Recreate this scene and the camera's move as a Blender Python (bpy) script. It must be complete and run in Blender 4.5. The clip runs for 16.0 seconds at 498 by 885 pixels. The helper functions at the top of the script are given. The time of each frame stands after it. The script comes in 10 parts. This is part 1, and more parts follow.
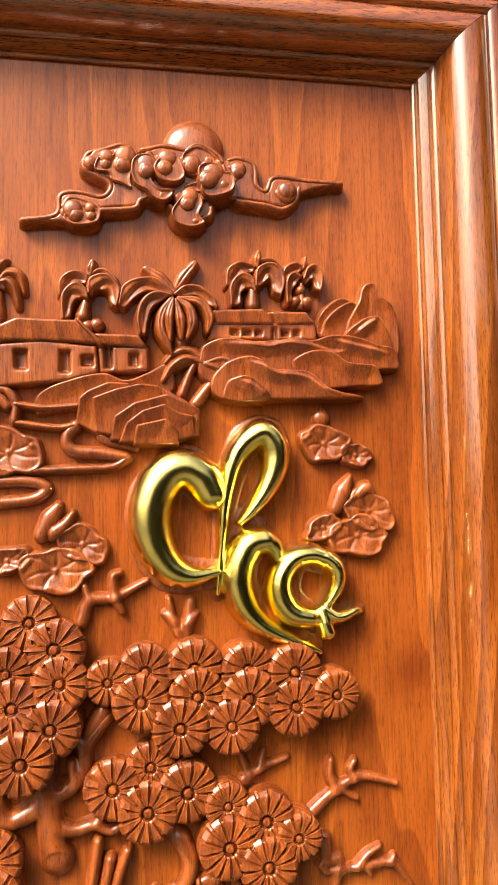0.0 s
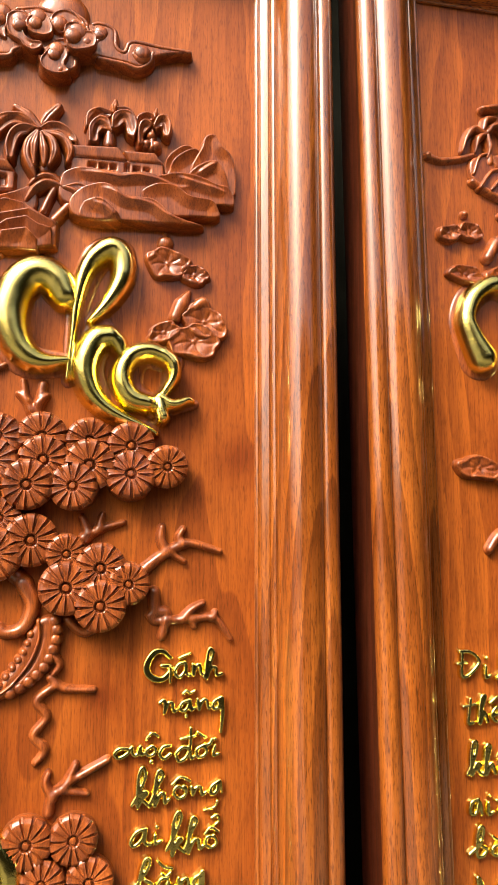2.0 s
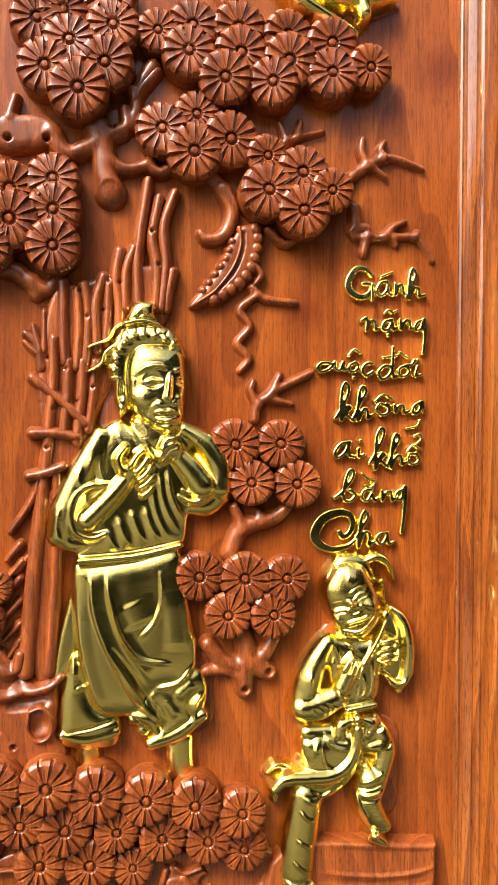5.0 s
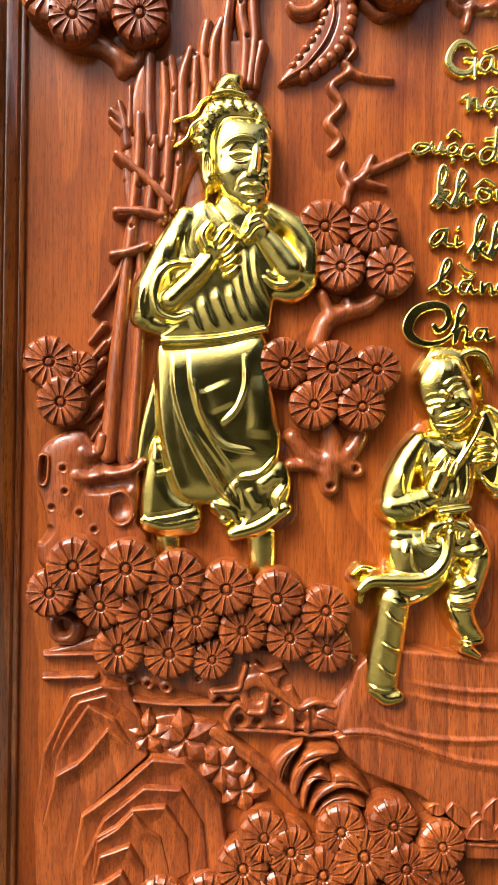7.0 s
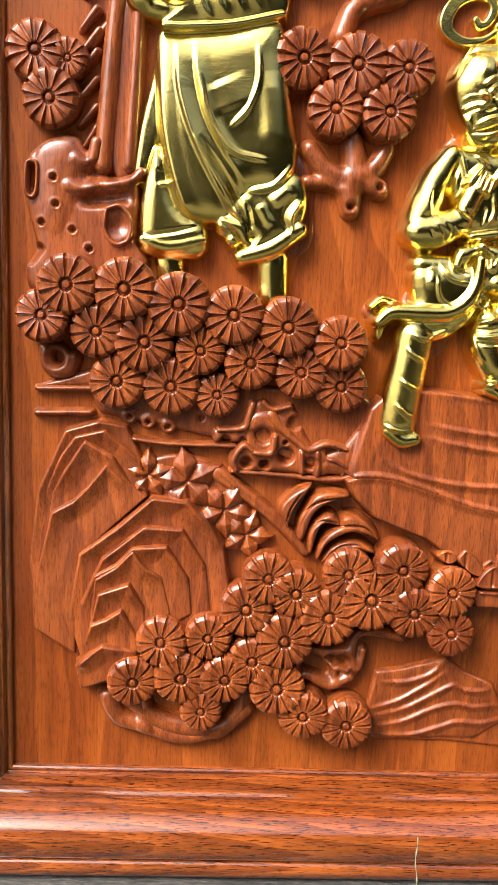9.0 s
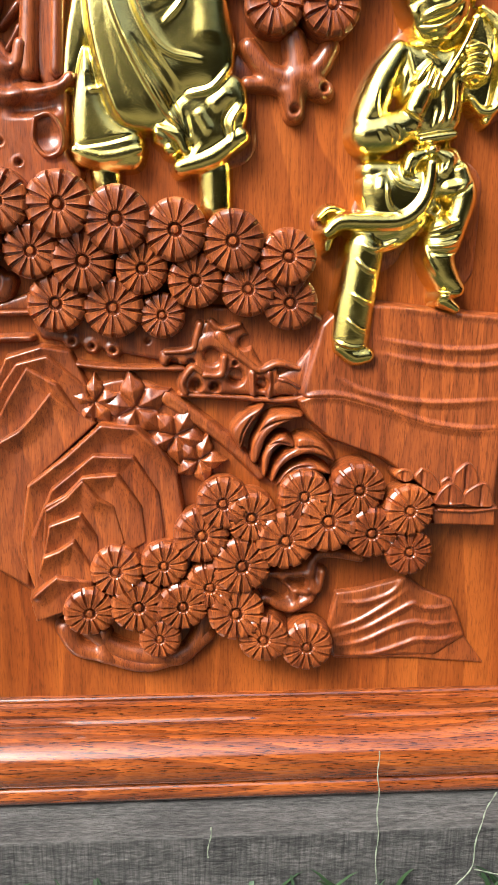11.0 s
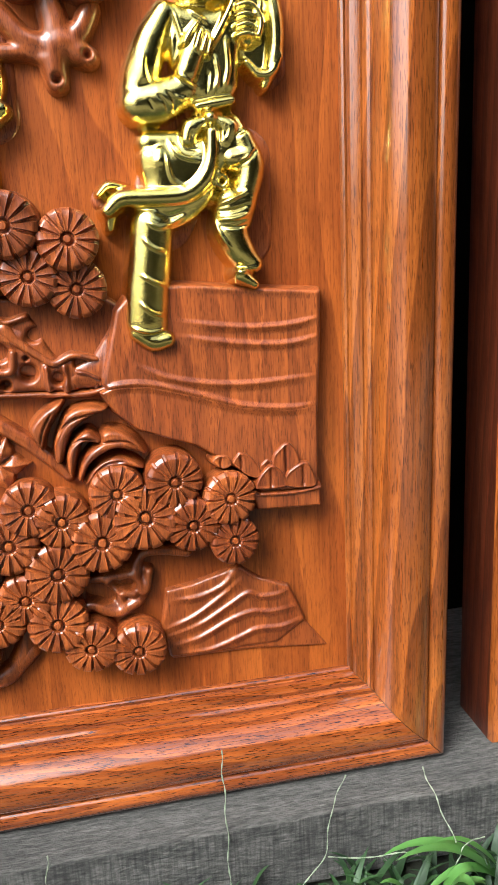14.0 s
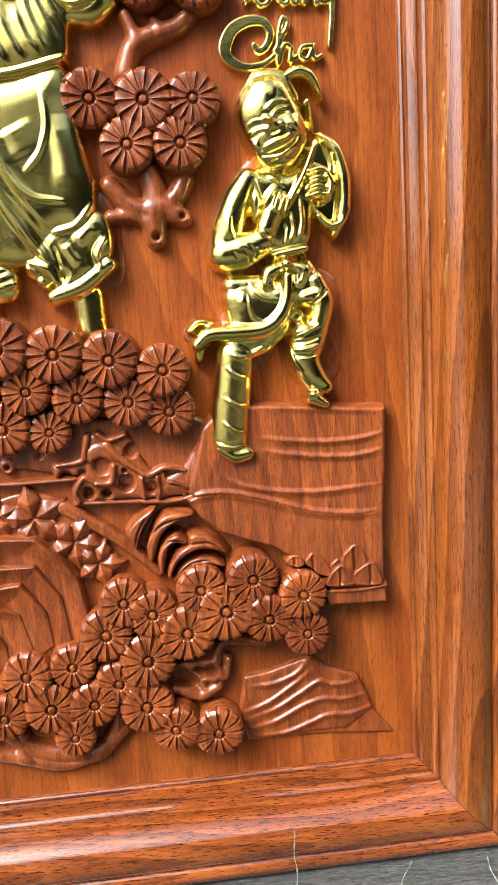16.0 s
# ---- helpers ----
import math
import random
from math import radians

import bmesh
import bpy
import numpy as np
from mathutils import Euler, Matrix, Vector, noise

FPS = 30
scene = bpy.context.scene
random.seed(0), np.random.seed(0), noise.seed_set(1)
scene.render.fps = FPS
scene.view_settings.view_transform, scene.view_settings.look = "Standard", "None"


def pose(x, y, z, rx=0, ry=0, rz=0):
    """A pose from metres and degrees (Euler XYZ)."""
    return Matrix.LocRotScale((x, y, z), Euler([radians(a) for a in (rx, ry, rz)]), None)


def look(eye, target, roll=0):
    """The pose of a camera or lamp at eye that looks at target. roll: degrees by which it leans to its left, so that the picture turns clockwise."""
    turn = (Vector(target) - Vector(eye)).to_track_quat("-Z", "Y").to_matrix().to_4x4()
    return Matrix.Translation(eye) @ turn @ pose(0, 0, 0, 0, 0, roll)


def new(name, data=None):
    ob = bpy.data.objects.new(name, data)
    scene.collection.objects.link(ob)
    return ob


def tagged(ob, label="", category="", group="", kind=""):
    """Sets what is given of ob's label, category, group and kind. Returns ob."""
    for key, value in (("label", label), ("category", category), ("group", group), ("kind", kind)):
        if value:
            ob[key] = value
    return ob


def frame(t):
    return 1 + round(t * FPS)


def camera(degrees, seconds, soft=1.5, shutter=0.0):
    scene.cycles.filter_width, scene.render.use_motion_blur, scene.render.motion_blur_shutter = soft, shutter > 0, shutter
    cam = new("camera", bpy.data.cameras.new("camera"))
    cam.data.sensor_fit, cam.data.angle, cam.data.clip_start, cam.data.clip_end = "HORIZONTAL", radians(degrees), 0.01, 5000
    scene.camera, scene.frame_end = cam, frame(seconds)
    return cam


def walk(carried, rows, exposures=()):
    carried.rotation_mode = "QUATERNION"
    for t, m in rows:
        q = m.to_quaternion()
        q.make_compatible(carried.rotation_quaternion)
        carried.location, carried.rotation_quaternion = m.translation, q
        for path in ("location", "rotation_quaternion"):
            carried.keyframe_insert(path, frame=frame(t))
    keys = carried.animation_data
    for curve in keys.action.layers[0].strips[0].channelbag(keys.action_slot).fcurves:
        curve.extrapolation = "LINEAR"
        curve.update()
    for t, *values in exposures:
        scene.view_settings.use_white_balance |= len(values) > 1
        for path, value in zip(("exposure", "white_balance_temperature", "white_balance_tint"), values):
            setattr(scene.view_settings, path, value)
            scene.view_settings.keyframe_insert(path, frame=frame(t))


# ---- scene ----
cam = camera(36.6, 16.0)
PATH = [
    (0, (-0.004, -0.473, 0.917), (0.304, 1.494, 1.109), -0.8),
    (0.5, (0.009, -0.48, 0.899), (0.382, 1.475, 1.104), -1.1),
    (1, (0.017, -0.49, 0.872), (0.419, 1.456, 1.097), -0.8),
    (1.5, (0.044, -0.517, 0.811), (0.425, 1.429, 1.075), -0.6),
    (2, (0.061, -0.543, 0.745), (0.491, 1.387, 1.043), -0.0),
    (2.5, (0.037, -0.53, 0.692), (0.607, 1.375, 0.909), 0.3),
    (3, (0.03, -0.519, 0.653), (0.544, 1.41, 0.771), 0.1),
    (3.5, (0.025, -0.511, 0.636), (0.475, 1.436, 0.698), 0.3),
    (4, (0.011, -0.509, 0.615), (0.397, 1.453, 0.641), 0.4),
    (4.5, (-0.004, -0.503, 0.599), (0.334, 1.469, 0.598), 0.3),
    (5, (-0.029, -0.488, 0.565), (0.265, 1.49, 0.557), 0.4),
    (5.2, (-0.029, -0.482, 0.555), (0.247, 1.499, 0.55), 0.8),
    (7.3, (-0.025, -0.47, 0.426), (0.007, 1.529, 0.378), 1.3),
    (7.5, (-0.027, -0.471, 0.42), (-0.009, 1.528, 0.366), 1.4),
    (8, (-0.024, -0.457, 0.398), (0.039, 1.538, 0.27), 0.8),
    (8.5, (-0.03, -0.45, 0.365), (0.049, 1.534, 0.128), 1.9),
    (9, (-0.026, -0.44, 0.339), (0.045, 1.532, 0.015), 2.3),
    (9.2, (-0.026, -0.437, 0.333), (0.043, 1.53, -0.024), 2.1),
    (11.3, (0.001, -0.429, 0.323), (0.152, 1.509, -0.148), 0.2),
    (11.5, (0.01, -0.423, 0.322), (0.179, 1.511, -0.157), -0.2),
    (12, (0.024, -0.41, 0.314), (0.249, 1.513, -0.188), -1.4),
    (12.5, (0.038, -0.404, 0.311), (0.328, 1.507, -0.203), -2.6),
    (13, (0.059, -0.405, 0.314), (0.407, 1.496, -0.204), -3.7),
    (13.5, (0.055, -0.411, 0.316), (0.437, 1.486, -0.19), -3.7),
    (14, (0.051, -0.415, 0.319), (0.408, 1.488, -0.18), -2.7),
    (14.5, (0.042, -0.417, 0.32), (0.364, 1.497, -0.164), -1.9),
    (15, (0.04, -0.428, 0.331), (0.319, 1.503, -0.108), -2.1),
    (15.5, (0.039, -0.446, 0.359), (0.254, 1.504, -0.03), -2.7),
    (16, (0.048, -0.454, 0.361), (0.218, 1.507, 0.004), -3.6),
]
walk(cam, [(t, look(eye, target, roll)) for t, eye, target, roll in PATH],
     exposures=[(0, 0.95, 7250, 8), (5, 0.71, 6400, 8), (9, 0.78, 6150, 8), (12, 0.89, 5600, 3), (16, 0.75, 5500, 1)])

# ---- light: bright hazy sky, soft sun from above, behind the viewer's left shoulder ----
SUN_ELEVATION, SUN_AZIMUTH = 46, 228
world = bpy.data.worlds.new("sky")
scene.world = world
world.use_nodes = True
wn = world.node_tree
sky = wn.nodes.new("ShaderNodeTexSky")
sky.sky_type, sky.sun_disc = "NISHITA", False
sky.sun_elevation, sky.sun_rotation = radians(SUN_ELEVATION), radians(SUN_AZIMUTH)
sky.air_density, sky.dust_density, sky.ozone_density = 0.6, 8.0, 0.0
wn.links.new(sky.outputs[0], wn.nodes["Background"].inputs[0])
wn.nodes["Background"].inputs[1].default_value = 0.15
sun_data = bpy.data.lights.new("sun", "SUN")
sun_data.energy, sun_data.angle, sun_data.color = 3.4, radians(25), (1.0, 0.94, 0.87)
sun = new("sun", sun_data)
az, el = radians(SUN_AZIMUTH), radians(SUN_ELEVATION)
sun_way = Vector((math.sin(az) * math.cos(el), math.cos(az) * math.cos(el), math.sin(el)))
sun.matrix_basis = look(sun_way * 10, (0, 0, 0))


# ---- materials ----
def nodes_of(name):
    mat = bpy.data.materials.new(name)
    mat.use_nodes = True
    nt = mat.node_tree
    return mat, nt, nt.nodes["Principled BSDF"]


def node(nt, kind, **inputs):
    n = nt.nodes.new(kind)
    for key, value in inputs.items():
        n.inputs[key].default_value = value
    return n


def ramp(nt, source, stops):
    n = nt.nodes.new("ShaderNodeValToRGB")
    while len(n.color_ramp.elements) < len(stops):
        n.color_ramp.elements.new(0.5)
    for e, (p, c) in zip(n.color_ramp.elements, stops):
        e.position, e.color = p, (*c, 1)
    nt.links.new(source, n.inputs[0])
    return n.outputs[0]


def mix(nt, kind, a, b, factor):
    n = nt.nodes.new("ShaderNodeMix")
    n.data_type, n.blend_type = "RGBA", kind
    for socket, value in ((n.inputs["Factor"], factor), (n.inputs["A"], a), (n.inputs["B"], b)):
        if isinstance(value, (int, float, tuple)):
            socket.default_value = value
        else:
            nt.links.new(value, socket)
    return n.outputs["Result"]


def maths(nt, operation, a, b=0.0):
    n = nt.nodes.new("ShaderNodeMath")
    n.operation = operation
    for socket, value in zip(n.inputs, (a, b)):
        if isinstance(value, (int, float)):
            socket.default_value = value
        else:
            nt.links.new(value, socket)
    return n.outputs[0]


def scaled_noise(nt, vector, stretch, detail=3.0, roughness=0.6, distortion=0.0):
    mp = nt.nodes.new("ShaderNodeMapping")
    mp.inputs["Scale"].default_value = stretch
    nt.links.new(vector, mp.inputs["Vector"])
    n = node(nt, "ShaderNodeTexNoise", Scale=1.0, Detail=detail, Roughness=roughness, Distortion=distortion)
    nt.links.new(mp.outputs[0], n.inputs["Vector"])
    return n


def wood(name, dark, light, along="z", gloss=0.28, coat=0.5, ring=0.6, width=0.007, slope=0.06, pore=0.6, bump=0.3, wobble=0.02, flame=0.5, film=0.11, knots=()):
    """Lacquered red hardwood: growth rings of a log lying along an axis, fibre streaks, open pores, clear lacquer."""
    mat, nt, b = nodes_of(name)
    geo = nt.nodes.new("ShaderNodeNewGeometry")
    info = nt.nodes.new("ShaderNodeObjectInfo")
    shift = node(nt, "ShaderNodeVectorMath")
    shift.operation = "MULTIPLY_ADD"
    nt.links.new(info.outputs["Random"], shift.inputs[0])
    shift.inputs[1].default_value = (0.7, 0.013, 0.9)
    nt.links.new(geo.outputs["Position"], shift.inputs[2])
    place = shift.outputs[0]
    grain = (lambda across, run: (across, across, run)) if along == "z" else (lambda across, run: (run, across, across))
    bend = scaled_noise(nt, place, grain(9, 2.2), 3.0, 0.5)
    warped = node(nt, "ShaderNodeVectorMath")
    warped.operation = "MULTIPLY_ADD"
    nt.links.new(bend.outputs["Color"], warped.inputs[0])
    warped.inputs[1].default_value = (wobble * 2, wobble * 2, wobble * 2)
    nt.links.new(place, warped.inputs[2])
    axes = nt.nodes.new("ShaderNodeSeparateXYZ")
    nt.links.new(warped.outputs[0], axes.inputs[0])
    side, run = (axes.outputs[0], axes.outputs[2]) if along == "z" else (axes.outputs[2], axes.outputs[0])
    across = maths(nt, "PINGPONG", side, 0.055)
    deep = maths(nt, "ADD", axes.outputs[1], 0.03)
    radius = maths(nt, "SQRT", maths(nt, "ADD", maths(nt, "MULTIPLY", across, across), maths(nt, "MULTIPLY", deep, deep)))
    radius = maths(nt, "ADD", radius, maths(nt, "MULTIPLY", run, slope))
    year = maths(nt, "FRACT", maths(nt, "DIVIDE", radius, width))
    mid = tuple(d * 0.35 + l * 0.65 for d, l in zip(dark, light))
    late = tuple((1 - ring) * m + ring * d for m, d in zip(mid, dark))
    col = ramp(nt, year, [(0.0, light), (0.45, mid), (0.9, late), (0.96, late), (1.0, light)])
    fibre = scaled_noise(nt, place, grain(620, 16), 4.0, 0.7)
    streak = ramp(nt, fibre.outputs[0], [(0.34, (0.40, 0.31, 0.26)), (0.5, (1, 1, 1)), (0.66, (1.22, 1.18, 1.1))])
    col = mix(nt, "MULTIPLY", col, streak, 0.3 + 0.35 * pore)
    pores = scaled_noise(nt, place, grain(2000, 130), 2.0, 0.5)
    holes = ramp(nt, pores.outputs[0], [(0.36, (0.26, 0.19, 0.17)), (0.45, (1, 1, 1))])
    col = mix(nt, "MULTIPLY", col, holes, pore)
    mottle = scaled_noise(nt, place, grain(70, 17), 4.0, 0.68, 1.4)
    col = mix(nt, "MULTIPLY", col, ramp(nt, mottle.outputs[0], [(0.36, (0.44, 0.33, 0.27)), (0.5, (0.96, 0.95, 0.94)), (0.68, (1.18, 1.16, 1.1))]), flame)
    broad = scaled_noise(nt, place, grain(16, 5), 3.0, 0.55)
    for x, z, r in knots:
        away = node(nt, "ShaderNodeVectorMath")
        away.operation = "DISTANCE"
        nt.links.new(mix(nt, "ADD", geo.outputs["Position"], bend.outputs["Color"], 0.03), away.inputs[0])
        away.inputs[1].default_value = (x + 0.015, 0.015, z + 0.015)
        size = maths(nt, "DIVIDE", away.outputs["Value"], r)
        col = mix(nt, "MULTIPLY", col, ramp(nt, size, [(0.15, (0.62, 0.50, 0.44)), (0.5, (0.86, 0.80, 0.76)), (1.0, (1, 1, 1))]), 1.0)
    col = mix(nt, "MULTIPLY", col, ramp(nt, broad.outputs[0], [(0.3, (0.66, 0.54, 0.47)), (0.55, (1.0, 1.0, 1.0)), (0.75, (1.18, 1.2, 1.22))]), 0.8)
    nt.links.new(col, b.inputs["Base Color"])
    rough = node(nt, "ShaderNodeMapRange")
    nt.links.new(fibre.outputs[0], rough.inputs[0])
    rough.inputs[3].default_value, rough.inputs[4].default_value = gloss + 0.14, gloss
    nt.links.new(rough.outputs[0], b.inputs["Roughness"])
    b.inputs["Specular IOR Level"].default_value = 0.2
    b.inputs["Coat Weight"].default_value, b.inputs["Coat Roughness"].default_value = coat, film
    b.inputs["Coat IOR"].default_value = 1.85
    bp = node(nt, "ShaderNodeBump", Strength=bump, Distance=0.0005)
    nt.links.new(mix(nt, "MIX", fibre.outputs[0], pores.outputs[0], 0.5), bp.inputs["Height"])
    nt.links.new(bp.outputs[0], b.inputs["Normal"])
    peel = node(nt, "ShaderNodeTexNoise", Scale=700.0, Detail=2.0)
    nt.links.new(geo.outputs["Position"], peel.inputs["Vector"])
    skin = node(nt, "ShaderNodeBump", Strength=0.22, Distance=0.0003)
    nt.links.new(mix(nt, "MIX", peel.outputs[0], pores.outputs[0], 0.4), skin.inputs["Height"])
    nt.links.new(skin.outputs[0], b.inputs["Coat Normal"])
    return mat


WOOD_BOARD = wood("lacquered_board", (0.135, 0.022, 0.0040), (0.372, 0.097, 0.0128), gloss=0.42, ring=0.2, width=0.011, slope=0.03, pore=0.42, wobble=0.035,
                  coat=0.22, flame=0.28, knots=((0.178, 0.815, 0.03), (0.079, 0.651, 0.026)))
WOOD_STILE = wood("lacquered_stile", (0.090, 0.018, 0.005), (0.350, 0.104, 0.0165), gloss=0.22, coat=1.0, ring=0.4, width=0.011, pore=0.72, flame=0.38, film=0.08)
WOOD_RAIL = wood("lacquered_rail", (0.090, 0.015, 0.005), (0.345, 0.092, 0.0155), "x", gloss=0.2, coat=1.0, ring=0.38, width=0.006, slope=0.05, pore=1.0, wobble=0.03)
# Maroon outer edge, with the shade of the gap between panels mixed into its colour.
WOOD_EDGE = wood("maroon_gap_shade_edge", (0.030, 0.006, 0.003), (0.085, 0.019, 0.007), gloss=0.35, coat=0.6, ring=0.6, width=0.009, pore=0.6)
WOOD_CARVED = wood("carved_redwood", (0.118, 0.023, 0.0065), (0.345, 0.087, 0.0155), gloss=0.42, coat=0.48, ring=0.25, width=0.009, pore=0.55, bump=0.4, flame=0.6, film=0.24)


def gilding():
    """Bright gold leaf: smooth metal with crinkled foil grain and a slow drift of tone."""
    mat, nt, b = nodes_of("gold_leaf_paint")
    b.inputs["Metallic"].default_value = 1.0
    geo = nt.nodes.new("ShaderNodeNewGeometry")
    n1 = node(nt, "ShaderNodeTexNoise", Scale=1150.0, Detail=3.0, Roughness=0.65)
    n2 = node(nt, "ShaderNodeTexNoise", Scale=26.0, Detail=3.0)
    n3 = node(nt, "ShaderNodeTexNoise", Scale=150.0, Detail=2.0)
    for n in (n1, n2, n3):
        nt.links.new(geo.outputs["Position"], n.inputs["Vector"])
    nt.links.new(ramp(nt, n2.outputs[0], [(0.3, (0.80, 0.65, 0.17)), (0.7, (0.95, 0.81, 0.27))]), b.inputs["Base Color"])
    r = node(nt, "ShaderNodeMapRange")
    nt.links.new(n3.outputs[0], r.inputs[0])
    r.inputs[3].default_value, r.inputs[4].default_value = 0.09, 0.25
    nt.links.new(r.outputs[0], b.inputs["Roughness"])
    bp = node(nt, "ShaderNodeBump", Strength=0.42, Distance=0.0003)
    nt.links.new(n1.outputs[0], bp.inputs["Height"])
    soft = node(nt, "ShaderNodeBump", Strength=0.12, Distance=0.001)
    nt.links.new(n3.outputs[0], soft.inputs["Height"])
    nt.links.new(soft.outputs[0], bp.inputs["Normal"])
    nt.links.new(bp.outputs[0], b.inputs["Normal"])
    return mat


GOLD = gilding()


def rough_stuff(name, dark, light, scale, roughness, bump=0.3, stretch=(1, 1, 1)):
    mat, nt, b = nodes_of(name)
    geo = nt.nodes.new("ShaderNodeNewGeometry")
    mp = nt.nodes.new("ShaderNodeMapping")
    mp.inputs["Scale"].default_value = stretch
    nt.links.new(geo.outputs["Position"], mp.inputs["Vector"])
    n1 = node(nt, "ShaderNodeTexNoise", Scale=scale, Detail=6.0, Roughness=0.65)
    n2 = node(nt, "ShaderNodeTexNoise", Scale=scale * 0.11, Detail=3.0)
    for n in (n1, n2):
        nt.links.new(mp.outputs[0], n.inputs["Vector"])
    col = ramp(nt, n1.outputs[0], [(0.3, dark), (0.7, light)])
    col = mix(nt, "MULTIPLY", col, ramp(nt, n2.outputs[0], [(0.3, (0.6, 0.6, 0.6)), (0.65, (1.1, 1.1, 1.1))]), 0.8)
    nt.links.new(col, b.inputs["Base Color"])
    b.inputs["Roughness"].default_value = roughness
    bp = node(nt, "ShaderNodeBump", Strength=bump, Distance=0.002)
    nt.links.new(n1.outputs[0], bp.inputs["Height"])
    nt.links.new(bp.outputs[0], b.inputs["Normal"])
    return mat


def sawn(mat):
    """Fine upright saw marks over a rough material."""
    nt = mat.node_tree
    b = nt.nodes["Principled BSDF"]
    geo = nt.nodes.new("ShaderNodeNewGeometry")
    mp = nt.nodes.new("ShaderNodeMapping")
    mp.inputs["Scale"].default_value = (620, 90, 40)
    nt.links.new(geo.outputs["Position"], mp.inputs["Vector"])
    marks = node(nt, "ShaderNodeTexNoise", Scale=1.0, Detail=3.0, Roughness=0.6)
    nt.links.new(mp.outputs[0], marks.inputs["Vector"])
    old = b.inputs["Base Color"].links[0].from_socket
    face = nt.nodes.new("ShaderNodeSeparateXYZ")
    nt.links.new(geo.outputs["True Normal"], face.inputs[0])
    upright = maths(nt, "SUBTRACT", 0.85, maths(nt, "ABSOLUTE", face.outputs[2]))
    old = mix(nt, "MULTIPLY", old, ramp(nt, marks.outputs[0], [(0.35, (0.45, 0.45, 0.45)), (0.6, (1.15, 1.15, 1.15))]), maths(nt, "MAXIMUM", upright, 0.0))
    cracks = scaled_noise(nt, geo.outputs["Position"], (40, 900, 110), 5.0, 0.75)
    nt.links.new(mix(nt, "MULTIPLY", old, ramp(nt, cracks.outputs[0], [(0.36, (0.4, 0.4, 0.4)), (0.5, (1, 1, 1)), (0.68, (1.35, 1.35, 1.35))]), 0.8), b.inputs["Base Color"])
    return mat


GREY_TIMBER = rough_stuff("weathered_grey_timber", (0.030, 0.027, 0.023), (0.128, 0.120, 0.108), 520, 0.92, 1.0, (0.3, 1, 1))
sawn(GREY_TIMBER)
SOIL = rough_stuff("damp_soil", (0.012, 0.012, 0.008), (0.05, 0.05, 0.03), 60, 0.95, 0.8)
GRASS = rough_stuff("grass_blade", (0.006, 0.019, 0.004), (0.022, 0.056, 0.010), 60, 0.6, 0.1)
STRAW = rough_stuff("dry_stalk", (0.12, 0.15, 0.09), (0.34, 0.38, 0.26), 200, 0.7, 0.2)
# Near-black and without specular: deep shade put into the colour of the walls.
DEEP_SHADE = rough_stuff("deep_shade_wall", (0.004, 0.004, 0.003), (0.012, 0.012, 0.009), 12, 0.9, 0.4)
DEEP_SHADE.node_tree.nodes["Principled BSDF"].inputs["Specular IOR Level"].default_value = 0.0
# Tone of the added paving, set by how much light it bounces up.
BOUNCE_PAVING = rough_stuff("bounce_paving", (0.080, 0.072, 0.052), (0.150, 0.136, 0.098), 20, 0.9, 0.3)
# Olive of the added front wall, chosen for the dark reflections in the gold.
BLOCKER_OLIVE = rough_stuff("dark_olive_blocker", (0.022, 0.019, 0.007), (0.055, 0.047, 0.017), 12, 0.9, 0.4)


# ---- builders ----
def world_of(ob):
    m = ob.matrix_parent_inverse @ ob.matrix_basis
    return world_of(ob.parent) @ m if ob.parent else ob.matrix_basis.copy()


def mesh_of(name, verts, faces, material, smooth=True):
    me = bpy.data.meshes.new(name)
    me.from_pydata(verts, [], faces)
    me.update()
    me.polygons.foreach_set("use_smooth", [smooth] * len(me.polygons))
    me.materials.append(material)
    return me


def part(name, data, parent=None, label="", at=None):
    """Links a mesh whose vertices are in the panel's frame; under a parent it stays where it is."""
    ob = new(name, data)
    if at is not None:
        ob.matrix_basis = at
    if parent is not None:
        ob.parent = parent
        ob.matrix_parent_inverse = world_of(parent).inverted()
    return tagged(ob, label) if label else ob


def thing(name, label, category, group="", kind="", at=(0, 0, 0)):
    ob = new(name)
    ob.location = at
    ob.empty_display_size = 0.02
    return tagged(ob, label, category, group, kind)


def box_mesh(name, lo, hi, material, bevel=0.002):
    bm = bmesh.new()
    bmesh.ops.create_cube(bm, size=1)
    for v in bm.verts:
        v.co = [l + (c + 0.5) * (h - l) for l, h, c in zip(lo, hi, v.co)]
    if bevel:
        bmesh.ops.bevel(bm, geom=list(bm.edges), offset=bevel, segments=2, affect="EDGES", profile=0.6)
    me = bpy.data.meshes.new(name)
    bm.to_mesh(me)
    bm.free()
    me.materials.append(material)
    return me


# ---- the carved panels: frame and board ----
LEFT, RIGHT, BOTTOM, TOP = -150.0, 186.0, 57.0, 1210.0
PROFILE = [(0, -3), (0, 2.0), (0.5, 3.0), (1.6, 3.6), (2.8, 3.3), (3.2, 4.6), (3.8, 6.4), (6, 7.6), (8.4, 8.6), (9.4, 8.2), (9.8, 9.6), (10.6, 11.4),
           (12, 12.2), (13.2, 11.8), (13.6, 14), (14.4, 17.5), (15.8, 21.5), (17.8, 25.6), (20.2, 29), (23, 31.4), (26, 32.6), (29.5, 33), (33, 32.4), (36.5, 31),
           (39, 29), (40.2, 27), (40.6, 26.6), (41.2, 27.8), (42.2, 29), (44, 29.8), (46, 30), (48.4, 29.4), (50.6, 27.6), (52.2, 25), (53, 21), (53, -18)]


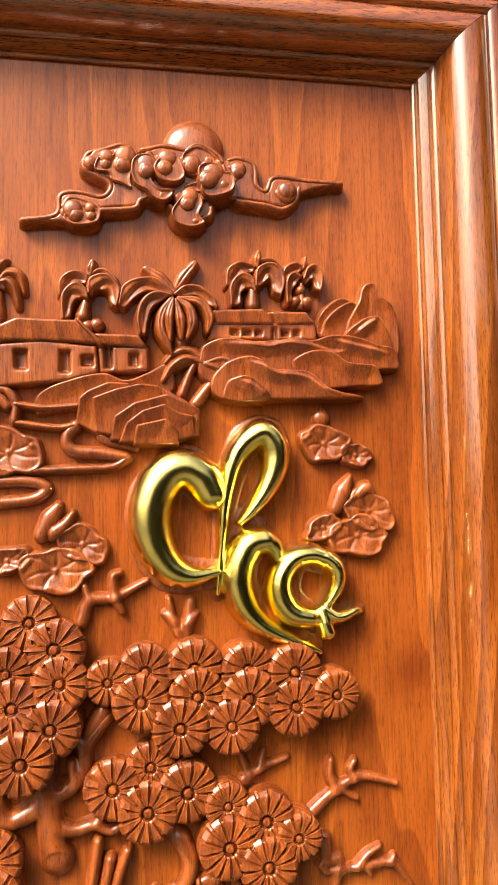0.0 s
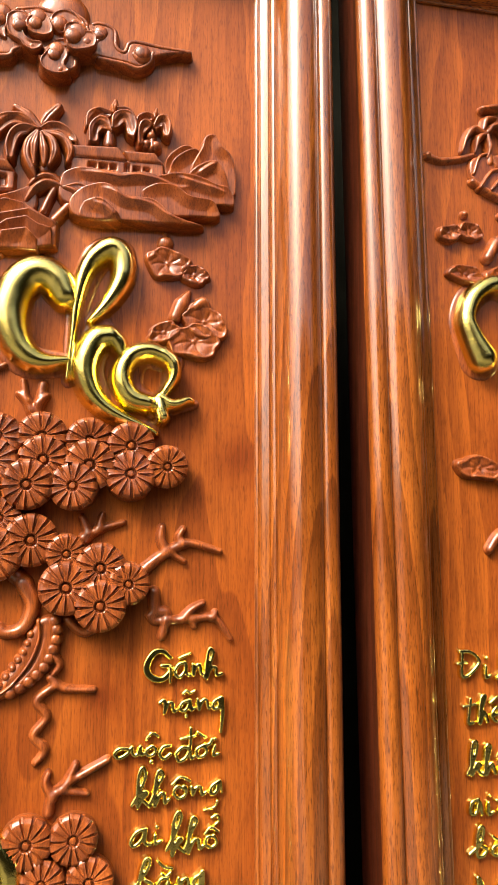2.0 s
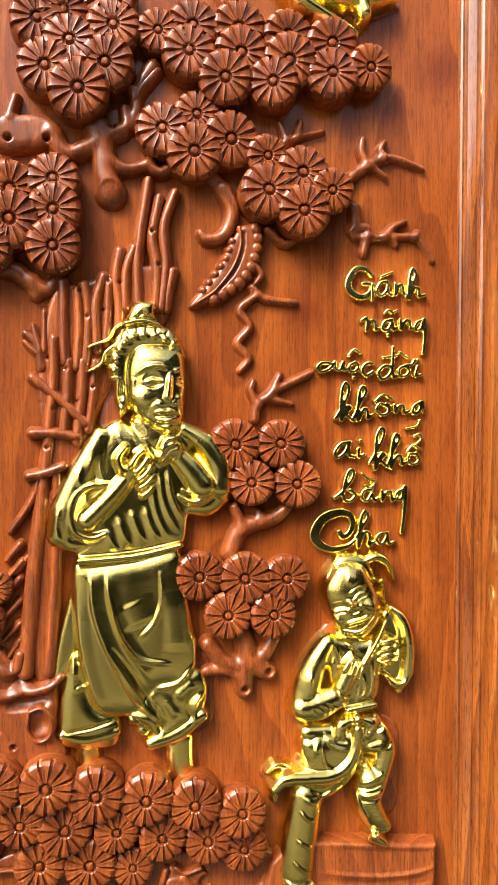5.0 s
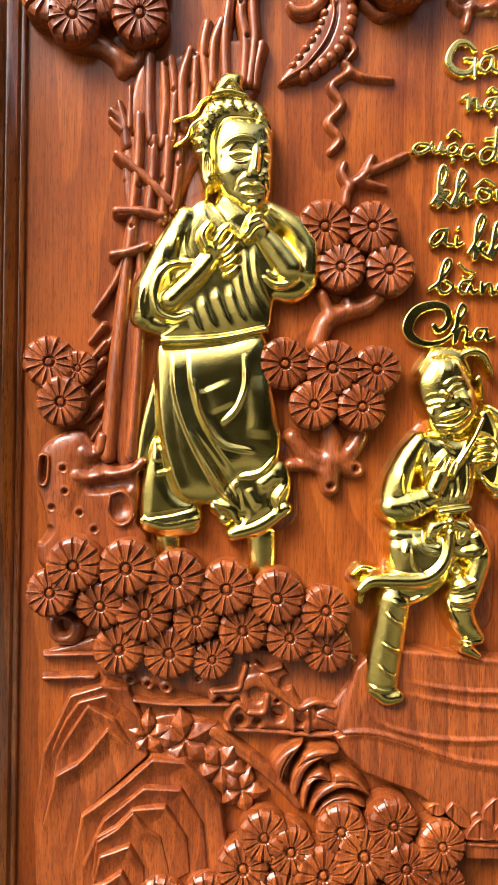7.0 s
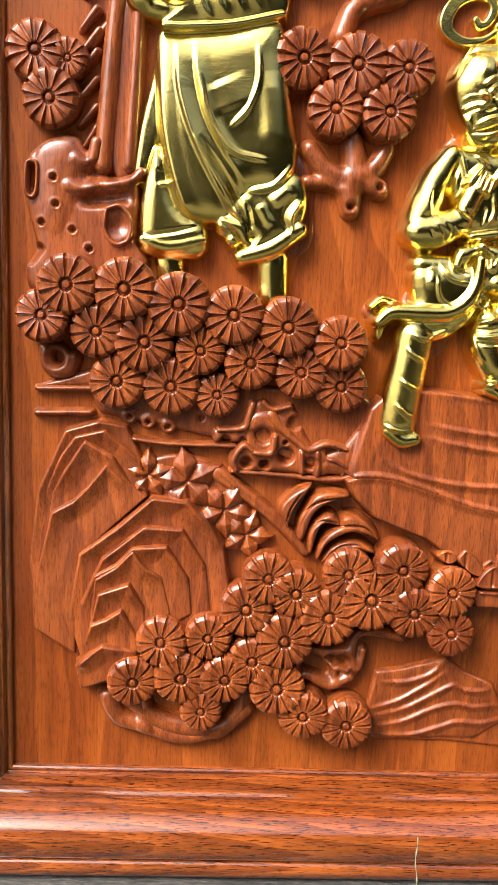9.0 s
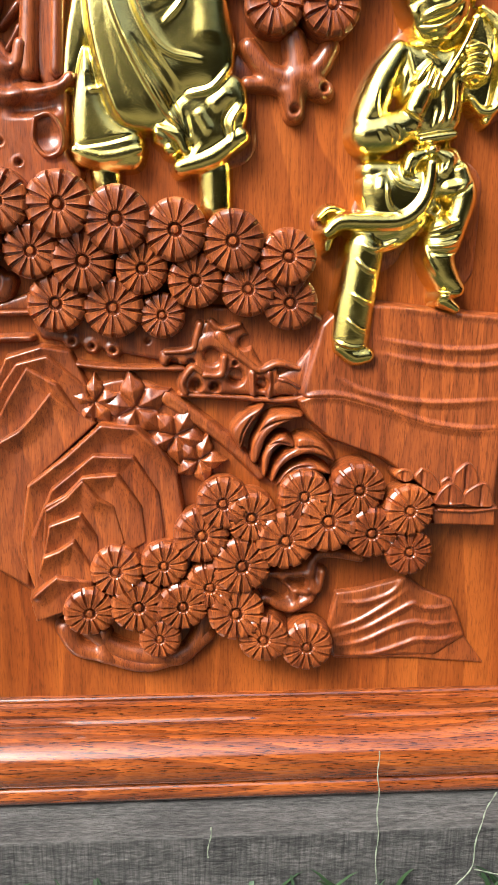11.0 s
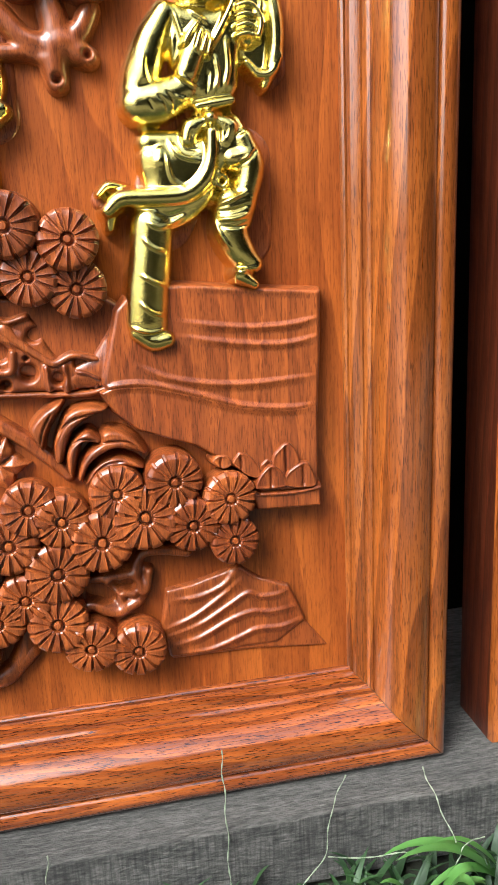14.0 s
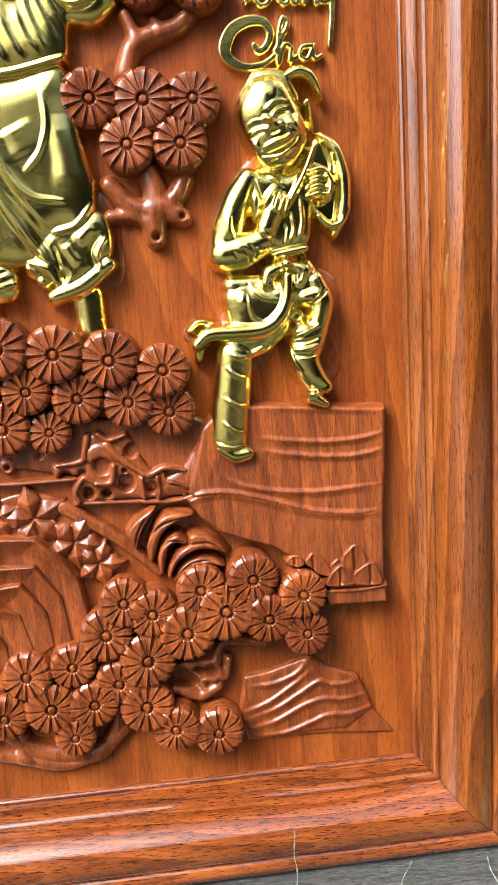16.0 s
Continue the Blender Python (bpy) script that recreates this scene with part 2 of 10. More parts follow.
def moulding(name, a, b, out, material):
    """A mitred length of moulding from inner corner a to inner corner b (x, z), its profile growing towards out."""
    a, b, out = Vector((a[0], 0, a[1])), Vector((b[0], 0, b[1])), Vector((out[0], 0, out[1]))
    along = (b - a).normalized()
    verts, faces, steps, n = [], [], 24, len(PROFILE)
    for k in range(steps + 1):
        for o, h in PROFILE:
            s, e = a + out * o - along * (o - 0.2), b + out * o + along * (o - 0.2)
            p = s.lerp(e, k / steps)
            wob = 0.25 * noise.noise(p * 0.012 + Vector((0, o * 0.3, 0)))
            x = RIGHT + (p.x - RIGHT) * (1.08 + 0.03 * p.z / 1000) if p.x > RIGHT else LEFT + (p.x - LEFT) * 1.18 if p.x < LEFT else p.x
            z = BOTTOM + (p.z - BOTTOM) * 1.12 if p.z < BOTTOM else p.z
            verts.append(Vector((x, -h - wob * (h > 5), z)) / 1000)
    for k in range(steps):
        for i in range(n - 1):
            q = k * n + i
            faces.append((q, q + 1, q + n + 1, q + n))
    me = mesh_of(name, verts, faces, material)
    bm = bmesh.new()
    bm.from_mesh(me)
    bmesh.ops.recalc_face_normals(bm, faces=bm.faces)
    mid = sum((f.calc_center_median() for f in bm.faces), Vector()) / len(bm.faces)
    top = min(bm.faces, key=lambda f: f.calc_center_median().y)
    if top.normal.y > 0:
        bmesh.ops.reverse_faces(bm, faces=bm.faces)
    bm.to_mesh(me)
    bm.free()
    me.set_sharp_from_angle(angle=radians(38))
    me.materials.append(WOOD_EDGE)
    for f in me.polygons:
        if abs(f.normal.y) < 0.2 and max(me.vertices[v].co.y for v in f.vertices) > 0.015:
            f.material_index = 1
    return me


def frame_parts(panel, at):
    """Board, two stiles and two rails of a panel, placed by the matrix at."""
    l, r, b, t = LEFT, RIGHT, BOTTOM, TOP
    part("board", box_mesh("board", ((l - 8) / 1000, 0, (b - 8) / 1000), ((r + 8) / 1000, 0.014, (t + 8) / 1000), WOOD_BOARD, 0), panel, at=at)
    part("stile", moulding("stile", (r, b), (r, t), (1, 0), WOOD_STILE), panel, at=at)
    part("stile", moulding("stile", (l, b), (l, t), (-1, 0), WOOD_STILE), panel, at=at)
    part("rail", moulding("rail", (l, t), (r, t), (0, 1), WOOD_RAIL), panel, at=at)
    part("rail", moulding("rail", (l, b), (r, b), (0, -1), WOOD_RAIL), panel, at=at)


HOME = Matrix.Identity(4)
BESIDE = pose(0.4895, 0.004, 0.001, 0.75, -0.75, 0)
panel_one = thing("carved_panel", "upright carved panel of lacquered red hardwood with moulded frame", "wooden panel", "carved panels on the beam")
frame_parts(panel_one, HOME)
panel_two = thing("carved_panel", "matching lacquered hardwood panel standing beside the first", "wooden panel", "carved panels on the beam", at=BESIDE.translation)
frame_parts(panel_two, BESIDE)

# ---- what stands round them ----
tagged(part("timber_beam", box_mesh("timber_beam", (-1.2, -0.056, -0.05), (1.6, 0.16, -0.003), GREY_TIMBER, 0.0015)),
       "weathered grey sawn timber beam lying on the grass", "beam")
# Unseen slab, added as a reflector for the undersides of the mouldings.
tagged(part("pavement", box_mesh("pavement", (-3, -2.45, -0.08), (2.6, -0.5, -0.045), BOUNCE_PAVING, 0.004)), "unseen paving added before the beam to bounce light", "pavement", kind="structure")
ground_me = mesh_of("ground", [(-60, -60, -0.06), (60, -60, -0.06), (60, 60, -0.06), (-60, 60, -0.06)], [(0, 1, 2, 3)], SOIL, False)
tagged(part("ground", ground_me), "dark damp soil under the grass", "ground", kind="structure")
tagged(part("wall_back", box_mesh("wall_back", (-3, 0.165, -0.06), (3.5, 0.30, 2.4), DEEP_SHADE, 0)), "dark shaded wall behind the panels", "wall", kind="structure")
# Added out of view: blocks low sky light and darkens what the gold mirrors.
tagged(part("blocker_front", box_mesh("blocker_front", (-1.05, -2.6, -0.06), (3.2, -2.45, 1.7), BLOCKER_OLIVE, 0)), "unseen dark wall added behind the viewer to block sky light", "wall", kind="structure")
# Also added and unseen: keeps sky fill off the faces turned right.
tagged(part("blocker_side", box_mesh("blocker_side", (2.6, -2.6, -0.06), (2.75, 0.3, 3.2), DEEP_SHADE, 0)), "unseen dark wall added on the right to cut fill light", "wall", kind="structure")


# ---- carving: a relief is built from rounded strokes, raised areas, grooves and holes (millimetres on the board) ----
def curve_through(pts, per=6, closed=False):
    p = np.array(pts, float)
    if len(p) < 3:
        k = np.linspace(0, 1, per + 1)[:, None]
        return p[0] + (p[-1] - p[0]) * k if len(p) == 2 else p
    ring = np.vstack([p[-1], p, p[0], p[1]]) if closed else np.vstack([2 * p[0] - p[1], p, 2 * p[-1] - p[-2]])
    out, s = [], np.linspace(0, 1, per, endpoint=False)[:, None]
    for a, b, c, d in zip(ring, ring[1:], ring[2:], ring[3:]):
        out.append(0.5 * (2 * b + (c - a) * s + (2 * a - 5 * b + 4 * c - d) * s**2 + (3 * b - a - 3 * c + d) * s**3))
    out = np.vstack(out)
    return out if closed else np.vstack([out, p[-1]])


class Relief:
    def __init__(self, step=0.9, blend=0.0, flat=1.0):
        self.step, self.ops, self.blend, self.flat = step, [], blend, flat

    def line(self, pts, r, h, base=0.0, sharp=False, closed=False):
        """A rounded (or sharp-crested) stroke. r: a radius, or several along its way; h: its height over base."""
        self.ops.append(("line", curve_through(pts, 6, closed), np.atleast_1d(np.array(r, float)), h, base, sharp))
        return self

    def edge(self, pts, r, h, base=0.0):
        """A stroke with straight legs and a sharp crest."""
        self.ops.append(("line", np.array(pts, float), np.atleast_1d(np.array(r, float)), h, base, True))
        return self

    def ball(self, x, z, r, h, base=0.0):
        self.ops.append(("line", np.array([(x, z), (x + 0.01, z)]), np.array([r], float), h, base, False))
        return self

    def ring(self, x, z, r, w, h, base=0.0):
        a = np.linspace(0, 2 * np.pi, 25)
        self.ops.append(("line", np.stack([x + r * np.cos(a), z + r * np.sin(a)], 1), np.array([w], float), h, base, False))
        return self

    def area(self, pts, h, soft=3.0, low=None, round_=False):
        """A raised area with softened rim; low: its height at the bottom, where that differs."""
        p = curve_through(pts, 6, True) if round_ else np.array(pts, float)
        self.ops.append(("area", p, h, soft, h if low is None else low))
        return self

    def cut(self, pts, r, depth):
        self.ops.append(("cut", curve_through(pts), r, depth))
        return self

    def fold(self, pts, r, h):
        """A soft ridge laid onto whatever lies below it."""
        p = curve_through(pts) if len(pts) > 1 else np.array([pts[0], (pts[0][0] + 0.01, pts[0][1])])
        self.ops.append(("fold", p, np.atleast_1d(np.array(r, float)), h))
        return self

    def swell(self, pts, r, h):
        """A soft rise (or, with h below zero, a hollow) added to whatever lies below it."""
        p = curve_through(pts) if len(pts) > 1 else np.array([pts[0], (pts[0][0] + 0.01, pts[0][1])])
        self.ops.append(("swell", p, np.atleast_1d(np.array(r, float)), h))
        return self

    def scarp(self, pts, h, run, straight=False):
        """A chiselled step: a crest along pts that falls steeply behind it and slowly before it."""
        self.ops.append(("scarp", np.array(pts, float) if straight else curve_through(pts, 4), h, run))
        return self

    def hole(self, x, z, r, depth):
        self.ops.append(("cut", np.array([(x, z), (x + 0.01, z)]), r, depth))
        return self

    def window(self, pts, depth):
        self.ops.append(("window", np.array(pts, float), depth))
        return self

    def pad(self, x, z, rx, rz, turn=0.0):
        """A floating lotus leaf: a wavy dish with a raised rim and veins."""
        a = np.linspace(0, 2 * np.pi, 17)[:-1]
        k = 1 + 0.075 * np.sin(5 * a + x) + 0.06 * np.sin(3 * a + z) + 0.03 * np.sin(8 * a + 2 * x)
        u, v = rx * k * np.cos(a), rz * k * np.sin(a)
        c, s = math.cos(radians(turn)), math.sin(radians(turn))
        p = np.stack([x + u * c - v * s, z + u * s + v * c], 1)
        e = np.array([x, z])
        self.area(p, 5.2, 2.0, round_=True)
        self.line(e + 0.94 * (p - e), 1.2, 1.9, 4.4, closed=True)
        self.swell([(x, z)], 0.85 * min(rx, rz), -1.9)
        for n in range(7):
            q = p[(n * 16 // 7) % 16]
            bend = np.array([(q - e)[1], -(q - e)[0]]) * 0.06
            self.swell([e + 0.1 * (q - e), e + 0.5 * (q - e) + bend, e + 0.85 * (q - e)], 0.9, -1.3)
        for n in (1, 6, 11):
            self.swell([e + 0.8 * (p[n] - e), e + 0.95 * (p[(n + 2) % 16] - e)], 2.4, 1.6)
        return self.ball(x, z, 1.4, 0.8, 3.6)

    def star(self, x, z, r, turn=0.0):
        """A lobed leaf: five broad pointed leaflets, each with a sharp midrib between two soft halves."""
        tips = [(k, radians(turn + 36 * k)) for k in range(10)]
        self.area([(x + r * (0.62 if k % 2 else 1.16) * math.cos(a), z + r * (0.62 if k % 2 else 1.16) * math.sin(a)) for k, a in tips], 5.0, 1.0)
        for n in range(5):
            a = radians(turn + 72 * n)
            u, v = math.cos(a), math.sin(a)
            self.line([(x + 0.12 * r * u, z + 0.12 * r * v), (x + 0.5 * r * u, z + 0.5 * r * v), (x + 0.95 * r * u, z + 0.95 * r * v)], (0.08 * r, 0.36 * r, 0.03 * r), 3.6, 4.6, True)
        for n in range(5):
            a = radians(turn + 36 + 72 * n)
            self.swell([(x, z), (x + 0.6 * r * math.cos(a), z + 0.6 * r * math.sin(a))], 0.09 * r, -1.6)
        return self

    def heights(self):
        alls = np.vstack([o[1] for o in self.ops if o[0] in ("line", "area")])
        widest = max(np.max(o[2]) if o[0] == "line" else 1 for o in self.ops)
        lo, hi = alls.min(0) - widest - 4, alls.max(0) + widest + 4
        nx, nz = (np.ceil((hi - lo) / self.step).astype(int) + 1)
        gx, gz = np.meshgrid(lo[0] + np.arange(nx) * self.step, lo[1] + np.arange(nz) * self.step, indexing="ij")
        top, ridge = np.full(gx.shape, -1.5), np.zeros(gx.shape)
        for op in self.ops:
            p = op[1]
            reach = 4 + (np.max(op[2]) if op[0] in ("line", "fold", "swell") else op[2] if op[0] == "cut" else op[3] if op[0] == "scarp" else 0)
            a = np.clip(((p.min(0) - reach - lo) / self.step).astype(int), 0, None)
            b = ((p.max(0) + reach - lo) / self.step).astype(int) + 2
            part_ = (slice(a[0], b[0]), slice(a[1], b[1]))
            x, z = gx[part_], gz[part_]
            if x.size == 0:
                continue
            if op[0] == "scarp":
                best, side, end, way = np.full(x.shape, 1e9), np.zeros(x.shape), np.zeros(x.shape), np.zeros(x.shape)
                for n, ((x0, z0), (x1, z1)) in enumerate(zip(p, p[1:])):
                    dx, dz = x1 - x0, z1 - z0
                    raw = ((x - x0) * dx + (z - z0) * dz) / (dx * dx + dz * dz + 1e-9)
                    t = np.clip(raw, 0, 1)
                    d = np.hypot(x - x0 - t * dx, z - z0 - t * dz)
                    past = np.hypot(dx, dz) * ((raw - 1).clip(0) if n == len(p) - 2 else 0) + np.hypot(dx, dz) * ((-raw).clip(0) if n == 0 else 0)
                    near = d < best
                    side = np.where(near, dx * (z - z0) - dz * (x - x0), side)
                    way = np.where(near, (n + t) / (len(p) - 1), way)
                    end, best = np.where(near, past, end), np.where(near, d, best)
                fall = np.where(side < 0, np.clip(1 - best / op[3], 0, 1) ** 1.4, np.clip(1 - best / 2.0, 0, 1))
                top[part_] += op[2] * fall * np.clip(1 - end / 2.5, 0, 1) * np.clip(0.15 + 4 * np.minimum(way, 1 - way), 0, 1) * (top[part_] > 0)
                continue
            if op[0] in ("line", "cut", "fold", "swell"):
                radii = np.interp(np.linspace(0, 1, len(p)), np.linspace(0, 1, len(op[2])), op[2]) if op[0] != "cut" else np.full(len(p), op[2])
                best, rad, way = np.full(x.shape, 1e9), np.full(x.shape, radii[0]), np.full(x.shape, 0.5)
                for n, ((x0, z0), (x1, z1), r0, r1) in enumerate(zip(p, p[1:], radii, radii[1:])):
                    dx, dz = x1 - x0, z1 - z0
                    t = np.clip(((x - x0) * dx + (z - z0) * dz) / (dx * dx + dz * dz + 1e-9), 0, 1)
                    d = np.hypot(x - x0 - t * dx, z - z0 - t * dz)
                    rr = r0 + (r1 - r0) * t
                    near = d - rr < best
                    best, rad = np.where(near, d - rr, best), np.where(near, rr, rad)
                    way = np.where(near, (n + t) / (len(p) - 1), way) if len(p) > 2 else way
                s = np.clip(1 + best / rad, 0, 1)
                if op[0] == "cut":
                    top[part_] -= op[3] * np.where(best < 0, np.sqrt(1 - s * s), 0) * (top[part_] > -1)
                    continue
                if op[0] == "swell":
                    top[part_] += op[3] * np.where(best < 0, (1 - s * s) ** 2, 0) * np.clip(0.25 + 4 * np.minimum(way, 1 - way), 0, 1) * (top[part_] > 0.5)
                    continue
                if op[0] == "fold":
                    ridge[part_] = np.maximum(ridge[part_], op[3] * (rad / op[2].max()) ** 0.5 * np.where(best < 0, (1 - s * s) ** 1.6, 0))
                    continue
                shape = 1 - s if op[5] else np.minimum(1.0, self.flat * np.sqrt(1 - s * s))
                h = np.where(best < 0, op[4] + op[3] * (rad / op[2].max()) ** 0.5 * shape, op[4] - 5 * best)
                top[part_] = self.join(top[part_], h)
            else:
                q = np.roll(p, -1, 0)
                dist, inside = np.full(x.shape, 1e9), np.zeros(x.shape, bool)
                for (x0, z0), (x1, z1) in zip(p, q):
                    dx, dz = x1 - x0, z1 - z0
                    t = np.clip(((x - x0) * dx + (z - z0) * dz) / (dx * dx + dz * dz + 1e-9), 0, 1)
                    dist = np.minimum(dist, np.hypot(x - x0 - t * dx, z - z0 - t * dz))
                    if z0 != z1:
                        inside ^= ((z0 > z) != (z1 > z)) & (x < (x1 - x0) * (z - z0) / (z1 - z0) + x0)
                sd = np.where(inside, dist, -dist)
                if op[0] == "window":
                    top[part_] -= op[2] * np.clip(0.5 + sd / 1.2, 0, 1) * (top[part_] > -1)
                    continue
                zl, zh = p[:, 1].min(), p[:, 1].max()
                full = op[4] + (op[2] - op[4]) * (z - zl) / (zh - zl + 1e-9)
                s = np.clip(sd / op[3], 0, 1)
                h = np.where(sd > 0, full * (0.55 + 0.45 * np.sqrt(1 - (1 - s) ** 2)), 0.55 * full + 5 * sd)
                top[part_] = self.join(top[part_], h)
        return gx, gz, np.maximum(top + ridge * (top > 0), -1.5)

    def join(self, a, b):
        """The higher of two surfaces, run together softly over the blend's width where both stand proud."""
        if not self.blend:
            return np.maximum(a, b)
        k = self.blend
        t = np.clip(0.5 + 0.5 * (b - a) / k, 0, 1)
        return np.where(np.minimum(a, b) > 1.0, a + (b - a) * t + k * t * (1 - t), np.maximum(a, b))

    def mesh(self, name, material):
        gx, gz, top = self.heights()
        for _ in range(2 if self.blend else 1):
            soft = top.copy()
            soft[1:-1, 1:-1] = (top[1:-1, 1:-1] * 4 + top[:-2, 1:-1] + top[2:, 1:-1] + top[1:-1, :-2] + top[1:-1, 2:]) / 8
            top = soft
        live = top > -1.2
        cell = live[:-1, :-1] | live[1:, :-1] | live[:-1, 1:] | live[1:, 1:]
        i, j = np.nonzero(cell)
        nz = top.shape[1]
        quads = np.stack([i * nz + j, (i + 1) * nz + j, (i + 1) * nz + j + 1, i * nz + j + 1], 1)
        used, back = np.unique(quads, return_inverse=True)
        # a slow waver of the hand tool, so that no surface is dead level
        wav = (0.0 if material is GOLD else 0.05) * np.sin(gx * 0.9 + 1.3 * np.sin(gz * 0.31)) * np.sin(gz * 0.7 + gx * 0.23) * (top > 1)
        co = np.stack([gx, -(top + wav), gz], -1).reshape(-1, 3)[used] / 1000
        return mesh_of(name, co.tolist(), back.reshape(-1, 4).tolist(), material)


def carve(name, label, category, relief, material=None, group="", at=None):
    ob = part(name, relief.mesh(name, material or WOOD_CARVED), at=at)
    return tagged(ob, label, category, group)


def carved_part(name, relief, parent, material=None, label="", at=None):
    return part(name, relief.mesh(name, material or WOOD_CARVED), parent, label, at)


def rosette_meshes():
    """A disc of needle leaves: fluted petals with a tall rim below, and the button in its sunk middle."""
    petals, verts, faces = 13, [], []
    rings = [(0.0, 0.22), (0.10, 0.21), (0.14, 0.14), (0.15, 0.02), (0.225, 0.02), (0.235, 0.17), (0.28, 0.21), (0.6, 0.25), (0.83, 0.25), (0.90, 0.225), (1.0, 0.10),
             (1.005, -0.12), (0.97, -1.7)]
    per = 5
    n = petals * per
    for k, (r, h) in enumerate(rings):
        wide = 0.27 - 0.08 * r
        cross = [(0.45 * wide, 0.0), (wide, 1.0), (0.5, 0.86), (1 - wide, 1.0), (1 - 0.45 * wide, 0.0)]
        for i in range(n):
            f, ridge = cross[i % per]
            a = 2 * math.pi * (i // per + f) / petals
            rr = r * (1 - (0.04 * (1 - ridge) + 0.02 * abs(f - 0.5) if r > 0.85 and k < 11 else 0))
            verts.append((rr * math.cos(a), -h + 0.15 * (1 - ridge) * (k < 11) * min(1, max(0, (r - 0.23) / 0.25)), rr * math.sin(a)))
    for k in range(len(rings) - 1):
        for i in range(n):
            j = (i + 1) % n
            faces.append(((k + 1) * n + i, (k + 1) * n + j, k * n + j, k * n + i))
    out = []
    for name, kept in (("leaf_disc", faces[3 * n:]), ("button", faces[:3 * n])):
        used = sorted({v for f in kept for v in f})
        at = {v: q for q, v in enumerate(used)}
        me = mesh_of(name, [verts[v] for v in used], [tuple(at[v] for v in f) for f in kept], WOOD_DISC)
        me.set_sharp_from_angle(angle=radians(32))
        out.append(me)
    return out


WOOD_DISC = wood("carved_redwood_disc", (0.125, 0.025, 0.007), (0.355, 0.090, 0.0170), gloss=0.42, coat=0.42, ring=0.3, width=0.005, pore=0.55, bump=0.5, flame=0.7, film=0.27)
ROSETTE, BUTTON = rosette_meshes()


def discs(parent, rows, tilt=6):
    """Leaf discs (x, z, radius, height) under a bough."""
    for x, z, r, h in rows:
        turn = Matrix.Rotation(random.uniform(0, 6.28), 4, "Y")
        lean = Euler((radians(random.uniform(-tilt, tilt)), 0, radians(random.uniform(-tilt, tilt)))).to_matrix().to_4x4()
        s = r / 1000
        place = Matrix.Translation((x / 1000, -h / 1000, z / 1000)) @ lean @ turn @ Matrix.Diagonal((s, min(s, 0.019), s, 1))
        part("button", BUTTON, part("leaf_disc", ROSETTE, parent, at=place), at=place)



# ---- the carvings on the first panel ----

whole = thing("cloud_relief", "carved cloud scrolls before a rising disc, polished red wood", "cloud carving")
m = Relief(0.8)
m.ball(35.7, 1155.2, 20, 10, 0)
carved_part("boss", m, whole)
m = Relief(0.8)
m.area([(-71.4, 1100.1), (-50.7, 1104.3), (-48, 1117), (-36.8, 1119.5), (-22.7, 1117.3), (-17.1, 1123.4), (-20.6, 1129), (-33.4, 1135), (-31.7, 1144.5), (-22.8, 1147.8), (-10.3, 1152), (-1.4, 1147), (13.1, 1152.9), (31.2, 1151.2), (38.6, 1155.3), (51.7, 1147.3), (64.3, 1147.7), (74.6, 1144.2), (75.8, 1130.7), (82.4, 1126.7), (87.8, 1136.1), (108.8, 1135.2), (133.3, 1134.4), (110.4, 1127.5), (100.9, 1121.8), (95.2, 1115.5), (82.2, 1117.5), (63.8, 1119.3), (51, 1119.7), (48.3, 1113.5), (45.4, 1107.4), (32.6, 1104.1), (24.4, 1109.9), (20.1, 1120.3), (7.5, 1118.5), (-1.4, 1111.5), (-22.7, 1108.7), (-28, 1101.1), (-40.2, 1099.3)], 9.5, 2, round_=True)
carved_part("cloud", m, whole)
m = Relief(0.8)
m.line([(-70.7, 1100.1), (-50.7, 1104.3), (-48, 1117), (-36.8, 1119.5), (-22.7, 1117.3), (-17.1, 1123.4), (-20.6, 1129), (-33.4, 1135), (-31.7, 1144.5), (-22.8, 1147.8), (-10.3, 1152), (-2.1, 1147.8)], 1.7, 0.9, 9.2)
carved_part("scroll", m, whole)
m = Relief(0.8)
m.line([(-1.4, 1147), (-4.2, 1137.8), (-1.4, 1128.4), (6.5, 1121.1), (14.7, 1118.7), (22, 1123.4)], 1.7, 0.9, 9.2)
carved_part("scroll", m, whole)
m = Relief(0.8)
m.line([(2.2, 1149.4), (16.7, 1153), (29.4, 1151.1)], 1.7, 0.9, 9.2)
carved_part("scroll", m, whole)
m = Relief(0.8)
m.line([(29.4, 1142.7), (31.2, 1151.2), (39.3, 1155.3), (51, 1148.8), (53.9, 1144.3)], 1.7, 0.9, 9.2)
carved_part("scroll", m, whole)
m = Relief(0.8)
m.line([(58.3, 1146), (64.3, 1147.7), (74.6, 1143.4), (75.8, 1130.7), (82.4, 1126.7), (87.8, 1136.1), (108.8, 1135.2), (132.6, 1134.4)], 1.7, 0.9, 9.2)
carved_part("scroll", m, whole)
m = Relief(0.8)
m.line([(63.1, 1118.9), (82.2, 1117.1), (93.3, 1115.1), (101.7, 1121.1), (104.1, 1129.6)], 1.7, 0.9, 9.2)
carved_part("scroll", m, whole)
m = Relief(0.8)
m.line([(-23.4, 1108.7), (-2.8, 1111.1), (0.7, 1116), (6.5, 1119.2)], 1.7, 0.9, 9.2)
carved_part("scroll", m, whole)
m = Relief(0.8)
m.line([(-46.6, 1109.6), (-42.1, 1115.6), (-33.3, 1114.4), (-24.5, 1110.1), (-26.9, 1102.6), (-40.2, 1099.3)], 1.7, 0.9, 9.2)
carved_part("scroll", m, whole)
m = Relief(0.8)
m.line([(20.1, 1113.5), (24.4, 1109.1), (32.6, 1104.1), (44.6, 1108.1), (46.2, 1113.5)], 1.7, 0.9, 9.2)
carved_part("scroll", m, whole)
m = Relief(0.8)
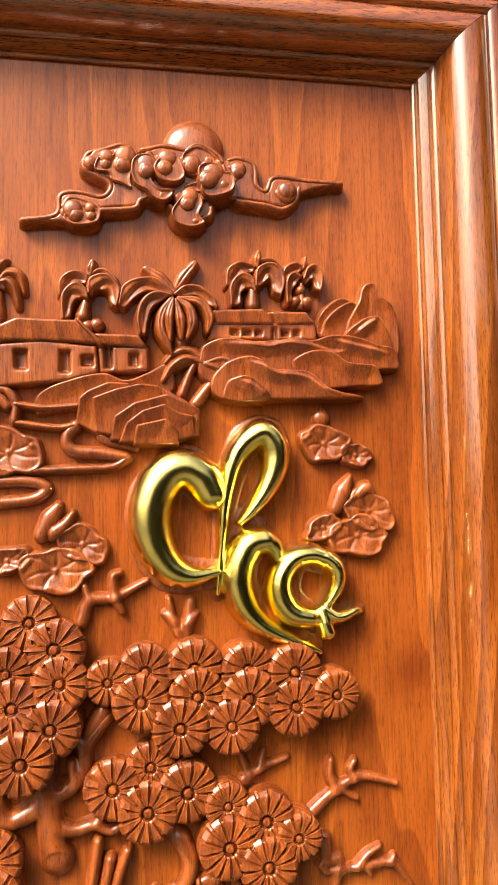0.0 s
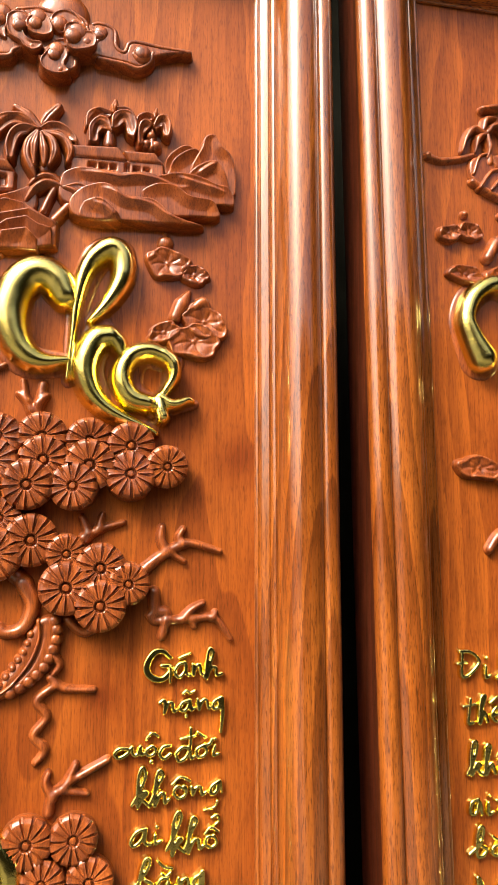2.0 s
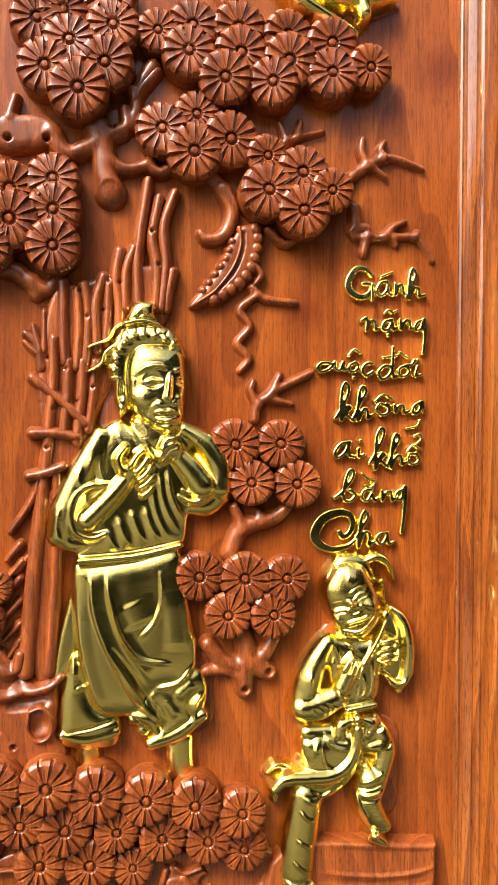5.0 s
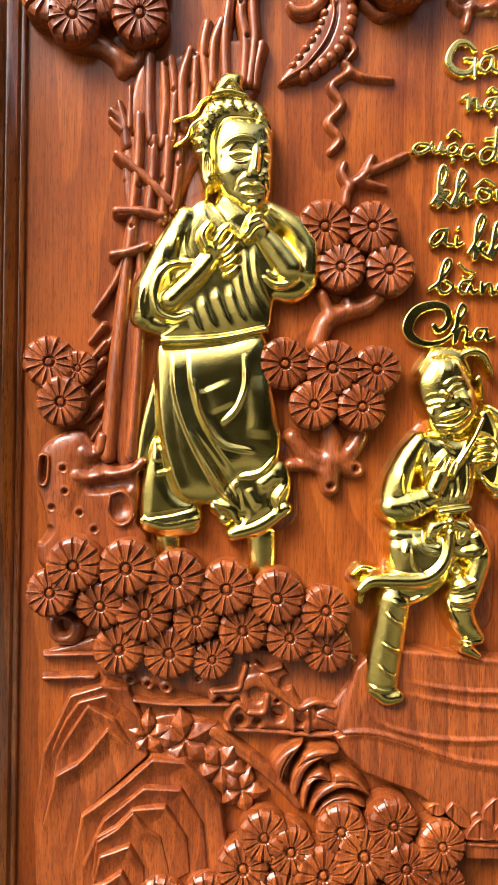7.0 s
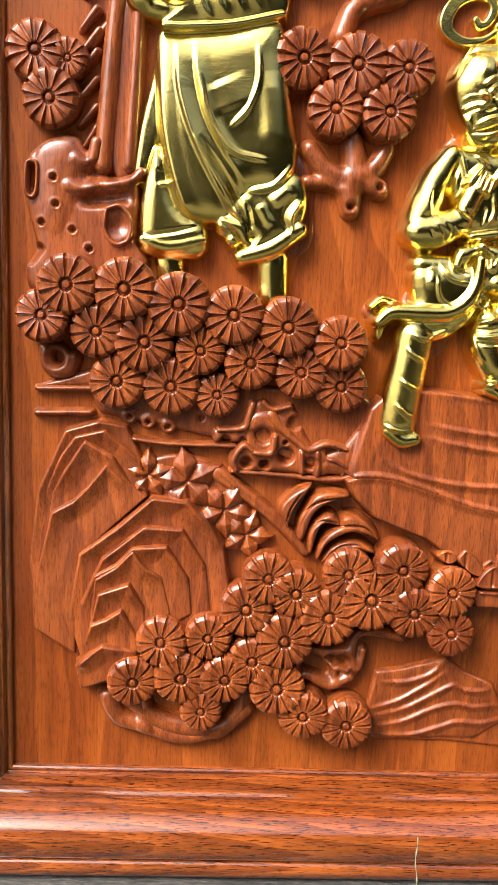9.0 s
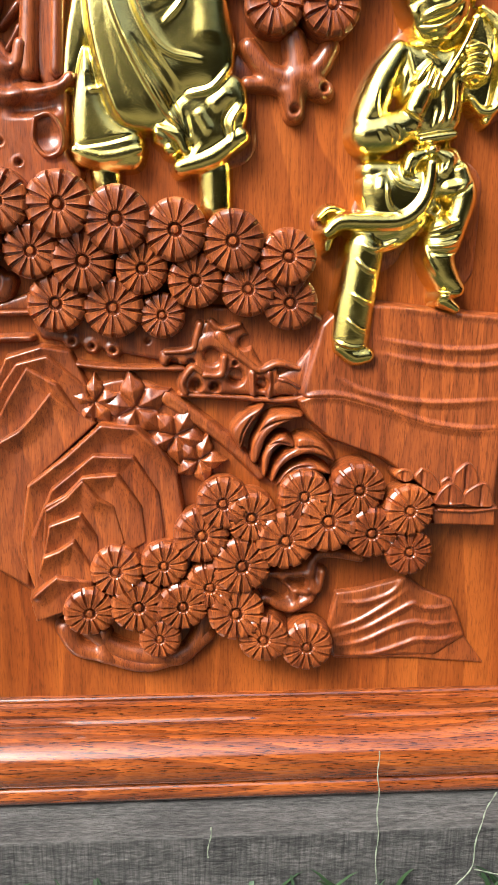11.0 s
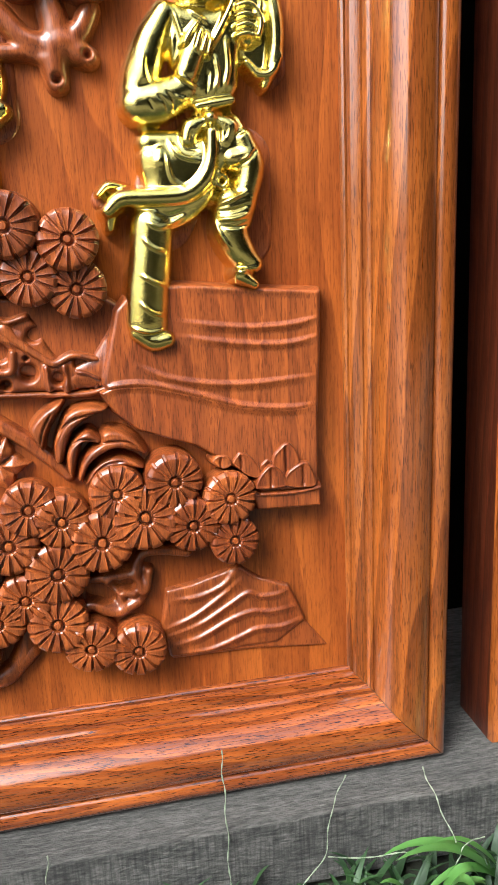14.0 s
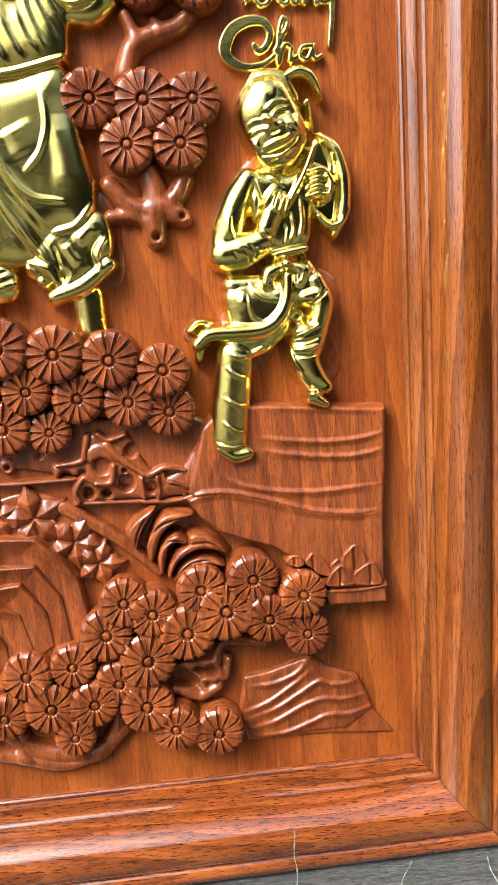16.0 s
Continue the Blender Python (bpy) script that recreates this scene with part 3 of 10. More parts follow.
m.line([(31, 1128.2), (41.9, 1122.1), (54.7, 1125.1), (63.3, 1135.3), (58.6, 1141.4)], 1.7, 0.9, 9.2)
carved_part("scroll", m, whole)
m = Relief(0.8)
m.line([(-24.5, 1132.6), (-19.2, 1130.5), (-7.8, 1129.4), (-2.8, 1126.5)], 1.7, 0.9, 9.2)
carved_part("scroll", m, whole)
m = Relief(0.8)
m.area([(1.9, 1144.1), (0.1, 1141.4), (-1.7, 1139.4), (-2.8, 1136.7), (-5, 1134.7), (-8.2, 1135.4), (-10.7, 1136.5), (-13.5, 1136.4), (-16.4, 1137.8), (-16.4, 1140.8), (-16, 1143.5), (-17.1, 1146.1), (-16.4, 1149.2), (-13.2, 1150.4), (-10.7, 1150.9), (-8.2, 1152.5), (-4.9, 1153), (-3.2, 1150.8), (-1.7, 1148.5), (0.8, 1146.7)], 11, 1.5, round_=True)
m.cut([(1.1, 1144.1), (-0.7, 1141.7), (-2.5, 1139.8), (-3.2, 1137.5), (-5.3, 1135.5), (-8.2, 1136.2), (-10.3, 1137.2), (-13.2, 1137.1), (-15.7, 1138.2), (-15.7, 1141.2), (-15.3, 1143.5), (-16.4, 1146.1), (-15.7, 1148.8), (-12.8, 1149.7), (-10.3, 1150.1), (-8.2, 1151.7), (-5.3, 1152.2), (-3.5, 1150), (-2.4, 1148.1), (0.1, 1146.7), (1.1, 1144.1)], 0.7, 1.4)
carved_part("cloud", m, whole)
m = Relief(0.8)
m.area([(16.3, 1139.6), (14.1, 1136.9), (13.4, 1134.6), (12.3, 1131.1), (9, 1130.2), (5.8, 1131.3), (2.9, 1130.8), (-0.7, 1130.7), (-2.5, 1133.3), (-2.5, 1136.3), (-3.2, 1139), (-4.6, 1142), (-2.4, 1144.7), (0.8, 1145.6), (3, 1147.5), (5.8, 1149.6), (9.1, 1148.5), (10.9, 1145.9), (13.4, 1144.5), (16.3, 1142.7)], 12, 1.5, round_=True)
m.cut([(15.2, 1139.6), (13.4, 1137.2), (12.6, 1134.9), (11.5, 1131.8), (8.7, 1130.6), (5.8, 1131.7), (3.3, 1131.6), (0, 1131.5), (-1.7, 1133.7), (-1.7, 1136.7), (-2.5, 1139), (-3.5, 1142), (-1.7, 1144.3), (1.2, 1145.2), (3.3, 1146.8), (5.8, 1148.8), (8.7, 1148.1), (10.5, 1145.5), (12.7, 1144.1), (15.2, 1142.6), (15.2, 1139.6)], 0.7, 1.4)
carved_part("cloud", m, whole)
m = Relief(0.8)
m.area([(27.9, 1141.1), (26, 1138.4), (24.2, 1136.4), (23.1, 1133.7), (20.9, 1131.7), (17.7, 1132.4), (15.2, 1133.5), (12.3, 1133.4), (9.4, 1134.8), (9.4, 1137.9), (9.8, 1140.5), (9.1, 1143.2), (9.4, 1146.2), (12.7, 1147.5), (15.2, 1148), (17.8, 1149.6), (21, 1150.1), (22.8, 1147.8), (24.3, 1145.6), (26.5, 1143.8)], 13, 1.5, round_=True)
m.cut([(27.2, 1141.1), (25.3, 1138.7), (23.5, 1136.8), (22.8, 1134.5), (20.6, 1132.5), (17.7, 1133.2), (15.5, 1134.2), (12.6, 1134.2), (10.1, 1135.2), (10.1, 1138.3), (10.5, 1140.6), (9.8, 1143.2), (10.2, 1145.9), (13.1, 1146.7), (15.6, 1147.2), (17.8, 1148.8), (20.7, 1149.3), (22.5, 1147.1), (23.6, 1145.2), (25.7, 1143.7), (27.2, 1141.1)], 0.7, 1.4)
carved_part("cloud", m, whole)
m = Relief(0.8)
m.area([(44.3, 1141.7), (42.1, 1138.9), (41, 1136.6), (40.2, 1133.5), (37.3, 1132.2), (34, 1133.3), (31.5, 1133.6), (27.8, 1133.1), (25.7, 1135.3), (26, 1138.4), (25.3, 1141), (24.3, 1144.1), (25.7, 1146.8), (29, 1147.7), (31.6, 1148.9), (34.2, 1151.3), (37.5, 1150.7), (39.3, 1148), (41.1, 1146.5), (44, 1144.7)], 12, 1.5, round_=True)
m.cut([(43.6, 1141.6), (41.7, 1139.3), (40.6, 1136.9), (39.5, 1134.2), (36.9, 1133), (34, 1133.7), (31.5, 1134), (28.6, 1133.9), (26.4, 1135.7), (26.4, 1138.8), (26.1, 1141.1), (25, 1143.7), (26.5, 1146.4), (29.4, 1147.3), (31.6, 1148.5), (34.2, 1150.5), (37.1, 1149.9), (38.9, 1147.6), (40.7, 1146.1), (43.2, 1144.3), (43.6, 1141.6)], 0.7, 1.4)
carved_part("cloud", m, whole)
m = Relief(0.8)
m.area([(59.3, 1134.8), (57.4, 1132.1), (55.2, 1130.1), (54.4, 1127.4), (52.9, 1124.7), (49.6, 1124.6), (46.7, 1125.3), (43.7, 1124.4), (40.5, 1124.3), (39, 1127), (38.3, 1129.6), (36.2, 1131.4), (34.4, 1134.1), (36.2, 1136.8), (38.4, 1138.8), (39.2, 1141.5), (40.7, 1144.2), (44, 1144.3), (46.9, 1143.7), (49.8, 1144.5), (53.2, 1144.6), (54.6, 1142), (55.3, 1139.3), (57.5, 1137.5)], 13.5, 1.5, round_=True)
m.cut([(58.2, 1134.8), (56.3, 1132.4), (54.4, 1130.5), (54, 1127.8), (52.5, 1125.4), (49.2, 1125.3), (46.7, 1126), (44.1, 1125.2), (40.8, 1125.1), (39.8, 1127.7), (39.1, 1130), (36.9, 1131.5), (35.5, 1134.1), (37.3, 1136.5), (39.2, 1138.4), (39.5, 1141.1), (41, 1143.5), (44.3, 1143.6), (46.9, 1142.9), (49.5, 1143.7), (52.8, 1143.9), (53.8, 1141.2), (54.5, 1138.9), (56.7, 1137.4), (58.2, 1134.8)], 0.7, 1.4)
carved_part("cloud", m, whole)
m = Relief(0.8)
m.area([(42.9, 1117.2), (41.1, 1114.5), (40.7, 1111.4), (39.2, 1108), (35.6, 1107.5), (32.3, 1108.2), (29.1, 1107.4), (25.4, 1107.7), (24, 1111), (23.7, 1114), (21.9, 1116.6), (21.2, 1120), (24.1, 1122.3), (27, 1123.6), (29.2, 1126.3), (32.5, 1127.9), (35.8, 1126.5), (37.9, 1123.9), (40.8, 1122.8), (43.7, 1120.6)], 12, 1.5, round_=True)
m.cut([(42.2, 1117.2), (40.4, 1114.8), (40.3, 1111.8), (38.8, 1108.7), (35.2, 1108.3), (32.3, 1109), (29.4, 1108.1), (25.8, 1108.4), (24.4, 1111.4), (24.4, 1114.4), (22.6, 1116.6), (21.9, 1119.6), (24.5, 1122), (27.4, 1123.2), (29.6, 1125.5), (32.5, 1127.1), (35.4, 1125.7), (37.5, 1123.5), (40.4, 1122.4), (43, 1120.2), (42.2, 1117.2)], 0.7, 1.4)
carved_part("cloud", m, whole)
m = Relief(0.8)
m.area([(-30.8, 1107), (-32.9, 1104), (-35, 1101.7), (-36.7, 1099.1), (-40.2, 1097.9), (-43.4, 1099.6), (-45.5, 1101.4), (-48.6, 1103.2), (-49.7, 1106.5), (-47.6, 1109.5), (-45.5, 1111.8), (-43.8, 1114.5), (-40.3, 1115.7), (-37.2, 1113.9), (-35, 1112.1), (-31.9, 1110.3)], 10.5, 1.5, round_=True)
m.cut([(-31.5, 1107), (-33.6, 1104.3), (-35.3, 1102.4), (-37.1, 1099.4), (-40.2, 1098.6), (-43, 1100.4), (-45.1, 1102.2), (-47.9, 1103.6), (-49, 1106.5), (-46.9, 1109.2), (-45.2, 1111.1), (-43.5, 1114.1), (-40.3, 1114.9), (-37.5, 1113.1), (-35.4, 1111.3), (-32.6, 1109.9), (-31.5, 1107)], 0.7, 1.4)
carved_part("cloud", m, whole)
m = Relief(0.8)
m.area([(104.4, 1126.9), (102.5, 1124.2), (100.6, 1121.8), (98.6, 1119.1), (95.2, 1118.2), (92.3, 1120), (90.1, 1121.5), (87.2, 1123.4), (86.5, 1126.4), (88.4, 1129.2), (90.3, 1131.5), (92.3, 1134.3), (95.6, 1135.2), (98.6, 1133.3), (100.8, 1131.9), (103.8, 1130)], 10.5, 1.5, round_=True)
m.cut([(103.7, 1126.9), (101.7, 1124.5), (100.2, 1122.2), (98.3, 1119.8), (95.3, 1119), (92.7, 1120.8), (90.5, 1121.9), (87.9, 1123.4), (87.2, 1126.4), (89.1, 1128.8), (90.7, 1131.2), (92.6, 1133.5), (95.6, 1134.4), (98.2, 1132.6), (100.4, 1131.5), (103, 1130), (103.7, 1126.9)], 0.7, 1.4)
carved_part("cloud", m, whole)
m = Relief(0.8)
m.area([(-16.8, 1141.2), (-18.5, 1138.1), (-20.7, 1136.5), (-22.8, 1134.2), (-25.6, 1132.6), (-28.5, 1134), (-30.6, 1136.2), (-32.7, 1137.6), (-34.5, 1140.6), (-32.7, 1143.7), (-30.6, 1145.3), (-28.5, 1147.6), (-25.7, 1149.2), (-22.8, 1147.8), (-20.7, 1145.6), (-18.5, 1144.2)], 10.5, 1.5, round_=True)
m.cut([(-17.5, 1141.2), (-18.9, 1138.5), (-21.4, 1136.9), (-22.8, 1134.6), (-25.6, 1133), (-28.5, 1134.4), (-29.9, 1136.6), (-32.4, 1138), (-33.8, 1140.6), (-32.4, 1143.3), (-29.9, 1144.9), (-28.5, 1147.2), (-25.7, 1148.8), (-22.8, 1147.4), (-21.4, 1145.2), (-18.9, 1143.8), (-17.5, 1141.2)], 0.7, 1.4)
carved_part("cloud", m, whole)
m = Relief(0.8)
m.ball(-40.3, 1107.5, 6.36, 3.0, 10.6)
carved_part("boss", m, whole)
m = Relief(0.8)
m.ball(-29.7, 1108.9, 3.85, 2.0, 10.6)
carved_part("boss", m, whole)
m = Relief(0.8)
m.ball(-29.9, 1138.5, 4.82, 3.0, 10.1)
carved_part("boss", m, whole)
m = Relief(0.8)
m.ball(-20, 1142.6, 5.30, 3.0, 10.6)
carved_part("boss", m, whole)
m = Relief(0.8)
m.ball(-8.2, 1143.7, 7.22, 3.5, 10.6)
carved_part("boss", m, whole)
m = Relief(0.8)
m.ball(5.4, 1138.9, 7.22, 3.5, 11.6)
carved_part("boss", m, whole)
m = Relief(0.8)
m.ball(18.1, 1142.3, 6.74, 3.5, 13.1)
carved_part("boss", m, whole)
m = Relief(0.8)
m.ball(33.7, 1140.5, 6.26, 3.5, 12.1)
carved_part("boss", m, whole)
m = Relief(0.8)
m.ball(47.1, 1134.1, 7.71, 4.0, 13.6)
carved_part("boss", m, whole)
m = Relief(0.8)
m.ball(64.1, 1140, 5.78, 3.0, 8.6)
carved_part("boss", m, whole)
m = Relief(0.8)
m.ball(95.8, 1126.7, 6.55, 3.5, 10.6)
carved_part("boss", m, whole)
m = Relief(0.8)
m.ball(32, 1118.4, 6.26, 3.5, 12.1)
carved_part("boss", m, whole)
m = Relief(0.8)
m.line([(11.6, 1135.3), (8.7, 1131.4), (2.9, 1131.2)], 1.6, 2, 11)
carved_part("scroll", m, whole)
m = Relief(0.8)
m.line([(22.4, 1136.4), (23.9, 1141.8), (20.3, 1146.2)], 1.6, 2, 12)
carved_part("scroll", m, whole)
m = Relief(0.8)
m.line([(53.8, 1139.7), (55.2, 1132.8), (50.7, 1128.1)], 1.6, 2, 13)
carved_part("scroll", m, whole)
m = Relief(0.8)
m.line([(38.9, 1115.6), (36.7, 1111.7), (30.9, 1110.8)], 1.6, 2, 11)
carved_part("scroll", m, whole)
m = Relief(0.6)
m.area([(-28.2, 1134.4), (-25.9, 1141.4), (-20.7, 1144.3), (-16.7, 1144.0), (-13.8, 1147.4), (-8.0, 1148.1), (-3.3, 1145.1), (-2.1, 1138.3), (-4.4, 1129.4), (-3.8, 1122.6), (-10.2, 1125.2), (-17.2, 1127.2), (-18.9, 1132.0), (-24.1, 1132.2)], 13, 0.8, round_=True)
m.window(curve_through([(-26.7, 1134.7), (-24.7, 1140.5), (-20.3, 1142.9), (-16.1, 1142.6), (-13.2, 1146.0), (-8.3, 1146.6), (-4.6, 1144.3), (-3.6, 1138.4), (-5.9, 1129.6), (-4.7, 1123.8), (-9.7, 1126.6), (-16.3, 1128.4), (-18.0, 1133.2), (-23.7, 1133.7)], 6, True), 1.5)
carved_part("cloud", m, whole)
m = Relief(0.6)
m.ball(-20.4, 1138.1, 4.01, 2.3, 11)
m.cut([(-23.4, 1137.4), (-22.5, 1139.9), (-20.4, 1140.8), (-18.3, 1139.9)], 0.6, 0.9)
carved_part("boss", m, whole)
m = Relief(0.6)
m.ball(-10.2, 1137.9, 5.76, 3.3, 11.5)
m.cut([(-14.6, 1136.9), (-13.3, 1140.5), (-10.2, 1141.8), (-7.1, 1140.5)], 0.6, 0.9)
carved_part("boss", m, whole)
m = Relief(0.6)
m.area([(26.9, 1142.2), (28.7, 1148.7), (36.0, 1153.1), (43.2, 1151.8), (49.3, 1147.2), (51.7, 1142.2), (43.1, 1133.9), (32.3, 1133.1)], 13.5, 0.8, round_=True)
m.window(curve_through([(28.4, 1142.5), (29.9, 1147.7), (36.3, 1151.6), (42.6, 1150.4), (48.2, 1146.2), (50.3, 1142.8), (42.5, 1135.3), (33.0, 1134.4)], 6, True), 1.5)
carved_part("cloud", m, whole)
m = Relief(0.6)
m.ball(32.8, 1139.1, 6.01, 3.4, 12.0)
m.cut([(28.2, 1138.0), (29.6, 1141.8), (32.8, 1143.1), (36.0, 1141.8)], 0.6, 0.9)
carved_part("boss", m, whole)
m = Relief(0.6)
m.ball(44.2, 1143.8, 4.01, 2.3, 10.5)
m.cut([(41.2, 1143.1), (42.1, 1145.6), (44.2, 1146.5), (46.3, 1145.6)], 0.6, 0.9)
carved_part("boss", m, whole)
m = Relief(0.6)
m.area([(-5.0, 1134.6), (-3.8, 1141.5), (1.4, 1145.1), (8.5, 1144.4), (10.8, 1138.3), (8.5, 1129.3), (13.2, 1123.4), (21.4, 1122.8), (21.4, 1117.8), (15.5, 1114.2), (8.5, 1116.9), (5.0, 1121.0), (-0.9, 1123.7), (-3.8, 1128.4)], 15, 0.8, round_=True)
m.window(curve_through([(-3.5, 1134.6), (-2.5, 1140.7), (1.7, 1143.6), (7.6, 1143.2), (9.3, 1138.3), (7.0, 1129.1), (12.5, 1122.1), (20.6, 1121.6), (20.2, 1118.6), (15.4, 1115.7), (9.3, 1118.2), (5.9, 1122.2), (0.1, 1124.8), (-2.4, 1128.9)], 6, True), 1.5)
carved_part("cloud", m, whole)
m = Relief(0.6)
m.ball(5.0, 1133.7, 5.60, 3.2, 13.5)
m.cut([(0.8, 1132.7), (2.0, 1136.2), (5.0, 1137.4), (8.0, 1136.2)], 0.6, 0.9)
carved_part("boss", m, whole)
m = Relief(0.6)
m.ball(14.6, 1119.1, 3.20, 1.8, 12)
m.cut([(12.2, 1118.5), (12.9, 1120.5), (14.6, 1121.2), (16.3, 1120.5)], 0.6, 0.9)
carved_part("boss", m, whole)
m = Relief(0.6)
m.area([(9.1, 1134.9), (10.8, 1140.6), (16.7, 1143.6), (23.8, 1144.8), (27.4, 1140.1), (29.7, 1131.4), (25.0, 1126.7), (17.9, 1126.2), (12.0, 1128.8)], 16.5, 0.8, round_=True)
m.window(curve_through([(10.6, 1135.1), (11.9, 1139.6), (17.2, 1142.2), (23.3, 1143.4), (26.0, 1139.5), (28.2, 1131.7), (24.4, 1128.1), (18.1, 1127.7), (13.1, 1129.9)], 6, True), 1.5)
carved_part("cloud", m, whole)
m = Relief(0.6)
m.ball(16.4, 1135.7, 5.05, 2.9, 15.0)
m.cut([(12.6, 1134.8), (13.7, 1138.0), (16.4, 1139.1), (19.1, 1138.0)], 0.6, 0.9)
carved_part("boss", m, whole)
m = Relief(0.6)
m.area([(28.6, 1125.5), (35.9, 1129.2), (44.3, 1128.5), (43.1, 1123.4), (34.6, 1121.5)], 13, 0.8, round_=True)
m.window(curve_through([(30.1, 1125.3), (36.2, 1127.7), (43.4, 1127.3), (42.2, 1124.6), (34.8, 1123.0)], 6, True), 1.5)
carved_part("cloud", m, whole)
m = Relief(0.6)
m.area([(20.2, 1107.7), (23.8, 1114.8), (29.7, 1121.5), (38.1, 1121.4), (41.1, 1114.1), (38.6, 1107.7), (42.2, 1101.6), (33.2, 1097.9), (23.7, 1100.5)], 15, 0.8, round_=True)
m.window(curve_through([(21.7, 1107.7), (25.0, 1113.9), (30.3, 1120.1), (37.3, 1120.1), (39.6, 1114.0), (37.1, 1107.6), (40.9, 1102.3), (33.1, 1099.4), (24.6, 1101.7)], 6, True), 1.5)
carved_part("cloud", m, whole)
m = Relief(0.6)
m.ball(30.8, 1113.7, 5.06, 2.9, 13.5)
m.cut([(27.0, 1112.8), (28.1, 1116.0), (30.8, 1117.1), (33.5, 1116.0)], 0.6, 0.9)
carved_part("boss", m, whole)
m = Relief(0.6)
m.ball(35.5, 1102.8, 2.93, 1.7, 12.5)
m.cut([(33.3, 1102.3), (33.9, 1104.1), (35.5, 1104.8), (37.1, 1104.1)], 0.6, 0.9)
carved_part("boss", m, whole)
m = Relief(0.6)
m.area([(36.8, 1134.0), (38.1, 1138.5), (42.9, 1141.0), (48.9, 1140.2), (52.5, 1135.8), (57.9, 1135.6), (61.5, 1130.8), (60.2, 1123.1), (52.3, 1118.7), (43.9, 1117.5), (39.2, 1121.6), (38.0, 1127.8)], 17.5, 0.8, round_=True)
m.window(curve_through([(38.3, 1134.0), (39.2, 1137.5), (43.1, 1139.5), (48.2, 1138.9), (51.8, 1134.5), (57.2, 1134.3), (60.0, 1130.5), (59.0, 1124.0), (51.8, 1120.1), (44.2, 1119.0), (40.5, 1122.3), (39.5, 1128.1)], 6, True), 1.5)
carved_part("cloud", m, whole)
m = Relief(0.6)
m.ball(43.8, 1129.1, 6.36, 3.6, 16.0)
m.cut([(39.0, 1128.0), (40.4, 1131.9), (43.8, 1133.4), (47.2, 1131.9)], 0.6, 0.9)
carved_part("boss", m, whole)
m = Relief(0.6)
m.ball(54.0, 1126.9, 4.50, 2.6, 14.0)
m.cut([(50.6, 1126.1), (51.6, 1128.9), (54.0, 1129.9), (56.4, 1128.9)], 0.6, 0.9)
carved_part("boss", m, whole)
m = Relief(0.6)
m.area([(-45.5, 1105.2), (-43.9, 1110.8), (-38.8, 1113.3), (-33.7, 1111.2), (-28.0, 1110.6), (-22.8, 1106.0), (-26.2, 1099.1), (-38.6, 1097.1), (-46.0, 1100.3)], 12.5, 0.8, round_=True)
m.window(curve_through([(-44.0, 1104.9), (-42.7, 1109.8), (-38.7, 1111.8), (-34.1, 1109.7), (-28.6, 1109.2), (-24.3, 1105.8), (-26.9, 1100.4), (-38.5, 1098.6), (-44.9, 1101.3)], 6, True), 1.5)
carved_part("cloud", m, whole)
m = Relief(0.6)
m.ball(-38.5, 1104.1, 5.08, 2.9, 10.8)
m.cut([(-42.4, 1103.2), (-41.2, 1106.4), (-38.5, 1107.5), (-35.8, 1106.4)], 0.6, 0.9)
carved_part("boss", m, whole)
m = Relief(0.6)
m.ball(-29.3, 1104.1, 3.75, 2.2, 10.5)
m.cut([(-32.1, 1103.4), (-31.3, 1105.8), (-29.3, 1106.6), (-27.3, 1105.8)], 0.6, 0.9)
carved_part("boss", m, whole)
m = Relief(0.6)
m.ball(-31.4, 1135.8, 3.24, 1.8, 9.2)
m.cut([(-32.8, 1137.8), (-30.5, 1138.0), (-29.1, 1136.1)], 0.7, 1.2)
carved_part("boss", m, whole)
m = Relief(0.6)
m.ball(63.5, 1138.0, 4.85, 2.6, 9.3)
m.cut([(61.3, 1141.0), (64.8, 1141.2), (67.0, 1138.4)], 0.7, 1.2)
carved_part("boss", m, whole)
m = Relief(0.6)
m.ball(95.8, 1125.4, 7.00, 3.8, 9.4)
m.cut([(92.7, 1129.8), (97.7, 1130.1), (100.8, 1126.0)], 0.7, 1.2)
carved_part("boss", m, whole)

whole = thing("house_relief", "carved farmhouse with hipped roof and square windows", "house carving", 'village houses')
m = Relief(0.9)
m.area([(-90.8, 1022.3), (-58.7, 1025.7), (-25.3, 1022.6), (-23.9, 1004.8), (-43.1, 999.8), (-90.3, 994.9)], 8, 1.5)
m.window([(-74.6, 1018.8), (-67.1, 1018.9), (-67, 1007.2), (-73.7, 1007.2)], 5)
m.window([(-47.3, 1019), (-41.5, 1019), (-41.4, 1005.5), (-47.2, 1005.4)], 5)
m.window([(-34.3, 1016.2), (-27.4, 1016.2), (-27.3, 1009.8), (-34.2, 1009.7)], 5)
carved_part("wall", m, whole)
m = Relief(0.9)
m.area([(-25.3, 1022.6), (-1.6, 1023.5), (6.8, 1022.8), (6.7, 1007.3), (-13.8, 1005.5), (-23.9, 1004.8)], 6, 1.5)
m.window([(-34.3, 1016.2), (-27.4, 1016.2), (-27.3, 1009.8), (-34.2, 1009.7)], 5)
m.window([(-20.5, 1022), (-16.3, 1022), (-16.3, 1009.1), (-20.4, 1009.1)], 5)
m.window([(-5.1, 1018.4), (0.5, 1018.5), (0.4, 1010.5), (-5.1, 1010.5)], 4)
carved_part("wall", m, whole)
m = Relief(0.9)
m.area([(-86.8, 1032.8), (-73.5, 1039), (-37.4, 1038.3), (-22.9, 1023), (-53, 1023.9), (-90, 1023.7)], 11.5, 1.5, 9)
carved_part("roof", m, whole)
m = Relief(0.9)
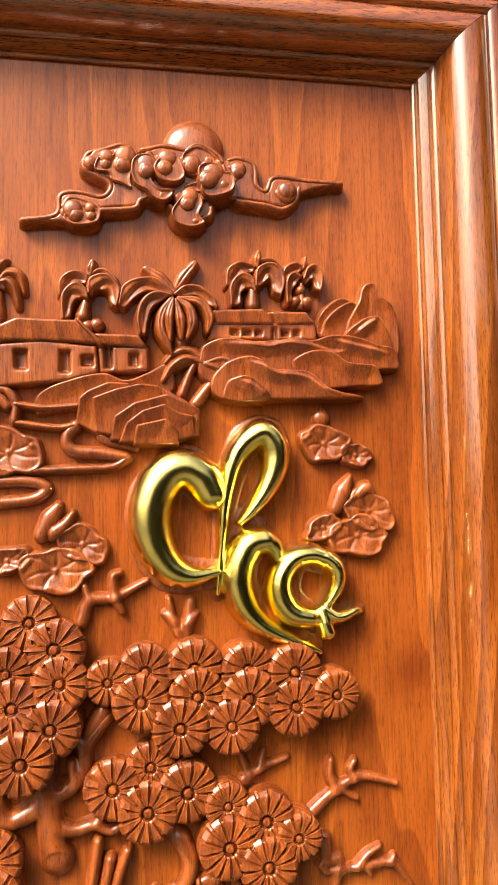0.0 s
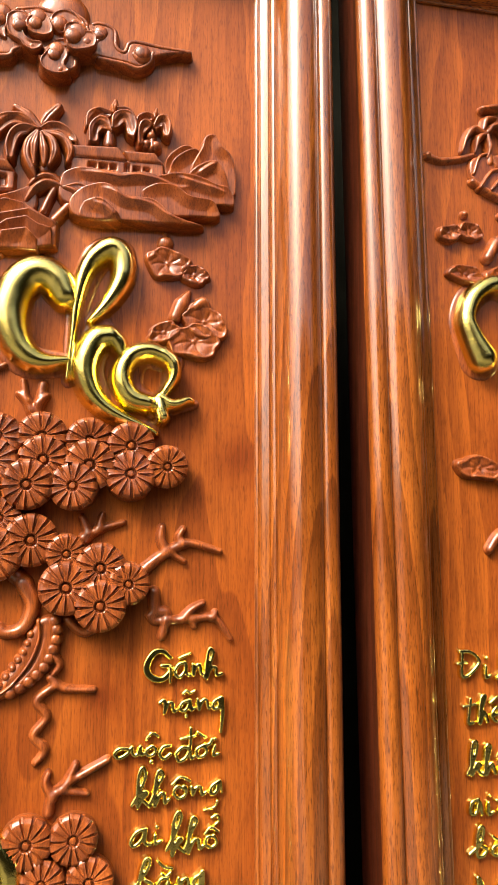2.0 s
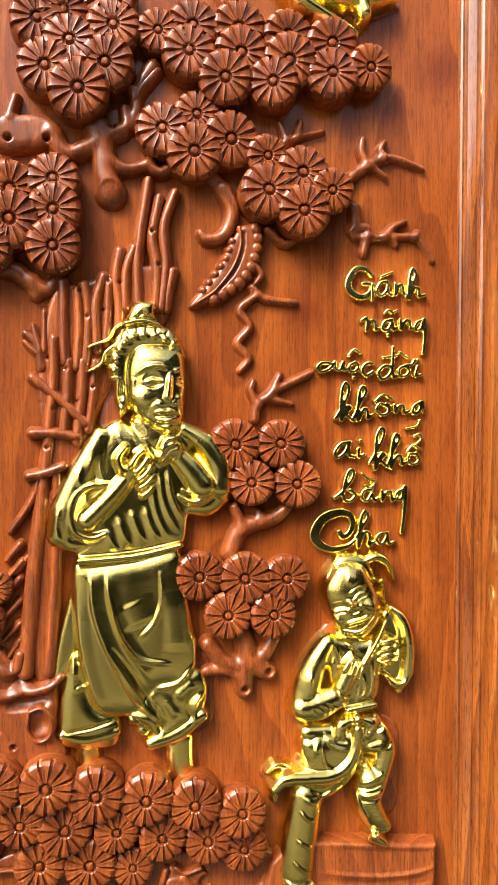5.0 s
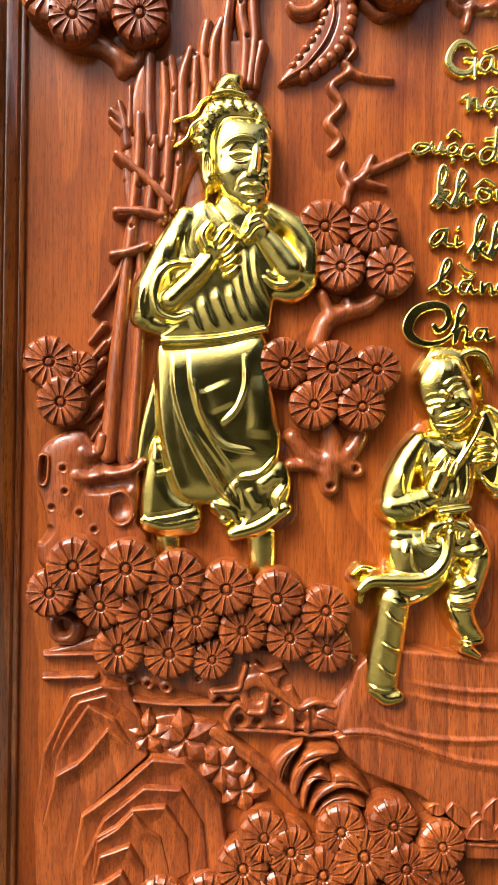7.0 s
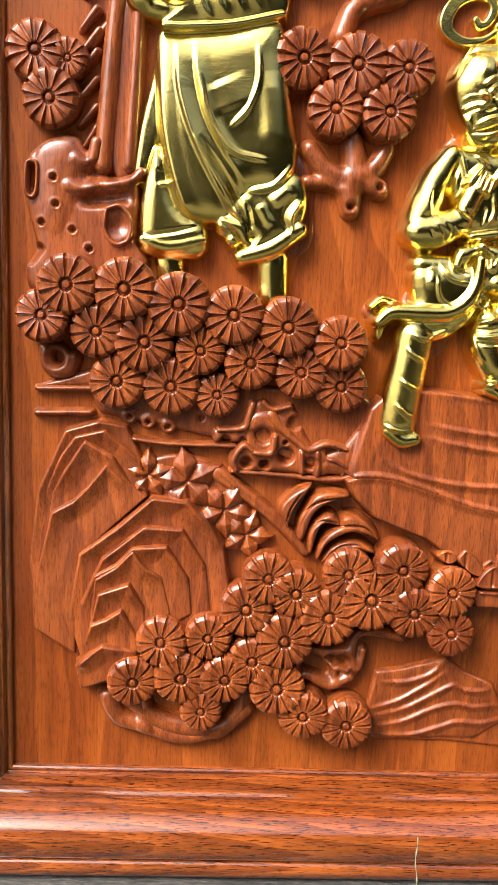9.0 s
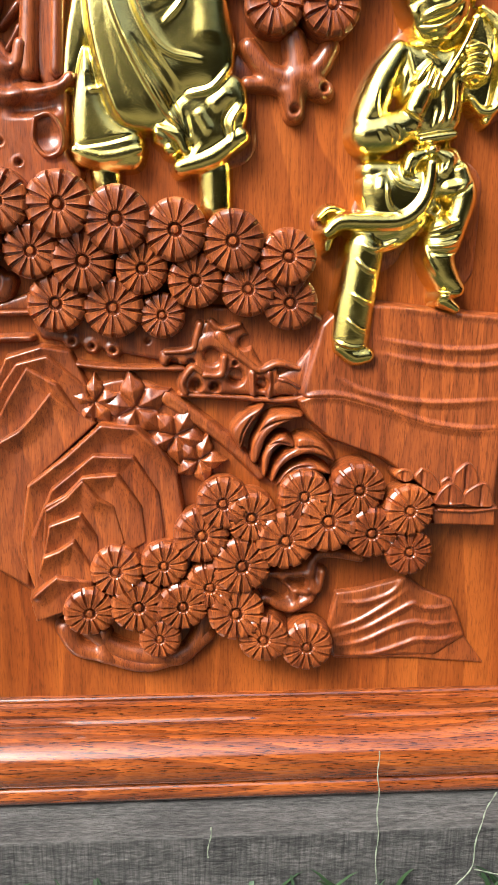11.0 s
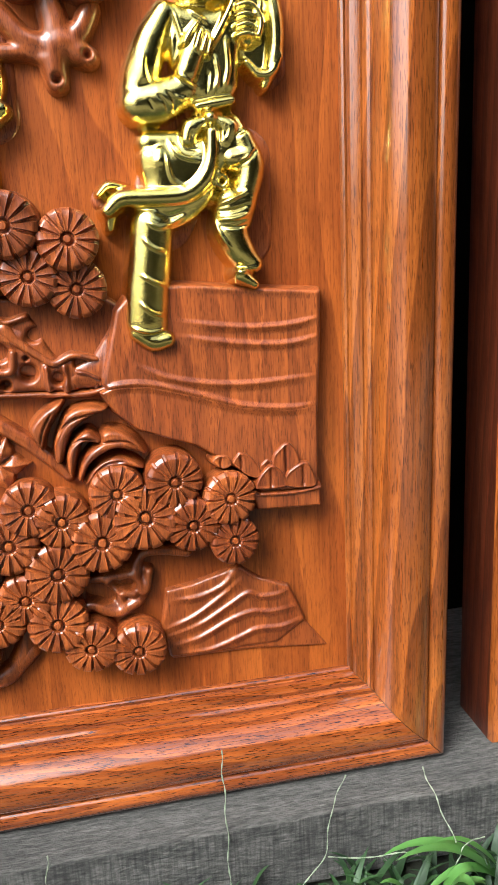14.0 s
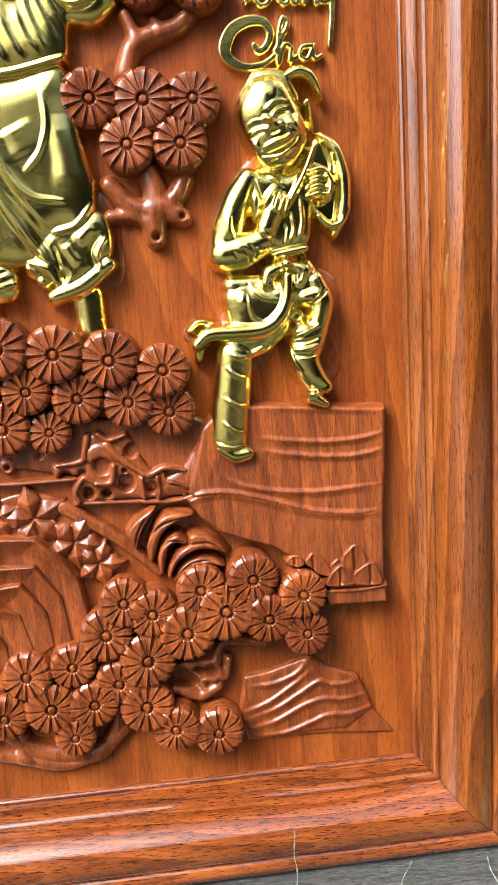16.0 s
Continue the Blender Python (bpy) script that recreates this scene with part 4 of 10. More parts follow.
m.area([(-28.4, 1030.5), (0.7, 1030), (6.9, 1021.4), (-22.2, 1022.6)], 10, 1.5, 7.5)
carved_part("roof", m, whole)
m = Relief(0.9)
m.edge([(-37.4, 1038.3), (-22.9, 1023)], 1, 1.5, 10.5)
carved_part("ridge", m, whole)

whole = thing("house_relief", "small carved cottage row with low pitched roofs", "house carving", 'village houses')
m = Relief(0.9)
m.area([(44.6, 1039.4), (87.5, 1040.6), (114, 1041.2), (115.2, 1028.9), (44.5, 1027.7)], 6, 1)
m.window([(58.6, 1035.1), (63.7, 1035.2), (63.6, 1031.5), (58.5, 1031.4)], 3.5)
m.window([(66.6, 1035.2), (72, 1035.2), (72, 1031.5), (66.5, 1031.5)], 3.5)
m.window([(74.6, 1035.3), (78.6, 1035.3), (78.5, 1031.6), (74.5, 1031.6)], 3.5)
m.window([(85.6, 1036.8), (88.5, 1036.9), (88.3, 1028.7), (85.4, 1028.7)], 3.5)
m.window([(91.8, 1035.4), (96.5, 1035.4), (96.4, 1031.7), (91.7, 1031.7)], 3.5)
m.window([(99.5, 1035.5), (103.5, 1035.5), (103.4, 1031.8), (99.4, 1031.7)], 3.5)
carved_part("wall", m, whole)
m = Relief(0.9)
m.area([(43.2, 1047.3), (80.1, 1049.2), (87.9, 1038.5), (43.1, 1037.4)], 9, 1, 7.5)
carved_part("roof", m, whole)
m = Relief(0.9)
m.area([(83, 1047.4), (107.6, 1048), (114.7, 1039.5), (87.9, 1038.1)], 8.5, 1, 7)
carved_part("roof", m, whole)

whole = thing("palm_relief", "carved palm with arching fronds behind the farmhouse", "palm carving", 'village palms')
m = Relief(0.6)
m.line([(-32.0, 1052.5), (-34.3, 1041.2)], (3.45, 5.31), 9, 0)
carved_part("trunk", m, whole)
m = Relief(0.6)
m.ball(-31.2, 1035.1, 4.51, 4, 4)
carved_part("root", m, whole)
m = Relief(0.6)
m.ball(-25.6, 1036.2, 4.51, 4, 4)
carved_part("root", m, whole)
m = Relief(0.6)
m.area([(-30.1, 1064.9), (-26.4, 1069.5), (-20.8, 1070.3), (-15.1, 1066.3), (-11.8, 1057.1), (-18.2, 1060.8), (-25.7, 1063.8)], 9, 1.2, round_=True)
m.swell([(-27.9, 1064.4), (-23.2, 1067.0), (-15.0, 1058.9)], 3.4, -2.6)
m.line([(-30.1, 1064.9), (-26.4, 1069.5), (-20.8, 1070.3), (-15.1, 1066.3), (-11.8, 1057.1)], (0.8, 1.2, 0.8), 1.3, 8.5)
carved_part("frond", m, whole)
m = Relief(0.6)
m.area([(-48.0, 1054.1), (-47.5, 1062.7), (-42.0, 1067.9), (-35.8, 1068.6), (-31.0, 1064.4), (-32.2, 1060.8), (-37.5, 1060.6), (-44.3, 1053.6)], 9, 1.2, round_=True)
m.swell([(-46.2, 1053.8), (-39.8, 1064.2), (-31.6, 1062.6)], 3.4, -2.6)
m.line([(-48.0, 1054.1), (-47.5, 1062.7), (-42.0, 1067.9), (-35.8, 1068.6), (-31.0, 1064.4)], (0.8, 1.2, 0.8), 1.3, 8.5)
carved_part("frond", m, whole)
m = Relief(0.6)
m.area([(-45.8, 1038.7), (-46.2, 1052.4), (-41.7, 1059.2), (-36.8, 1060.7), (-32.4, 1056.7), (-31.1, 1051.7), (-35.7, 1051.5), (-39.7, 1048.1), (-41.5, 1039.5)], 10.5, 1.2, round_=True)
m.swell([(-43.6, 1039.1), (-40.7, 1053.6), (-33.4, 1051.6)], 3.4, -2.6)
m.line([(-45.8, 1038.7), (-46.2, 1052.4), (-41.7, 1059.2), (-36.8, 1060.7), (-32.4, 1056.7), (-31.1, 1051.7)], (0.8, 1.2, 0.8), 1.3, 10.0)
carved_part("frond", m, whole)
m = Relief(0.6)
m.area([(-30.5, 1055.1), (-30.0, 1063.0), (-24.4, 1066.6), (-18.1, 1066.3), (-13.3, 1060.5), (-11.8, 1056.6), (-13.6, 1047.8), (-16.8, 1048.4), (-19.3, 1056.2), (-25.6, 1056.6), (-28.7, 1052.5)], 10.5, 1.2, round_=True)
m.swell([(-29.6, 1053.8), (-18.7, 1061.2), (-15.2, 1048.1)], 3.4, -2.6)
m.line([(-30.5, 1055.1), (-30.0, 1063.0), (-24.4, 1066.6), (-18.1, 1066.3), (-13.3, 1060.5), (-11.8, 1056.6), (-13.6, 1047.8)], (0.8, 1.2, 0.8), 1.3, 10.0)
carved_part("frond", m, whole)
m = Relief(0.6)
m.line([(-30.0, 1066.8), (-29.4, 1071.5), (-28.2, 1075.6)], (2.11, 2.9, 1.85), 4.5, 6.5)
m.swell([(-30.0, 1066.8), (-29.4, 1071.5), (-28.2, 1075.6)], 0.9, -1.0)
carved_part("frond", m, whole)

whole = thing("palm_relief", "large carved palm with drooping fronds", "palm carving", 'village palms')
m = Relief(0.6)
m.line([(27.3, 1038.8), (26.6, 1025.3)], (5.31, 5.97), 8, 0)
carved_part("trunk", m, whole)
m = Relief(0.6)
m.line([(22.1, 1058.6), (13.7, 1067.0), (4.7, 1072.6)], (2.91, 4.5, 2.91), 4.5, 4.5)
m.swell([(22.1, 1058.6), (13.7, 1067.0), (4.7, 1072.6)], 0.9, -1.0)
carved_part("frond", m, whole)
m = Relief(0.6)
m.line([(24.1, 1061.4), (28.7, 1068.4), (35.3, 1076.9)], (2.91, 4.77, 3.18), 4.5, 4.5)
m.swell([(24.1, 1061.4), (28.7, 1068.4), (35.3, 1076.9)], 0.9, -1.0)
carved_part("frond", m, whole)
m = Relief(0.6)
m.area([(-11.8, 1048.7), (-9.3, 1059.5), (-1.7, 1064.5), (8.6, 1065.7), (16.3, 1062.0), (21.7, 1055.8), (16.9, 1055.6), (7.3, 1057.3), (-1.7, 1053.2), (-8.0, 1046.2)], 10, 1.2, round_=True)
m.swell([(-9.9, 1047.4), (2.8, 1060.9), (19.3, 1055.7)], 3.4, -2.6)
m.line([(-11.8, 1048.7), (-9.3, 1059.5), (-1.7, 1064.5), (8.6, 1065.7), (16.3, 1062.0), (21.7, 1055.8)], (0.8, 1.2, 0.8), 1.3, 9.5)
carved_part("frond", m, whole)
m = Relief(0.6)
m.area([(22.7, 1056.2), (29.3, 1061.3), (38.4, 1061.0), (46.9, 1054.5), (49.1, 1048.2), (44.3, 1049.0), (37.1, 1055.5), (26.6, 1054.4)], 10, 1.2, round_=True)
m.swell([(24.6, 1055.3), (37.8, 1058.2), (46.7, 1048.6)], 3.4, -2.6)
m.line([(22.7, 1056.2), (29.3, 1061.3), (38.4, 1061.0), (46.9, 1054.5), (49.1, 1048.2)], (0.8, 1.2, 0.8), 1.3, 9.5)
carved_part("frond", m, whole)
m = Relief(0.6)
m.area([(1.0, 1030.1), (-0.3, 1040.6), (3.5, 1051.4), (11.1, 1056.4), (20.7, 1054.8), (15.6, 1051.6), (8.8, 1046.3), (6.0, 1036.9), (5.0, 1029.5)], 12, 1.2, round_=True)
m.swell([(3.0, 1029.8), (6.2, 1048.8), (18.2, 1053.2)], 3.4, -2.6)
m.line([(1.0, 1030.1), (-0.3, 1040.6), (3.5, 1051.4), (11.1, 1056.4), (20.7, 1054.8)], (0.8, 1.2, 0.8), 1.3, 11.5)
carved_part("frond", m, whole)
m = Relief(0.6)
m.line([(25.3, 1053.6), (38.2, 1051.5), (44.7, 1042.3), (43.4, 1032.8)], (1.84, 3.42, 3.42, 1.32), 4.5, 7.5)
m.swell([(25.3, 1053.6), (38.2, 1051.5), (44.7, 1042.3), (43.4, 1032.8)], 0.9, -1.0)
carved_part("frond", m, whole)
m = Relief(0.6)
m.line([(24.6, 1052.6), (31.7, 1046.9), (33.6, 1037.6), (30.3, 1028.1)], (1.84, 3.41, 3.41, 1.31), 4.5, 8.5)
m.swell([(24.6, 1052.6), (31.7, 1046.9), (33.6, 1037.6), (30.3, 1028.1)], 0.9, -1.0)
carved_part("frond", m, whole)
m = Relief(0.6)
m.line([(23.3, 1051.7), (25.8, 1039.8), (26.4, 1027.8)], (1.84, 3.67, 1.57), 4.5, 9.0)
m.swell([(23.3, 1051.7), (25.8, 1039.8), (26.4, 1027.8)], 0.9, -1.0)
carved_part("frond", m, whole)
m = Relief(0.6)
m.line([(20.7, 1053.1), (14.9, 1043.5), (14.0, 1032.9), (18.1, 1023.7), (21.0, 1017.2)], (1.84, 3.41, 3.41, 2.63, 0.79), 4.5, 8.5)
m.swell([(20.7, 1053.1), (14.9, 1043.5), (14.0, 1032.9), (18.1, 1023.7), (21.0, 1017.2)], 0.9, -1.0)
carved_part("frond", m, whole)
m = Relief(0.6)
m.line([(21.6, 1052.0), (19.0, 1040.6), (19.7, 1026.7)], (1.57, 3.4, 1.31), 4.5, 10.0)
m.swell([(21.6, 1052.0), (19.0, 1040.6), (19.7, 1026.7)], 0.9, -1.0)
carved_part("frond", m, whole)

whole = thing("palm_relief", "pair of carved palms over the cottages", "palm carving", 'village palms')
m = Relief(0.6)
m.line([(73.2, 1061.9), (73.0, 1051.0)], (4.88, 5.92), 9, 0)
carved_part("trunk", m, whole)
m = Relief(0.6)
m.area([(74.1, 1078.5), (79.5, 1081.0), (86.7, 1080.5), (90.6, 1076.1), (91.9, 1066.9), (86.6, 1070.4), (77.7, 1074.5)], 9, 1.2, round_=True)
m.swell([(75.9, 1076.5), (82.2, 1077.5), (89.2, 1068.6)], 3.4, -2.6)
m.line([(74.1, 1078.5), (79.5, 1081.0), (86.7, 1080.5), (90.6, 1076.1), (91.9, 1066.9)], (0.8, 1.2, 0.8), 1.3, 8.5)
carved_part("frond", m, whole)
m = Relief(0.6)
m.area([(55.9, 1063.1), (57.1, 1073.5), (65.3, 1078.4), (74.1, 1076.0), (73.2, 1071.9), (65.5, 1070.8), (60.2, 1063.3)], 9, 1.2, round_=True)
m.swell([(58.0, 1063.2), (65.4, 1074.6), (73.6, 1074.0)], 3.4, -2.6)
m.line([(55.9, 1063.1), (57.1, 1073.5), (65.3, 1078.4), (74.1, 1076.0)], (0.8, 1.2, 0.8), 1.3, 8.5)
carved_part("frond", m, whole)
m = Relief(0.6)
m.area([(58.6, 1050.1), (58.6, 1062.7), (65.0, 1070.2), (71.7, 1068.6), (74.1, 1060.2), (69.8, 1061.4), (65.6, 1058.3), (64.8, 1050.8)], 10.5, 1.2, round_=True)
m.swell([(61.7, 1050.4), (65.3, 1064.2), (71.9, 1060.8)], 3.4, -2.6)
m.line([(58.6, 1050.1), (58.6, 1062.7), (65.0, 1070.2), (71.7, 1068.6), (74.1, 1060.2)], (0.8, 1.2, 0.8), 1.3, 10.0)
carved_part("frond", m, whole)
m = Relief(0.6)
m.area([(74.6, 1062.9), (75.7, 1073.5), (82.9, 1077.9), (90.0, 1075.5), (92.7, 1066.5), (90.6, 1058.0), (86.1, 1059.4), (83.6, 1067.5), (78.2, 1063.1)], 10.5, 1.2, round_=True)
m.swell([(76.4, 1063.0), (83.2, 1072.7), (88.4, 1058.7)], 3.4, -2.6)
m.line([(74.6, 1062.9), (75.7, 1073.5), (82.9, 1077.9), (90.0, 1075.5), (92.7, 1066.5), (90.6, 1058.0)], (0.8, 1.2, 0.8), 1.3, 10.0)
carved_part("frond", m, whole)
m = Relief(0.6)
m.line([(75.3, 1076.4), (75.7, 1081.0), (76.7, 1085.9)], (1.73, 2.94, 1.73), 4.5, 6.5)
m.swell([(75.3, 1076.4), (75.7, 1081.0), (76.7, 1085.9)], 0.9, -1.0)
carved_part("frond", m, whole)
m = Relief(0.6)
m.line([(105.1, 1066.1), (104.8, 1052.3)], (2.79, 3.83), 9, 0)
carved_part("trunk", m, whole)
m = Relief(0.6)
m.area([(92.5, 1069.7), (94.4, 1075.9), (101.2, 1079.4), (106.2, 1077.4), (104.7, 1074.0), (97.4, 1070.0)], 9, 1.2, round_=True)
m.swell([(95.0, 1069.8), (99.3, 1074.7), (105.4, 1075.7)], 3.4, -2.6)
m.line([(92.5, 1069.7), (94.4, 1075.9), (101.2, 1079.4), (106.2, 1077.4)], (0.8, 1.2, 0.8), 1.3, 8.5)
carved_part("frond", m, whole)
m = Relief(0.6)
m.area([(95.0, 1052.9), (94.9, 1066.2), (98.9, 1072.2), (104.7, 1070.3), (102.8, 1066.6), (99.1, 1060.9), (98.6, 1053.6)], 10.5, 1.2, round_=True)
m.swell([(96.8, 1053.2), (99.0, 1066.6), (103.8, 1068.4)], 3.4, -2.6)
m.line([(95.0, 1052.9), (94.9, 1066.2), (98.9, 1072.2), (104.7, 1070.3)], (0.8, 1.2, 0.8), 1.3, 10.0)
carved_part("frond", m, whole)
m = Relief(0.6)
m.area([(106.1, 1068.9), (109.0, 1076.1), (114.5, 1077.8), (118.2, 1071.3), (116.9, 1061.7), (113.3, 1062.4), (111.6, 1068.8), (108.2, 1065.7)], 10.5, 1.2, round_=True)
m.swell([(107.2, 1067.3), (113.0, 1073.3), (115.1, 1062.1)], 3.4, -2.6)
m.line([(106.1, 1068.9), (109.0, 1076.1), (114.5, 1077.8), (118.2, 1071.3), (116.9, 1061.7)], (0.8, 1.2, 0.8), 1.3, 10.0)
carved_part("frond", m, whole)
m = Relief(0.6)
m.line([(106.2, 1076.1), (107.0, 1079.8), (107.8, 1083.6)], (1.21, 1.73, 1.04), 4.5, 6.5)
m.swell([(106.2, 1076.1), (107.0, 1079.8), (107.8, 1083.6)], 0.9, -1.0)
carved_part("frond", m, whole)
m = Relief(0.6)
m.ball(104.3, 1061.7, 3.48, 4, 6)
carved_part("root", m, whole)
m = Relief(0.6)
m.ball(101.0, 1054.6, 3.66, 4, 6)
carved_part("root", m, whole)
m = Relief(0.6)
m.ball(108.1, 1054.1, 4.01, 4, 6)
carved_part("root", m, whole)

whole = thing("palm_relief", "carved palm leaning over the bank", "palm carving", 'village palms')
m = Relief(0.9)
m.line([(27, 993), (31.7, 1005.6), (35.3, 1012.8)], (3.5, 3), 6, 2)
carved_part("trunk", m, whole)
m = Relief(0.9)
m.line([(35.1, 986.9), (44.1, 998.4), (50.6, 1007.4)], (4, 3.4), 6, 3)
carved_part("trunk", m, whole)
m = Relief(0.9)
m.line([(39.9, 1012.6), (30, 1015.5), (21.2, 1010.7), (15.1, 1001)], (4.27, 5.35, 2.18), 6.5, 5, True)
carved_part("frond", m, whole)
m = Relief(0.9)
m.line([(40, 1014.8), (31.8, 1020.5), (23, 1019), (16.6, 1012.5)], (4.27, 5.35, 2.18), 6.5, 4, True)
carved_part("frond", m, whole)
m = Relief(0.9)
m.line([(41.4, 1014.8), (49.7, 1022.8), (58.6, 1022.9), (66.4, 1012.7)], (4.27, 5.35, 2.18), 6.5, 4, True)
carved_part("frond", m, whole)
m = Relief(0.9)
m.line([(42.1, 1012.6), (52.1, 1015.5), (60.2, 1010.9), (64.7, 1001.1)], (4.27, 5.35, 2.18), 6.5, 5, True)
carved_part("frond", m, whole)
m = Relief(0.9)
m.line([(41.3, 1011.9), (49.5, 1009), (54, 1003.6)], (4.27, 5.13, 2.18), 6.5, 6, True)
carved_part("frond", m, whole)
m = Relief(0.9)
m.line([(62.2, 1020), (72.1, 1009.1), (77, 1001.8), (82.6, 994.6)], (4.27, 5.13, 2.18), 5.5, 3, True)
carved_part("frond", m, whole)

whole = thing("palm_relief", "carved palm at the edge of the village", "palm carving", 'village palms')
m = Relief(0.9)
m.line([(-84.4, 1040.8), (-84.7, 1055.1)], (4, 3), 6, 0)
carved_part("trunk", m, whole)
m = Relief(0.9)
m.line([(-84.5, 1062), (-79.5, 1067.5), (-72.6, 1065.1), (-69.1, 1055)], (3.72, 4.59, 1.75), 5.5, 3, True)
carved_part("frond", m, whole)
m = Relief(0.9)
m.line([(-84.5, 1060.2), (-79.4, 1062.1), (-74.9, 1056.7), (-72.7, 1046)], (3.72, 4.59, 1.75), 5.5, 4, True)
carved_part("frond", m, whole)
m = Relief(0.9)
m.line([(-86.2, 1062.7), (-84.7, 1071), (-80.7, 1075.8)], (3.72, 4.59, 1.75), 5.5, 3, True)
carved_part("frond", m, whole)
m = Relief(0.9)
m.line([(-86.2, 1062), (-93.1, 1067.3), (-99.7, 1061.8), (-101.2, 1051)], (3.72, 4.59, 1.75), 5.5, 3, True)
carved_part("frond", m, whole)
m = Relief(0.9)
m.line([(-86.2, 1060.2), (-90.5, 1056.5), (-91.7, 1045.8)], (3.72, 4.59, 1.75), 5.5, 4, True)
carved_part("frond", m, whole)

whole = thing("hills_relief", "carved rolling hills with peaks beside the cottages", "hill carving")
m = Relief(0.6)
m.area([(114.5, 1041.0), (118.3, 1048.9), (125.9, 1055.8), (132.8, 1058.0), (138.9, 1055.3), (137.6, 1043.7), (135.5, 1032.5), (117.0, 1031.9)], 5.0, 1.2, 4.0, round_=True)
m.scarp([(114.5, 1040.1), (118.3, 1048.0), (125.9, 1054.9), (132.8, 1057.1), (138.9, 1054.4)], 3.4, 10)
carved_part("hill", m, whole)
m = Relief(0.6)
m.area([(118.5, 1037.8), (121.4, 1044.7), (129.0, 1051.6), (137.0, 1055.3), (142.2, 1053.3), (144.5, 1043.3), (142.4, 1032.2), (118.4, 1031.4)], 6.5, 1.2, 5.5, round_=True)
m.scarp([(118.5, 1036.9), (121.4, 1043.8), (129.0, 1050.7), (137.0, 1054.4), (142.2, 1052.4)], 3.4, 10)
carved_part("hill", m, whole)
m = Relief(0.6)
m.area([(134.5, 1039.9), (137.9, 1047.4), (142.4, 1055.9), (144.3, 1063.4), (148.1, 1067.7), (153.4, 1067.6), (158.3, 1059.9), (165.3, 1054.6), (169.2, 1046.7), (170.9, 1031.0), (168.3, 1019.8), (151.1, 1023.0), (134.6, 1029.9)], 7.2, 1.2, 6.2, round_=True)
m.scarp([(134.5, 1039.0), (137.9, 1046.5), (142.4, 1055.0), (144.3, 1062.5), (148.1, 1066.8), (153.4, 1066.7), (158.3, 1059.0), (165.3, 1053.7), (169.2, 1045.8)], 3.4, 10)
carved_part("hill", m, whole)
m = Relief(0.6)
m.area([(132.6, 1033.7), (138.3, 1039.3), (146.9, 1044.6), (155.2, 1045.5), (160.6, 1038.3), (165.1, 1027.4), (168.1, 1016.4), (153.9, 1016.1), (133.9, 1027.3)], 9.0, 1.2, 8.0, round_=True)
m.scarp([(132.6, 1032.8), (138.3, 1038.4), (146.9, 1043.7), (155.2, 1044.6), (160.6, 1037.4), (165.1, 1026.5)], 3.4, 10)
m.scarp([(139.6, 1033.0), (148.1, 1039.7), (153.8, 1042.6)], 2.4, 7)
carved_part("hill", m, whole)
m = Relief(0.6)
m.area([(38.3, 1020.5), (46.9, 1027.4), (57.2, 1029.0), (72.8, 1027.2), (88.6, 1028.2), (99.3, 1029.8), (110.0, 1028.4), (120.9, 1031.6), (131.8, 1032.3), (142.8, 1030.5), (153.7, 1026.6), (163.0, 1025.6), (167.7, 1020.6), (168.5, 1010.8), (156.9, 1009.8), (134.7, 1005.3), (98.6, 997.4), (43.3, 999.8)], 10.1, 1.2, 9.1, round_=True)
m.scarp([(40.9, 1022.3), (46.9, 1026.5), (57.2, 1028.1), (72.8, 1026.3), (88.6, 1027.3), (99.3, 1028.9), (110.0, 1027.5), (120.9, 1030.7), (131.8, 1031.4), (142.8, 1029.6), (153.7, 1025.7), (163.0, 1024.7), (167.7, 1019.7)], 3.4, 10)
m.scarp([(52.0, 1024.8), (67.5, 1024.2), (81.5, 1023.2), (95.6, 1025.8), (109.9, 1024.0), (124.2, 1020.5), (135.2, 1021.9)], 2.4, 7)
m.scarp([(124.4, 1028.1), (135.3, 1025.7), (146.2, 1023.3), (161.0, 1020.1)], 2.4, 7)
carved_part("hill", m, whole)
m = Relief(0.6)
m.area([(97.0, 1014.0), (102.4, 1018.9), (111.4, 1022.0), (120.4, 1021.8), (126.7, 1019.2), (132.9, 1014.9), (142.0, 1013.7), (151.2, 1013.0), (155.6, 1008.3), (156.7, 999.8), (137.9, 998.3), (116.2, 996.7), (102.1, 1000.8)], 10.8, 1.2, 9.8, round_=True)
m.scarp([(97.0, 1013.1), (102.4, 1018.0), (111.4, 1021.1), (120.4, 1020.9), (126.7, 1018.3), (132.9, 1014.0), (142.0, 1012.8), (151.2, 1012.1), (155.6, 1007.4)], 3.4, 10)
carved_part("hill", m, whole)
m = Relief(0.6)
m.area([(44.8, 1001.0), (53.4, 1012.5), (67.1, 1017.5), (75.8, 1015.7), (84.4, 1009.8), (94.9, 1008.8), (105.5, 1008.3), (112.5, 1004.3), (119.5, 998.2), (130.2, 994.9), (140.1, 993.4), (141.3, 990.6), (84.0, 989.3), (51.4, 989.1)], 11.9, 1.2, 10.9, round_=True)
m.scarp([(53.4, 1011.6), (67.1, 1016.6), (75.8, 1014.8), (84.4, 1008.9), (94.9, 1007.9), (105.5, 1007.4), (112.5, 1003.4), (119.5, 997.3), (130.2, 994.0), (140.1, 992.5)], 3.4, 10)
m.scarp([(68.8, 1012.9), (77.4, 1010.5), (86.1, 1005.8), (98.3, 1004.8), (107.1, 1002.4), (115.9, 996.4), (130.1, 992.2)], 2.4, 7)
carved_part("hill", m, whole)
m = Relief(0.6)
